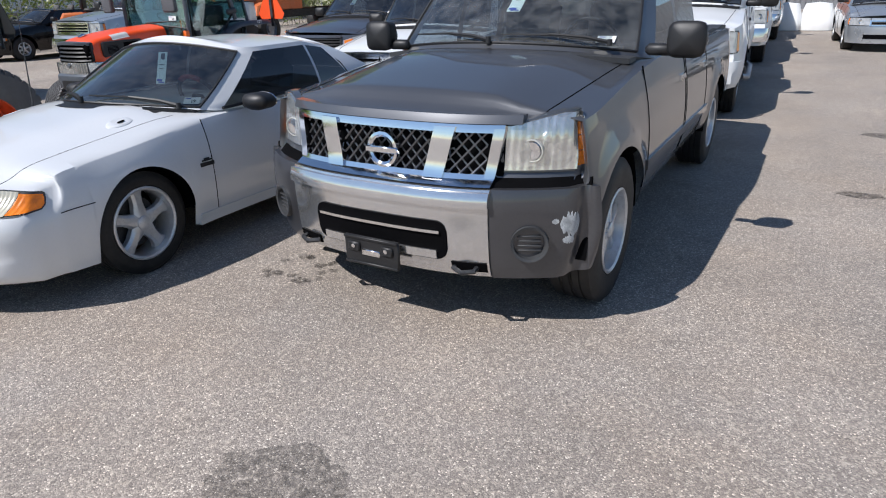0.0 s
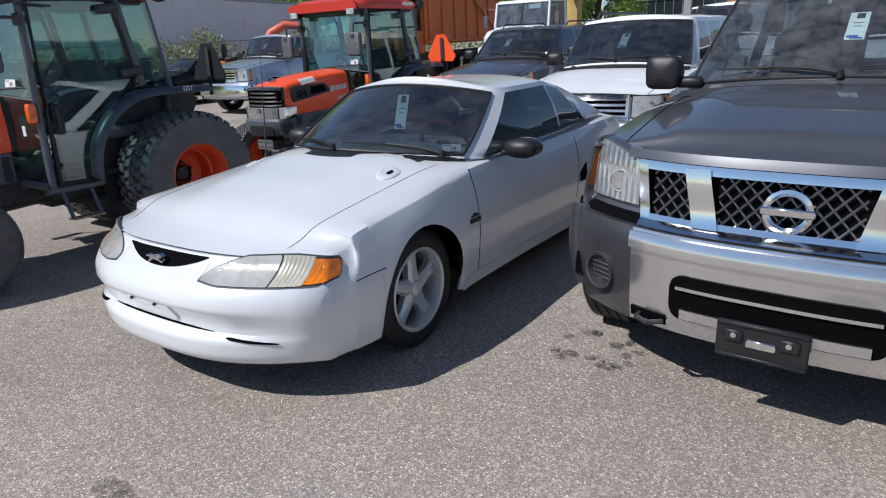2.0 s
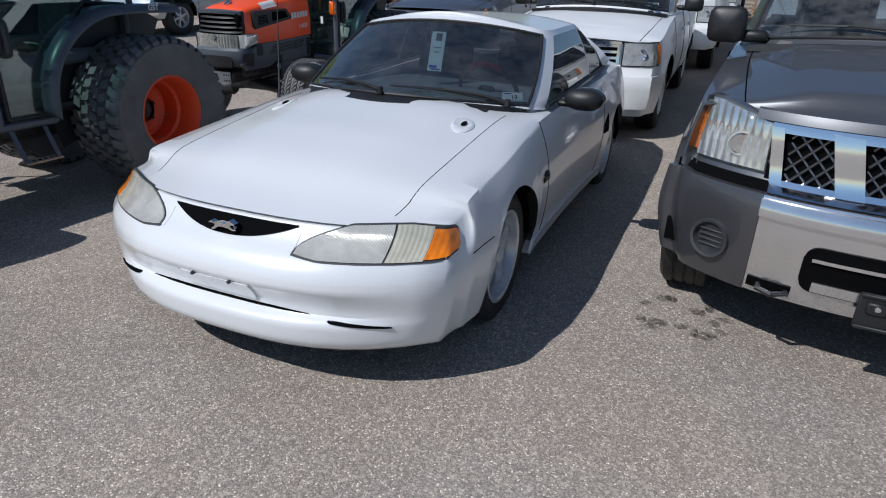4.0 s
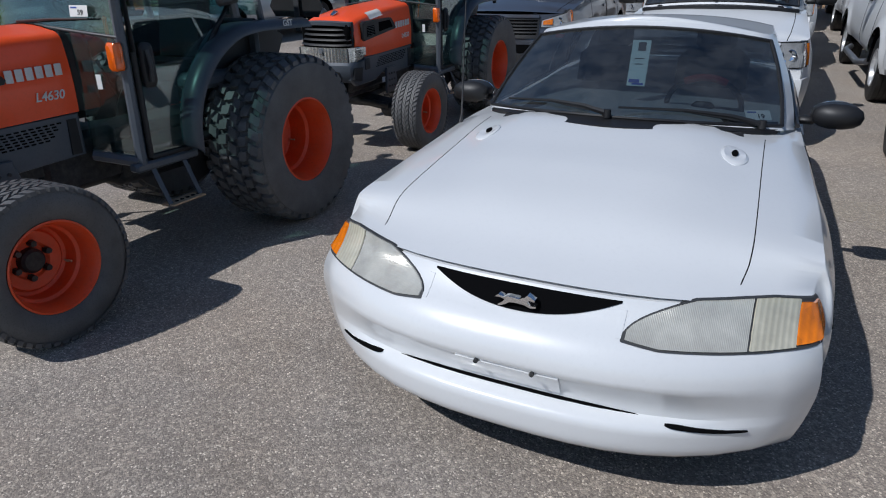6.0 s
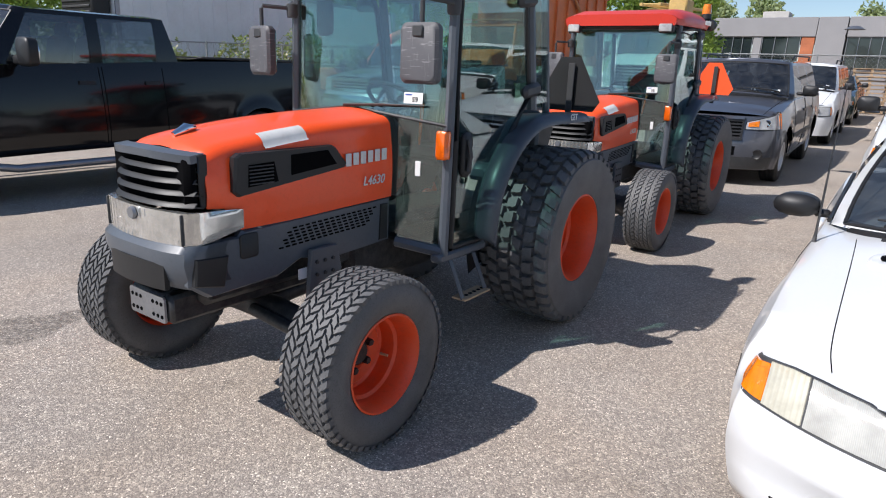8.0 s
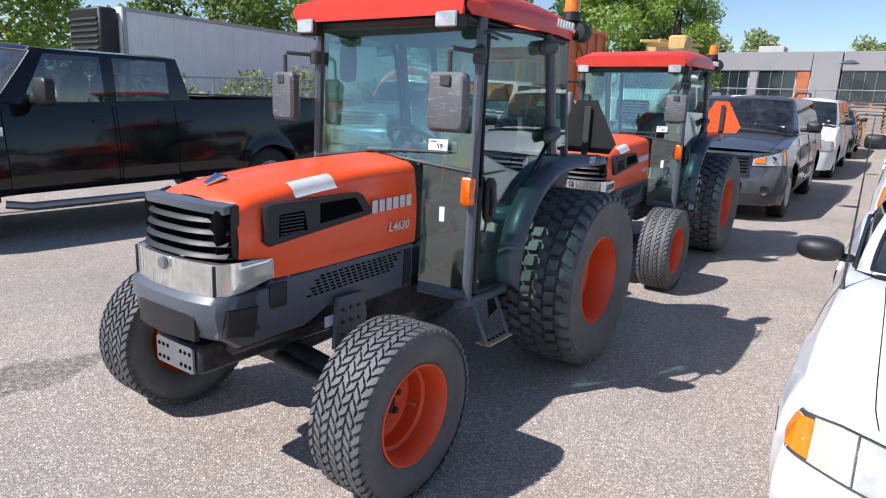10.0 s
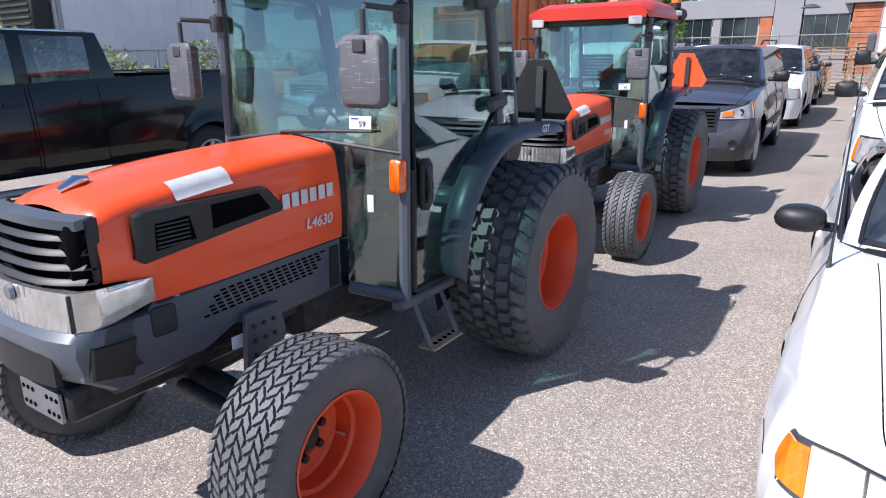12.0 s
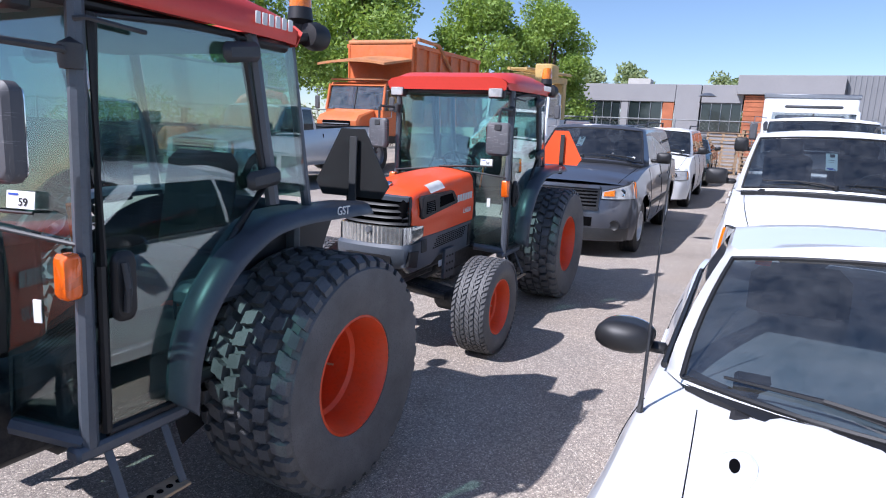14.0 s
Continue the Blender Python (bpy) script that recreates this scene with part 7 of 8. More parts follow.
def heavy_cab(root, paint, w, z0, z1, y0, y1, zglass):
    """A flat-nosed lorry cab with glass, pillars and mirrors."""
    part("cab_body", Shape().prism([(y0 + 0.02, z0), (y0, zglass - 0.05), (y1, zglass - 0.05), (y1, z0)], "x", -w, w, 0.04), paint, root)
    part("cab_roof", Shape().prism([(y0 + 0.16, z1 - 0.10), (y0 + 0.28, z1), (y1 - 0.05, z1), (y1, z1 - 0.08)], "x", -w * 0.95, w * 0.95, 0.05), paint, root)
    for sg in (-1, 1):
        part("pillar", Shape().tube([(sg * (w - 0.05), y0 + 0.02, zglass - 0.06), (sg * (w * 0.93), y0 + 0.20, z1 - 0.06)], 0.045, 8), paint, root)
        part("pillar", Shape().tube([(sg * (w - 0.04), y1 - 0.08, zglass - 0.06), (sg * (w * 0.93), y1 - 0.10, z1 - 0.06)], 0.06, 8), paint, root)
        part("side_window", Shape().prism([(y0 + 0.06, zglass - 0.05), (y0 + 0.22, z1 - 0.10), (y1 - 0.12, z1 - 0.10), (y1 - 0.12, zglass - 0.05)], "x", sg * (w * 0.95), sg * (w * 0.95 + 0.006)), "glass_dark", root, smooth=0)
        arm = part("mirror_arm", Shape().tube([(sg * w, y0 + 0.12, z1 - 0.25), (sg * (w + 0.28), y0 - 0.02, z1 - 0.22), (sg * (w + 0.28), y0 - 0.02, zglass - 0.25), (sg * w, y0 + 0.08, zglass - 0.30)], 0.014, 6), "steel", root)
        part("mirror_housing", Shape().box((sg * (w + 0.28), y0 - 0.02, (z1 + zglass) / 2 - 0.25), (0.18, 0.07, 0.42), 0.03), "worn_plastic", arm)
    part("windscreen", Shape().slab([[(q * (w - 0.07), y0 + 0.01 + 0.03 * q * q, zglass - 0.03), (q * (w * 0.92), y0 + 0.21 + 0.02 * q * q, z1 - 0.09)] for q in np.linspace(-1, 1, 7)], (0, 0.006, 0)), "glass_car", root)
    part("screen_divider", Shape().tube([(0, y0, zglass - 0.03), (0, y0 + 0.20, z1 - 0.08)], 0.018, 6), "black", root)
    part("cab_inside", Shape().box((0, y0 + 0.45, zglass - 0.02), (2 * w - 0.2, 0.4, 0.2), 0.05).box((0, y1 - 0.15, zglass + 0.2), (2 * w - 0.4, 0.12, 0.7), 0.05), "interior", root)


def dump_truck():
    root = thing("dump_truck", "faded orange tipper truck with rusty body and raised tarp hood", "truck", pose(-16.3, 18.2, rise(18.2), 1.9, 0, 2))
    p = "truck_orange"
    heavy_cab(root, p, 1.10, 1.10, 2.75, 0.0, 1.7, 1.95)
    part("nose", Shape().prism([(-0.95, 0.95), (-1.0, 1.55), (-0.85, 1.72), (0.05, 1.92), (0.05, 0.95)], "x", -0.75, 0.75, 0.05), p, root)
    part("grille", Shape().box((0, -1.0, 1.25), (1.0, 0.05, 0.62), 0.03), "cavity_shade", root)
    for k in range(5):
        part("grille_bar", Shape().box((0, -1.035, 1.02 + 0.11 * k), (0.95, 0.03, 0.03), 0.006), "steel", root)
    part("bumper", Shape().box((0, -1.08, 0.72), (2.35, 0.14, 0.28), 0.03), "iron", root)
    for sg in (-1, 1):
        part("headlight", Shape().lathe([(0.0, -0.03), (0.08, -0.02), (0.10, 0.03)], (sg * 0.72, -1.02, 1.25), "y", 18), "lens", root)
        part("front_fender", Shape().prism([(-0.95, 0.95), (-0.85, 1.25), (-0.5, 1.38), (0.15, 1.32), (0.3, 0.95)], "x", sg * 0.72, sg * 1.14, 0.04), p, root)
        wheel_block(root, sg * 1.0, -0.30, 0.52, 0.30, sg)
        wheel_block(root, sg * 0.95, 5.6, 0.52, 0.55, sg)
        wheel_block(root, sg * 0.95, 6.9, 0.52, 0.55, sg)
        part("side_rib", Shape().box((sg * 1.26, 4.6, 1.50), (0.08, 6.0, 0.10), 0.015), p, root)
        part("side_rib", Shape().box((sg * 1.26, 4.6, 4.02), (0.10, 6.0, 0.14), 0.015), p, root)
        for k in range(7):
            part("side_post", Shape().box((sg * 1.27, 1.8 + 0.93 * k, 2.74), (0.09, 0.12, 2.5), 0.015), p, root)
        part("tarp_arm", Shape().tube([(sg * 1.33, 6.8, 1.9), (sg * 1.33, 3.4, 4.2), (sg * 1.25, 1.9, 4.25)], 0.06, 8), "rust_orange", root)
    part("chassis", Shape().box((0, 3.8, 0.95), (0.9, 8.4, 0.28), 0.03), "iron", root)
    part("tipper_side", Shape().box((-1.2, 4.6, 2.75), (0.07, 6.1, 2.6), 0.02), p, root)
    part("tipper_side", Shape().box((1.2, 4.6, 2.75), (0.07, 6.1, 2.6), 0.02), p, root)
    part("tipper_front", Shape().box((0, 1.62, 2.75), (2.4, 0.07, 2.6), 0.02), p, root)
    part("tipper_floor", Shape().box((0, 4.6, 1.45), (2.4, 6.1, 0.10), 0.02), p, root)
    part("tipper_tail", Shape().box((0, 7.62, 2.6), (2.4, 0.07, 2.3), 0.02), p, root)
    rows = [[(x, y, 3.32 + 0.30 * t + 0.10 * (1 - (x / 1.2) ** 2)) for x in np.linspace(-1.22, 1.22, 9)] for y, t in zip(np.linspace(-0.25, 1.75, 6), np.linspace(0, 1, 6))]
    part("cab_shield", Shape().slab(rows, (0, 0, -0.07)), "rust_orange", root, "rusty orange cab protector", smooth=60)
    part("tarp_roller", Shape().tube([(-1.28, 1.75, 4.14), (1.28, 1.75, 4.14)], 0.09, 12), "rust_orange", root)
    part("roof_grating", Shape().box((0, 0.35, 2.84), (1.9, 0.5, 0.05), 0.01), "rust_orange", root)


def utility_truck():
    root = thing("utility_truck", "white utility truck with yellow ladder boom", "truck", pose(-11.7, 20.6, rise(20.6), 1.9, 0, 2))
    heavy_cab(root, "white_old", 1.05, 1.0, 2.7, 0.0, 1.6, 1.9)
    part("nose", Shape().prism([(-1.3, 0.85), (-1.35, 1.55), (-1.1, 1.72), (0.05, 1.88), (0.05, 0.85)], "x", -0.78, 0.78, 0.06), "white_old", root)
    part("grille", Shape().box((0, -1.35, 1.22), (1.0, 0.05, 0.62), 0.03), "cavity_shade", root)
    for k in range(6):
        part("grille_bar", Shape().box((0, -1.385, 0.99 + 0.09 * k), (0.96, 0.03, 0.035), 0.006), "chrome", root)
    part("bumper", Shape().box((0, -1.42, 0.66), (2.2, 0.14, 0.26), 0.03), "chrome", root)
    for sg in (-1, 1):
        part("front_fender", Shape().prism([(-1.2, 0.85), (-1.1, 1.2), (-0.6, 1.36), (0.1, 1.30), (0.25, 0.85)], "x", sg * 0.74, sg * 1.12, 0.04), "white_old", root)
        part("headlight", Shape().box((sg * 0.92, -1.16, 1.08), (0.22, 0.06, 0.16), 0.02), "lens", root)
        wheel_block(root, sg * 0.97, -0.55, 0.50, 0.28, sg)
        wheel_block(root, sg * 0.92, 4.6, 0.50, 0.50, sg)
        part("body_locker", Shape().box((sg * 0.95, 3.9, 1.35), (0.4, 4.2, 0.95), 0.03), "white_old", root)
        rail = Shape().tube([(sg * 0.28, -0.2, 3.35), (sg * 0.28, 5.8, 3.55)], 0.05, 8)
        part("boom_rail", rail, "boom_yellow", root)
    part("chassis", Shape().box((0, 3.0, 0.85), (0.8, 7.4, 0.25), 0.03), "iron", root)
    for k in range(14):
        part("boom_rung", Shape().tube([(-0.28, -0.1 + 0.43 * k, 3.355 + 0.0143 * k), (0.28, -0.1 + 0.43 * k, 3.355 + 0.0143 * k)], 0.028, 6), "boom_yellow", root)
    part("boom_arm", Shape().box((0, 2.9, 3.22), (0.36, 5.8, 0.24), 0.03, Matrix.Rotation(radians(1.9), 4, "X")), "boom_yellow", root)
    part("boom_mast", Shape().box((0, 5.2, 2.4), (0.5, 0.5, 1.6), 0.05), "boom_yellow", root)
    part("boom_rest", Shape().box((0, 1.9, 2.6), (0.12, 0.12, 1.1), 0.02), "iron", root)
    part("basket", Shape().box((0.75, 0.6, 3.3), (0.55, 0.9, 0.45), 0.05), "boom_yellow", root)


def mini_excavator():
    """A small digger: tracks, turning house, cranked boom, stick and bucket."""
    root = thing("mini_excavator", "small orange excavator with raised cranked boom", "excavator", pose(-18.9, 14.1, rise(14.1), 0, 0, -52))
    for sg in (-1, 1):
        belt = [(u, w) for u, w in rrect(-0.95, 0.95, 0.0, 0.46, 0.22, 6)]
        t = part("track", Shape().prism(belt, "y", sg * 0.42, sg * 0.72, 0.02).turned(Matrix.Rotation(radians(90), 4, "Z")), "tyre", root, "black rubber track")
        part("track_frame", Shape().box((sg * 0.57, 0, 0.23), (0.20, 1.3, 0.16), 0.03), "iron", t)
    part("turntable", Shape().lathe([(0.0, 0.60), (0.42, 0.60), (0.45, 0.46), (0.40, 0.40)], (0, 0, 0), "z", 28), "iron", root)
    part("house", Shape().prism([(-0.80, 0.60), (-0.86, 0.95), (-0.70, 1.22), (-0.15, 1.25), (0.10, 0.95), (0.62, 0.85), (0.62, 0.60)], "x", -0.66, 0.66, 0.06), "truck_orange", root)
    part("seat", Shape().box((-0.1, -0.05, 1.30), (0.45, 0.40, 0.12), 0.04).box((-0.1, -0.28, 1.55), (0.44, 0.10, 0.45), 0.04), "black", root)
    part("swing_post", Shape().box((0.12, 0.72, 0.78), (0.22, 0.24, 0.42), 0.04), "iron", root)
    boom = [(0.12, 0.74, 0.90), (0.12, 0.95, 1.45), (0.12, 1.35, 2.05), (0.12, 1.80, 2.30), (0.12, 2.40, 2.22)]
    part("boom", Shape().tube(boom, [0.13, 0.15, 0.16, 0.13, 0.10], 10), "boom_red", root, "red-orange cranked boom")
    part("boom_cylinder", Shape().tube([(0.12, 0.92, 0.85), (0.12, 1.50, 1.75)], [0.06, 0.04], 10), "steel", root)
    part("stick", Shape().tube([(0.12, 2.40, 2.25), (0.12, 2.62, 1.75), (0.12, 2.72, 1.15)], [0.11, 0.10, 0.07], 10), "boom_red", root)
    part("stick_cylinder", Shape().tube([(0.12, 1.75, 2.48), (0.12, 2.48, 2.42)], 0.045, 10), "steel", root)
    part("bucket", Shape().prism([(2.60, 1.18), (2.86, 1.10), (2.90, 0.78), (2.66, 0.62), (2.46, 0.78)], "x", -0.10, 0.34, 0.02), "iron", root)


def box_truck():
    root = thing("box_truck", "white medium truck with tall cargo box", "truck", pose(-3.5, 19.0, rise(19.0), 1.9, 0, 0))
    s = "white_old"
    heavy_cab(root, s, 1.02, 0.75, 2.30, 0.35, 1.9, 1.62)
    part("nose", Shape().prism([(-0.75, 0.62), (-0.8, 1.20), (-0.55, 1.36), (0.4, 1.58), (0.4, 0.62)], "x", -0.95, 0.95, 0.07), s, root)
    part("grille", Shape().box((0, -0.79, 1.0), (1.2, 0.04, 0.26), 0.02), "plastic", root)
    for sg in (-1, 1):
        part("headlight", Shape().box((sg * 0.78, -0.76, 1.0), (0.3, 0.06, 0.24), 0.02), "lens", root)
        wheel_block(root, sg * 0.92, 0.15, 0.40, 0.26, sg)
        wheel_block(root, sg * 0.90, 4.2, 0.40, 0.45, sg)
    part("cargo_box", Shape().box((0, 4.3, 1.80), (2.25, 4.3, 1.85), 0.03), s, root)
    part("box_edge", Shape().box((0, 2.16, 2.68), (2.3, 0.08, 0.12), 0.02), "steel", root)
    part("roof_light_bar", Shape().box((0, 0.95, 2.36), (1.3, 0.22, 0.07), 0.03), "plastic", root)
    hang_tag(root.matrix_basis @ facing((0.1, 0.50, 1.95), (0, -0.95, 0.3)))


M["boom_red"] = surface("red_orange_boom_paint", (0.62, 0.10, 0.05), 0.5, var=0.12, big=2, fine=20, bumps=0.05, dust=0.1)
M["boom_yellow"] = surface("faded_yellow_boom_paint", (0.55, 0.36, 0.12), 0.6, var=0.2, big=2, fine=20, bumps=0.1, dust=0.15)
dump_truck()
utility_truck()
mini_excavator()
box_truck()


def black_saloon():
    s = dict(L=4.6, w=0.90, hood=0.86, belt=0.97, roof=1.42, hood_end=1.35, axles=(0.80, 3.55), r=0.325, paint="black_paint", doors=((1.55, 2.50), (2.55, 3.35)),
             cabin=dict(y=(1.25, 2.05, 3.35, 3.95), windows=((1.85, 2.45), (2.52, 3.2)), wt=0.62, rows=2), zb=0.20, sill=0.24, bow=0.28, reach=0.5, screen="glass_dark", sideglass="glass_side", tag=False, mirror=(0.18, 0.13))
    root, b = vehicle("saloon_car", "glossy black saloon car parked before hedge", "car", -20.2, 11.2, s)
    lamps(root, b, 0.40, 0.95, 0.58, 0.70, "lens", 0.08)
    face_bars(root, b, -0.34, 0.34, 0.54, 0.68, 3, "chrome", "plastic", 0.012)


def silver_hatch():
    s = dict(L=4.35, w=0.87, hood=0.90, belt=1.0, roof=1.46, hood_end=1.05, axles=(0.85, 3.45), r=0.31, paint="silver_paint", doors=((1.40, 2.40), (2.45, 3.20)),
             cabin=dict(y=(0.98, 1.85, 3.7, 4.15), windows=((1.65, 2.35), (2.42, 3.15)), wt=0.62, rows=2), zb=0.20, sill=0.24, bow=0.28, reach=0.5, screen="glass_dark", sideglass="glass_side", mirror=(0.18, 0.13))
    root, b = vehicle("hatchback_car", "pale silver hatchback parked facing the lane", "car", 2.6, 18.2, s)
    lamps(root, b, 0.40, 0.95, 0.60, 0.76, "lens", 0.10)
    face_bars(root, b, -0.40, 0.40, 0.60, 0.70, 2, "chrome", "plastic", 0.012)
    part("lower_intake", b.patch(-0.5, 0.5, 0.30, 0.40, 12, 2, 0.006, 0.02), "cavity_shade", root)


black_saloon()
silver_hatch()
pickup_like("pickup_truck", "white pickup parked behind another in the row", -0.9, 14.9, "white_old", L=5.6, chrome=True, step=False)
pickup_like("pickup_truck", "white pickup at the end of the row", -0.6, 21.0, "silver_paint", L=5.5, chrome=True, step=False)
pickup_like("pickup_truck", "white heavy pickup parked behind white wagon", -3.72, 11.75, "white_old", up=0.06, L=5.9, chrome=False, step=False)


# ---------------------------------------------------------------- trailer, fence, hedge
def trailer():
    root = thing("semi_trailer", "long white refrigerated semi trailer behind hedge", "trailer", pose(-27.0, 10.9, 0.3))
    part("box", Shape().box((0, 6.9, 2.55), (2.55, 13.8, 2.8), 0.03), "trailer", root)
    for k in range(4):
        part("corner_post", Shape().box((1.29 if k % 2 else -1.29, 0.06 if k < 2 else 13.74, 2.55), (0.07, 0.14, 2.82), 0.01), "steel", root)
    part("top_rail", Shape().box((1.29, 6.9, 3.90), (0.06, 13.8, 0.12), 0.01), "steel", root)
    part("bottom_rail", Shape().box((1.29, 6.9, 1.20), (0.06, 13.8, 0.14), 0.01), "steel", root)
    for k in range(22):
        part("rivet_seam", Shape().box((1.283, 0.6 + 0.6 * k, 2.55), (0.016, 0.025, 2.6), 0.003), "trailer", root)
    part("cooling_unit", Shape().box((0.1, -0.35, 2.9), (2.0, 0.6, 2.0), 0.06), "black", root)
    for k in range(9):
        part("unit_fin", Shape().box((0.1, -0.67, 2.1 + 0.18 * k), (1.8, 0.04, 0.07), 0.01), "plastic", root)
    for sg in (-1, 1):
        for yy in (11.2, 12.5):
            wheel_block(root, sg * 1.0, yy, 0.5, 0.5, sg)
        part("landing_leg", Shape().box((sg * 0.9, 2.6, 0.62), (0.14, 0.14, 1.24), 0.02), "iron", root)


trailer()


def chain_fence(name, x0, y0, x1, y1, h, step, label):
    root = thing(name, label, "fence")
    d = Vector((x1 - x0, y1 - y0, 0))
    n = int(d.length / 3.0)
    u = d.normalized()
    for k in range(n + 1):
        p = Vector((x0, y0, 0)) + u * (3.0 * k)
        p.z = rise(p.y)
        part("post", Shape().tube([p, p + Vector((0, 0, h + 0.05))], 0.03, 8), "galv", root)
    ts = [k / 12 for k in range(13)]
    part("top_rail", Shape().tube([(x0 + d.x * t, y0 + d.y * t, h + rise(y0 + d.y * t)) for t in ts], 0.022, 6), "galv", root)
    s = Shape()
    L = d.length
    k = -h
    while k < L:
        for q in (1, -1):
            t0, t1 = max(0.0, k), min(L, k + h)
            if t1 > t0:
                za, zb = (t0 - k, t1 - k) if q > 0 else (h - (t0 - k), h - (t1 - k))
                p0, p1 = Vector((x0, y0, za)) + u * t0, Vector((x0, y0, zb)) + u * t1
                p0.z, p1.z = p0.z + rise(p0.y), p1.z + rise(p1.y)
                s.tube([p0, p1], 0.0032, 3, caps=False)
        k += step
    part("wire_mesh", s, "galv", root, smooth=0, kind="stuff")


chain_fence("chain_fence", -22.6, -12.0, -22.6, 27.0, 1.9, 0.14, "galvanised chain link fence before hedge")
chain_fence("chain_fence", -22.6, 27.0, 14.0, 27.0, 2.0, 0.16, "galvanised chain link fence at the yard's far side")


def leaves(s, c, size, rnd):
    a = Vector((rnd.uniform(-1, 1), rnd.uniform(-1, 1), rnd.uniform(-0.6, 1))).normalized()
    b = a.cross(Vector((rnd.uniform(-1, 1), rnd.uniform(-1, 1), rnd.uniform(-1, 1))))
    if b.length < 0.05:
        b = Vector((1, 0, 0))
    b = b.normalized() * size * rnd.uniform(0.35, 0.6)
    a = a * size * rnd.uniform(0.7, 1.2)
    n = len(s.v)
    s.v += [tuple(c - a), tuple(c + b), tuple(c + a), tuple(c - b)]
    s.f.append((n, n + 1, n + 2, n + 3))


def hedge():
    rnd = random.Random(11)
    s, f, st = Shape(), Shape(), Shape()
    for k in range(15000):
        y = rnd.uniform(-12, 42)
        top = 1.75 + 0.35 * math.sin(y * 0.9) + 0.3 * math.sin(y * 2.3 + 1)
        z = top * rnd.random() ** 0.6 + rnd.uniform(0, 0.25)
        x = -23.5 + rnd.gauss(0, 0.35)
        leaves(s, Vector((x, y, z + rise(y))), rnd.uniform(0.06, 0.12), rnd)
        if rnd.random() < 0.10 and z > top * 0.6:
            leaves(f, Vector((x + 0.15, y, z + 0.06 + rise(y))), rnd.uniform(0.05, 0.08), rnd)
    for k in range(160):
        y = -12 + 54 * k / 160 + rnd.uniform(-0.1, 0.1)
        st.tube([(-23.5 + rnd.uniform(-0.1, 0.1), y, rise(y)), (-23.5 + rnd.uniform(-0.4, 0.4), y + rnd.uniform(-0.3, 0.3), 1.0 + rise(y)), (-23.5 + rnd.uniform(-0.5, 0.5), y + rnd.uniform(-0.4, 0.4), 1.9 + rise(y))], [0.018, 0.012, 0.004], 4)
    root = thing("hedge", "overgrown flowering hedge with pale blossoms along fence", "hedge")
    part("leaf_mass", s.mesh("leaf_mass", M["hedge"], 0, False), "hedge", root, kind="stuff")
    part("blossoms", f.mesh("blossoms", M["blossom"], 0, False), "blossom", root, kind="stuff")
    part("stems", st, "bark", root, kind="stuff")


hedge()


def tree(x, y, h, spread, mat, label, n=2600, seed=1, leaf=0.28, low=0.25):
    rnd = random.Random(seed)
    root = thing("tree", label, "tree", pose(x, y, rise(y)), "trees beyond the yard")
    tr = Shape()
    lean = Vector((rnd.uniform(-0.3, 0.3), rnd.uniform(-0.3, 0.3), 0))
    tr.tube([(0, 0, 0), (0.05, 0, h * 0.2), lean + Vector((0, 0, h * 0.5)), lean * 1.5 + Vector((0, 0, h * 0.85))], [h * 0.03, h * 0.024, h * 0.014, h * 0.004], 9)
    blobs = []
    for k in range(13):
        a = k * 2.4 + rnd.uniform(-0.4, 0.4)
        t = low + (0.95 - low) * (k + 0.5) / 13
        r = spread * (math.sin(math.pi * min(1, 0.22 + t * 0.74))) * rnd.uniform(0.55, 0.85)
        c = Vector((r * math.cos(a), r * math.sin(a), h * t))
        blobs.append((c, spread * rnd.uniform(0.34, 0.55)))
        base = Vector((0, 0, h * max(0.15, t - 0.25)))
        tr.tube([base, base.lerp(c, 0.5) + Vector((0, 0, 0.1 * h * 0.3)), c], [h * 0.010, h * 0.006, h * 0.002], 5)
    blobs.append((Vector((0, 0, h * 0.86)), spread * 0.45))
    s = Shape()
    for k in range(n):
        c, r = rnd.choice(blobs)
        d = Vector((rnd.gauss(0, 1), rnd.gauss(0, 1), rnd.gauss(0, 1))).normalized()
        q = rnd.random() ** 0.4
        p = c + Vector((d.x, d.y, d.z * 0.8)) * r * q * rnd.uniform(0.8, 1.12)
        if p.z > 0.4:
            leaves(s, p, leaf * rnd.uniform(0.6, 1.2), rnd)
    part("trunk", tr, "bark", root)
    part("crown", s.mesh("crown", M[mat], 0, False), mat, root, kind="stuff")


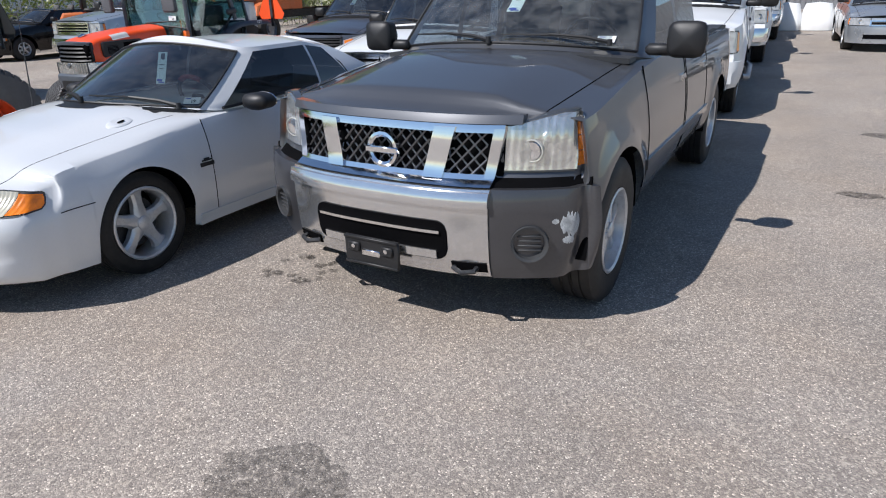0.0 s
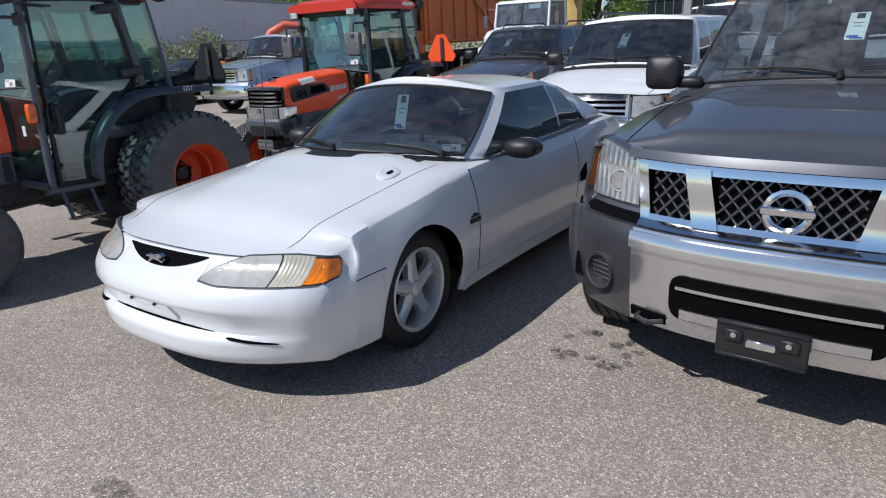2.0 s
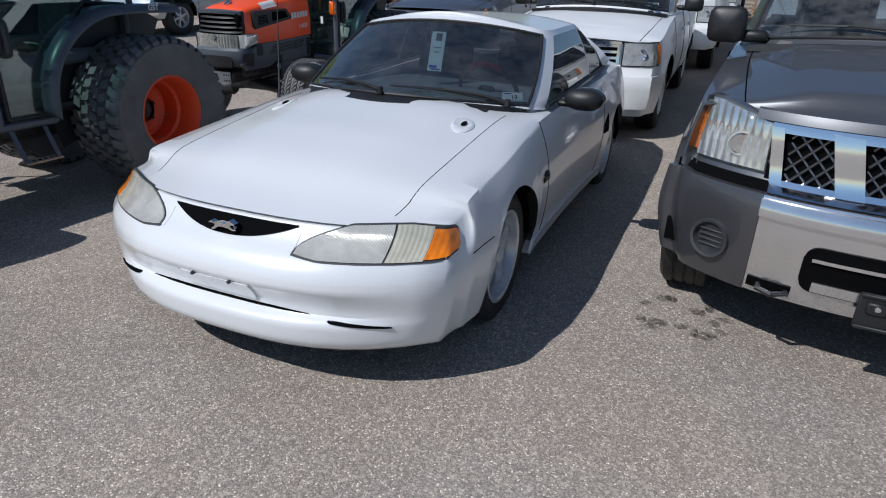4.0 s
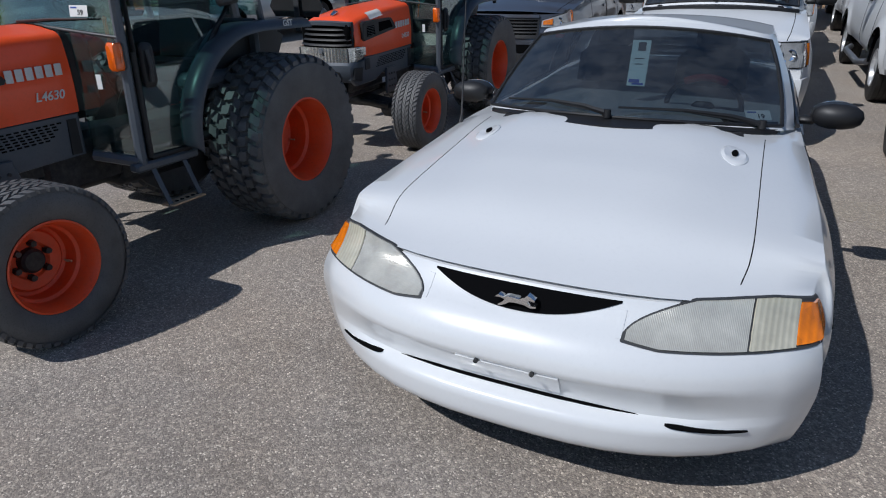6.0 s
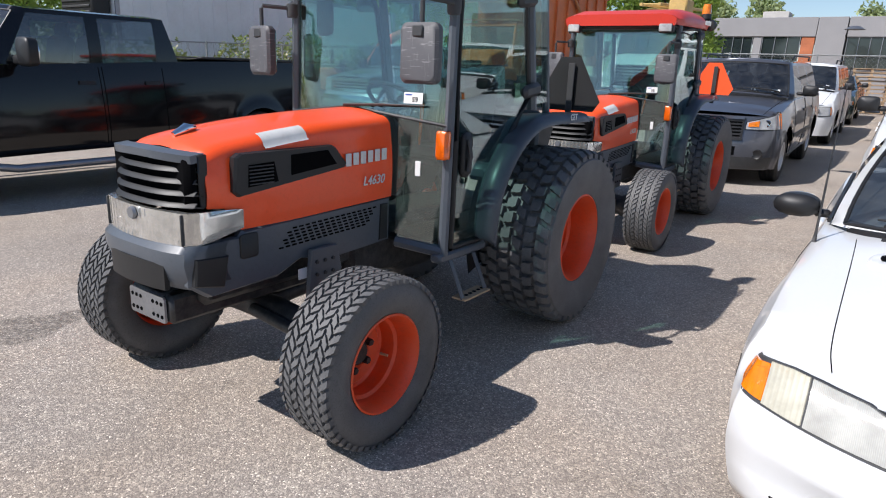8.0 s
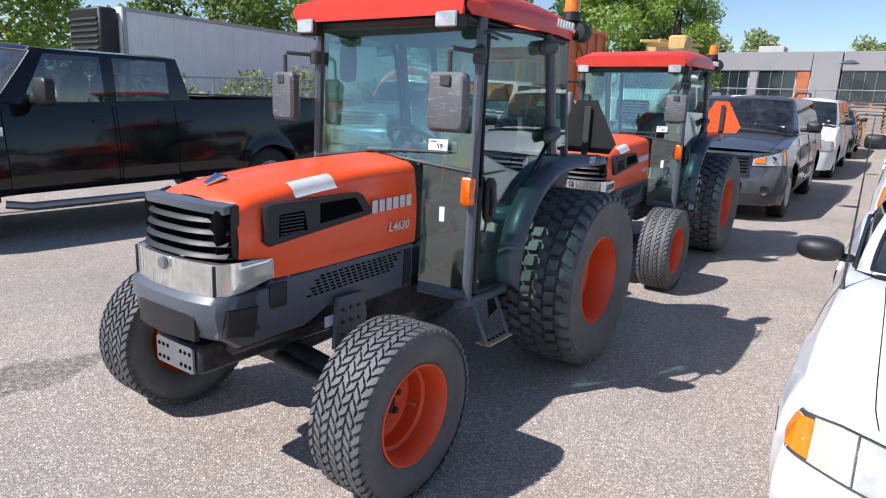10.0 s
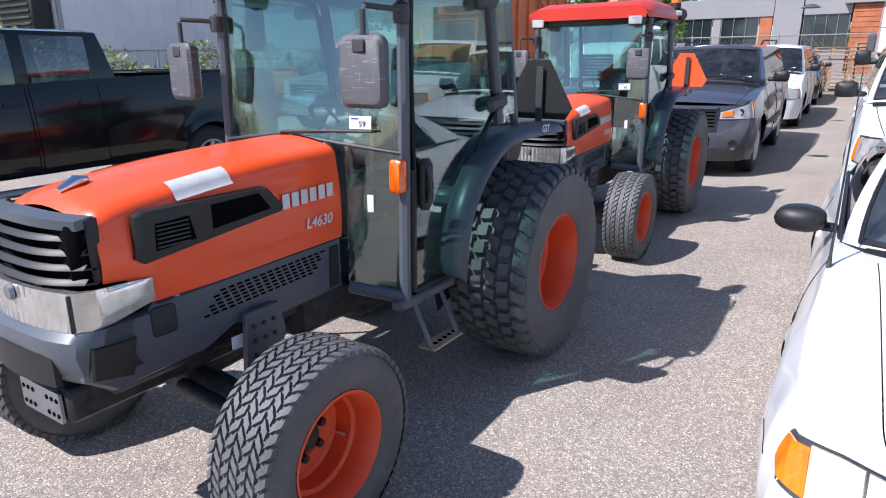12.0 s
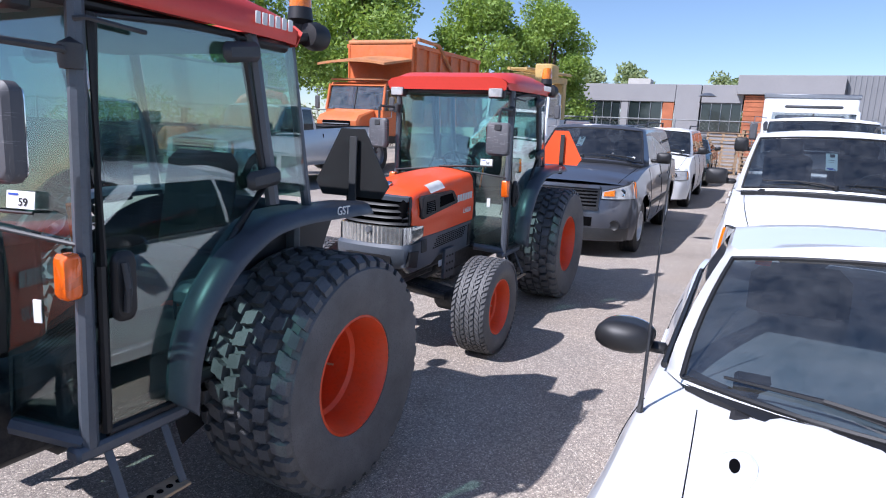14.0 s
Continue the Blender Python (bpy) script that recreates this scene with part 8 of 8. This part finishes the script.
for k, (x, y, h, sp, mt, n, lf) in enumerate((
        (-29.0, 38.0, 12.5, 5.0, "leaf", 9000, 0.30), (-23.5, 45.0, 11.0, 4.4, "leaf", 8000, 0.30), (-34.0, 30.0, 11.5, 5.0, "leaf", 7000, 0.30), (-19.6, 49.0, 11.0, 3.7, "leaf", 9000, 0.26), (-40.0, 24.0, 10.5, 5.0, "leaf_dark", 5500, 0.32),
        (-42.0, 13.0, 10.0, 4.8, "leaf", 5500, 0.32), (-38.0, 6.0, 9.5, 4.5, "leaf_dark", 5500, 0.32), (-36.0, -2.0, 9.0, 4.5, "leaf", 4500, 0.34), (-36.0, 46.0, 12.5, 5.2, "leaf_dark", 5000, 0.34),
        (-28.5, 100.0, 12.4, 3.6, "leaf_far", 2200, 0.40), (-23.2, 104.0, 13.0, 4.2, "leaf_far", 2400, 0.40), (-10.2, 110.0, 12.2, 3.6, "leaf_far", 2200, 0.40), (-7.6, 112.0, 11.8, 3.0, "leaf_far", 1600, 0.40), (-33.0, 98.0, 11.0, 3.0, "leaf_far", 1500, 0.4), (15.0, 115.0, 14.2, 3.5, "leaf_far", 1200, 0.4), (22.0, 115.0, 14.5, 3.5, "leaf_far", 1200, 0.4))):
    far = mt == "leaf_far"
    tree(x, y, h, sp, mt, "distant green tree behind the building, leaves paled as by haze" if far else ("dark green leafy tree" if mt == "leaf_dark" else "bright green leafy spring tree"), n if far else int(n * 2.4), 20 + k, lf if far else lf * 0.60)


# ---------------------------------------------------------------- the office building
def building():
    root = thing("office_building", "low grey commercial building with glazed strips and wood panels", "building", pose(0, 64.0, 0.6))
    def along(x):
        return -22.3 + (x + 22.3) * 0.83

    def block(name, x0, x1, z0, z1, y0, y1, mat, label=""):
        x0, x1 = along(x0), along(x1)
        return part(name, Shape().box(((x0 + x1) / 2, (y0 + y1) / 2, (z0 + z1) / 2), (x1 - x0, y1 - y0, z1 - z0), 0.03), mat, root, label)
    def glazing(x0, x1, z0, z1, n, y=0.10):
        w = block("window", x0, x1, z0, z1, y + 0.06, y + 0.10, "office_glass")
        x0, x1 = along(x0), along(x1)
        for k in range(n + 1):
            x = x0 + (x1 - x0) * k / n
            part("mullion", Shape().box((x, y, (z0 + z1) / 2), (0.06, 0.08, z1 - z0), 0.01), "steel", w)
        for z in (z0, z1, z0 + (z1 - z0) * 0.35):
            part("transom", Shape().box(((x0 + x1) / 2, y, z), (x1 - x0, 0.07, 0.05), 0.01), "iron", w)
    block("wall", -22.3, -11.15, 0, 2.55, 0.5, 12, "stucco")
    block("wall", -22.3, -9.85, 5.3, 6.9, 0.0, 12, "stucco", "smooth grey fascia band")
    block("roof", -22.3, 30, 6.6, 6.75, 0.6, 14, "ribbed")
    block("wall", -22.3, -21.8, 3.0, 5.3, 0.2, 12, "stucco")
    glazing(-21.7, -15.8, 2.6, 5.25, 6)
    block("wall", -15.7, -14.9, 0, 5.3, 0.1, 12, "stucco")
    glazing(-14.8, -11.2, 2.6, 5.4, 3)
    block("wood_panel", -11.1, -9.9, 0, 5.3, 0.1, 0.5, "wood_clad")
    block("wall", -9.8, -7.2, 0, 6.9, 0.0, 12, "stucco")
    block("wall", -7.1, -2.9, 0, 2.9, 0.3, 12, "stucco")
    block("wall", -7.1, -2.9, 5.3, 6.9, 0.1, 12, "stucco")
    glazing(-7.0, -3.0, 2.8, 5.25, 4)
    block("wood_panel", -2.8, 2.4, 0, 6.0, -0.2, 12, "wood_clad", "reddish horizontal wood cladding")
    for k in range(15):
        part("cladding_joint", Shape().box((along(-0.2), -0.205, 0.4 * k + 0.2), (4.30, 0.02, 0.025), 0.004), "cavity_shade", root)
    block("wall", -3.6, 6.2, 6.05, 7.7, -0.6, 12, "stucco", "raised grey parapet block")
    block("wall", 2.5, 6.2, 0, 6.05, -0.3, 12, "stucco")
    block("wall", 6.3, 46, 0, 7.8, 0.2, 12, "ribbed", "ribbed grey metal cladding")
    for k in range(68):
        part("cladding_rib", Shape().box((along(6.5) + 0.4 * k, 0.18, 3.9), (0.10, 0.10, 7.7), 0.02), "ribbed", root)
    part("roof_unit", Shape().box((-16, 5, 7.2), (2.2, 2.0, 1.2), 0.05), "concrete", root)
    lamp = part("wall_lamp_arm", Shape().tube([(along(-7.2), 0.0, 5.3), (along(-7.0), -1.0, 6.0), (along(-6.6), -1.4, 5.9)], 0.05, 8), "iron", root)
    part("shade", Shape().lathe([(0.0, 6.05), (0.35, 6.0), (0.75, 5.75)], (along(-6.4), -1.5, 0), "z", 20), "steel", lamp)


M["office_glass"] = surface("dark_office_glazing", (0.02, 0.028, 0.030), 0.08, var=0.2, big=0.4, bumps=0.0, rough_var=0.04, spec=0.8)
building()


def pallet_stack(x, y, n, seed):
    rnd = random.Random(seed)
    root = thing("pallet_stack", "tall stack of weathered wooden pallets", "pallets", pose(x, y, rise(y), 0, 0, rnd.uniform(-4, 4)), "pallet stacks by the fence")
    deck = Shape()
    for k in range(7):
        deck.box((0, -0.52 + 0.173 * k, 0.13), (1.2, 0.10, 0.02), 0.003)
    for sx in (-0.55, 0, 0.55):
        deck.box((sx, 0, 0.07), (0.09, 1.1, 0.09), 0.004)
    for k in range(3):
        deck.box((0, -0.5 + 0.5 * k, 0.012), (1.2, 0.10, 0.02), 0.003)
    me = deck.mesh("pallet", M["pallet"], 0)
    for k in range(n):
        part("pallet", me, "pallet", root, kind="stuff", at=pose(rnd.uniform(-0.02, 0.02), rnd.uniform(-0.02, 0.02), 0.142 * k, 0, 0, rnd.uniform(-1.5, 1.5)))


for k, (x, n) in enumerate(((-6.2, 17), (-4.9, 18), (-3.6, 16), (-2.3, 17), (-7.5, 15))):
    pallet_stack(x + 0.3, 28.2, n - 6, k)


def bulk_bags():
    rnd = random.Random(3)
    for k in range(5):
        x = 0.6 + 0.95 * k
        s = Shape()
        rows = []
        for t in np.linspace(0, 1, 8):
            rr = 0.52 * (1 - 0.25 * t ** 3) * (1 + 0.05 * math.sin(6 * t))
            rows.append([(rr * math.copysign(abs(math.cos(a)) ** 0.6, math.cos(a)), rr * math.copysign(abs(math.sin(a)) ** 0.6, math.sin(a)), 0.85 * t) for a in np.linspace(0, 2 * math.pi, 17)])
        rows.append([(0, 0, 0.9)] * 17)
        s.grid(rows)
        o = solid("bulk_bag", s, "paper", "white woven bulk bag slumped by fence", "bag", 60, group="bulk bags")
        o.matrix_basis = pose(x, 26.0 + rnd.uniform(-0.3, 0.3), rise(26.0), 0, 0, rnd.uniform(-20, 20))


bulk_bags()


# ---------------------------------------------------------------- marks on the asphalt
def stain(x, y, rx, ry, mat, seed, label, name="oil_stain", z=0.004):
    rnd = random.Random(seed)
    n = 36
    ph = [rnd.uniform(0, 6.28) for _ in range(4)]
    rim = []
    for k in range(n):
        a = 2 * math.pi * k / n
        r = 1 + 0.10 * math.sin(2 * a + ph[0]) + 0.08 * math.sin(5 * a + ph[1]) + 0.05 * math.sin(9 * a + ph[2])
        rim.append((x + rx * r * math.cos(a), y + ry * r * math.sin(a), z + rise(y + ry * r * math.sin(a))))
    s = Shape().add(rim + [(x, y, z + rise(y))], [(k, (k + 1) % n, n) for k in range(n)])
    tagged(new(name, s.mesh(name, M[mat], 0)), label, "stain", "stains on the asphalt")


def stain_material(name, col, strength):
    m, nt, ns, ln, p = nodes_of(name)
    v = coords(nt)
    out = ns["Material Output"]
    tr, mx = ns.new("ShaderNodeBsdfTransparent"), ns.new("ShaderNodeMixShader")
    p.inputs["Base Color"].default_value = (*col, 1)
    p.inputs["Roughness"].default_value = 0.8
    p.inputs["Specular IOR Level"].default_value = 0.2
    ln.new(ramp(nt, noise_tex(nt, v, 28.0, 8.0, 0.75), [(0.38, 0.0), (0.66, strength)]), mx.inputs[0])
    ln.new(tr.outputs[0], mx.inputs[1])
    ln.new(p.outputs[0], mx.inputs[2])
    ln.new(mx.outputs[0], out.inputs["Surface"])
    return m


M["oil"] = stain_material("old_oil_stain", (0.03, 0.028, 0.026), 0.75)
M["faint_oil"] = stain_material("faint_oil_stain", (0.05, 0.047, 0.043), 0.5)
M["chips"] = stain_material("spilled_pale_gravel", (0.52, 0.46, 0.38), 0.9)
rnd = random.Random(5)
for k in range(16):
    stain(-2.42 + rnd.uniform(-0.20, 0.22), 2.92 + rnd.uniform(-0.20, 0.20), rnd.uniform(0.02, 0.045), rnd.uniform(0.02, 0.045), "oil", 40 + k, "small dark oil drip on asphalt", z=0.004 + 0.0003 * k)
stain(-1.33, 1.34, 0.25, 0.19, "faint_oil", 2, "broad faint oil blotch on asphalt")
stain(0.45, 1.55, 0.30, 0.18, "faint_oil", 6, "faint oil blotch on asphalt")
stain(-3.55, 0.95, 0.10, 0.06, "faint_oil", 7, "faint oil blotch on asphalt")
stain(-2.62, 5.0, 0.26, 0.32, "chips", 9, "scatter of pale gravel on asphalt", "gravel_patch")
stain(1.4, 8.5, 0.25, 0.14, "oil", 12, "dark oil blotch on asphalt")
stain(0.9, 6.0, 0.16, 0.1, "oil", 13, "dark oil blotch on asphalt")
stain(-8.6, 0.9, 0.22, 0.5, "faint_oil", 15, "faint tyre smear on asphalt")
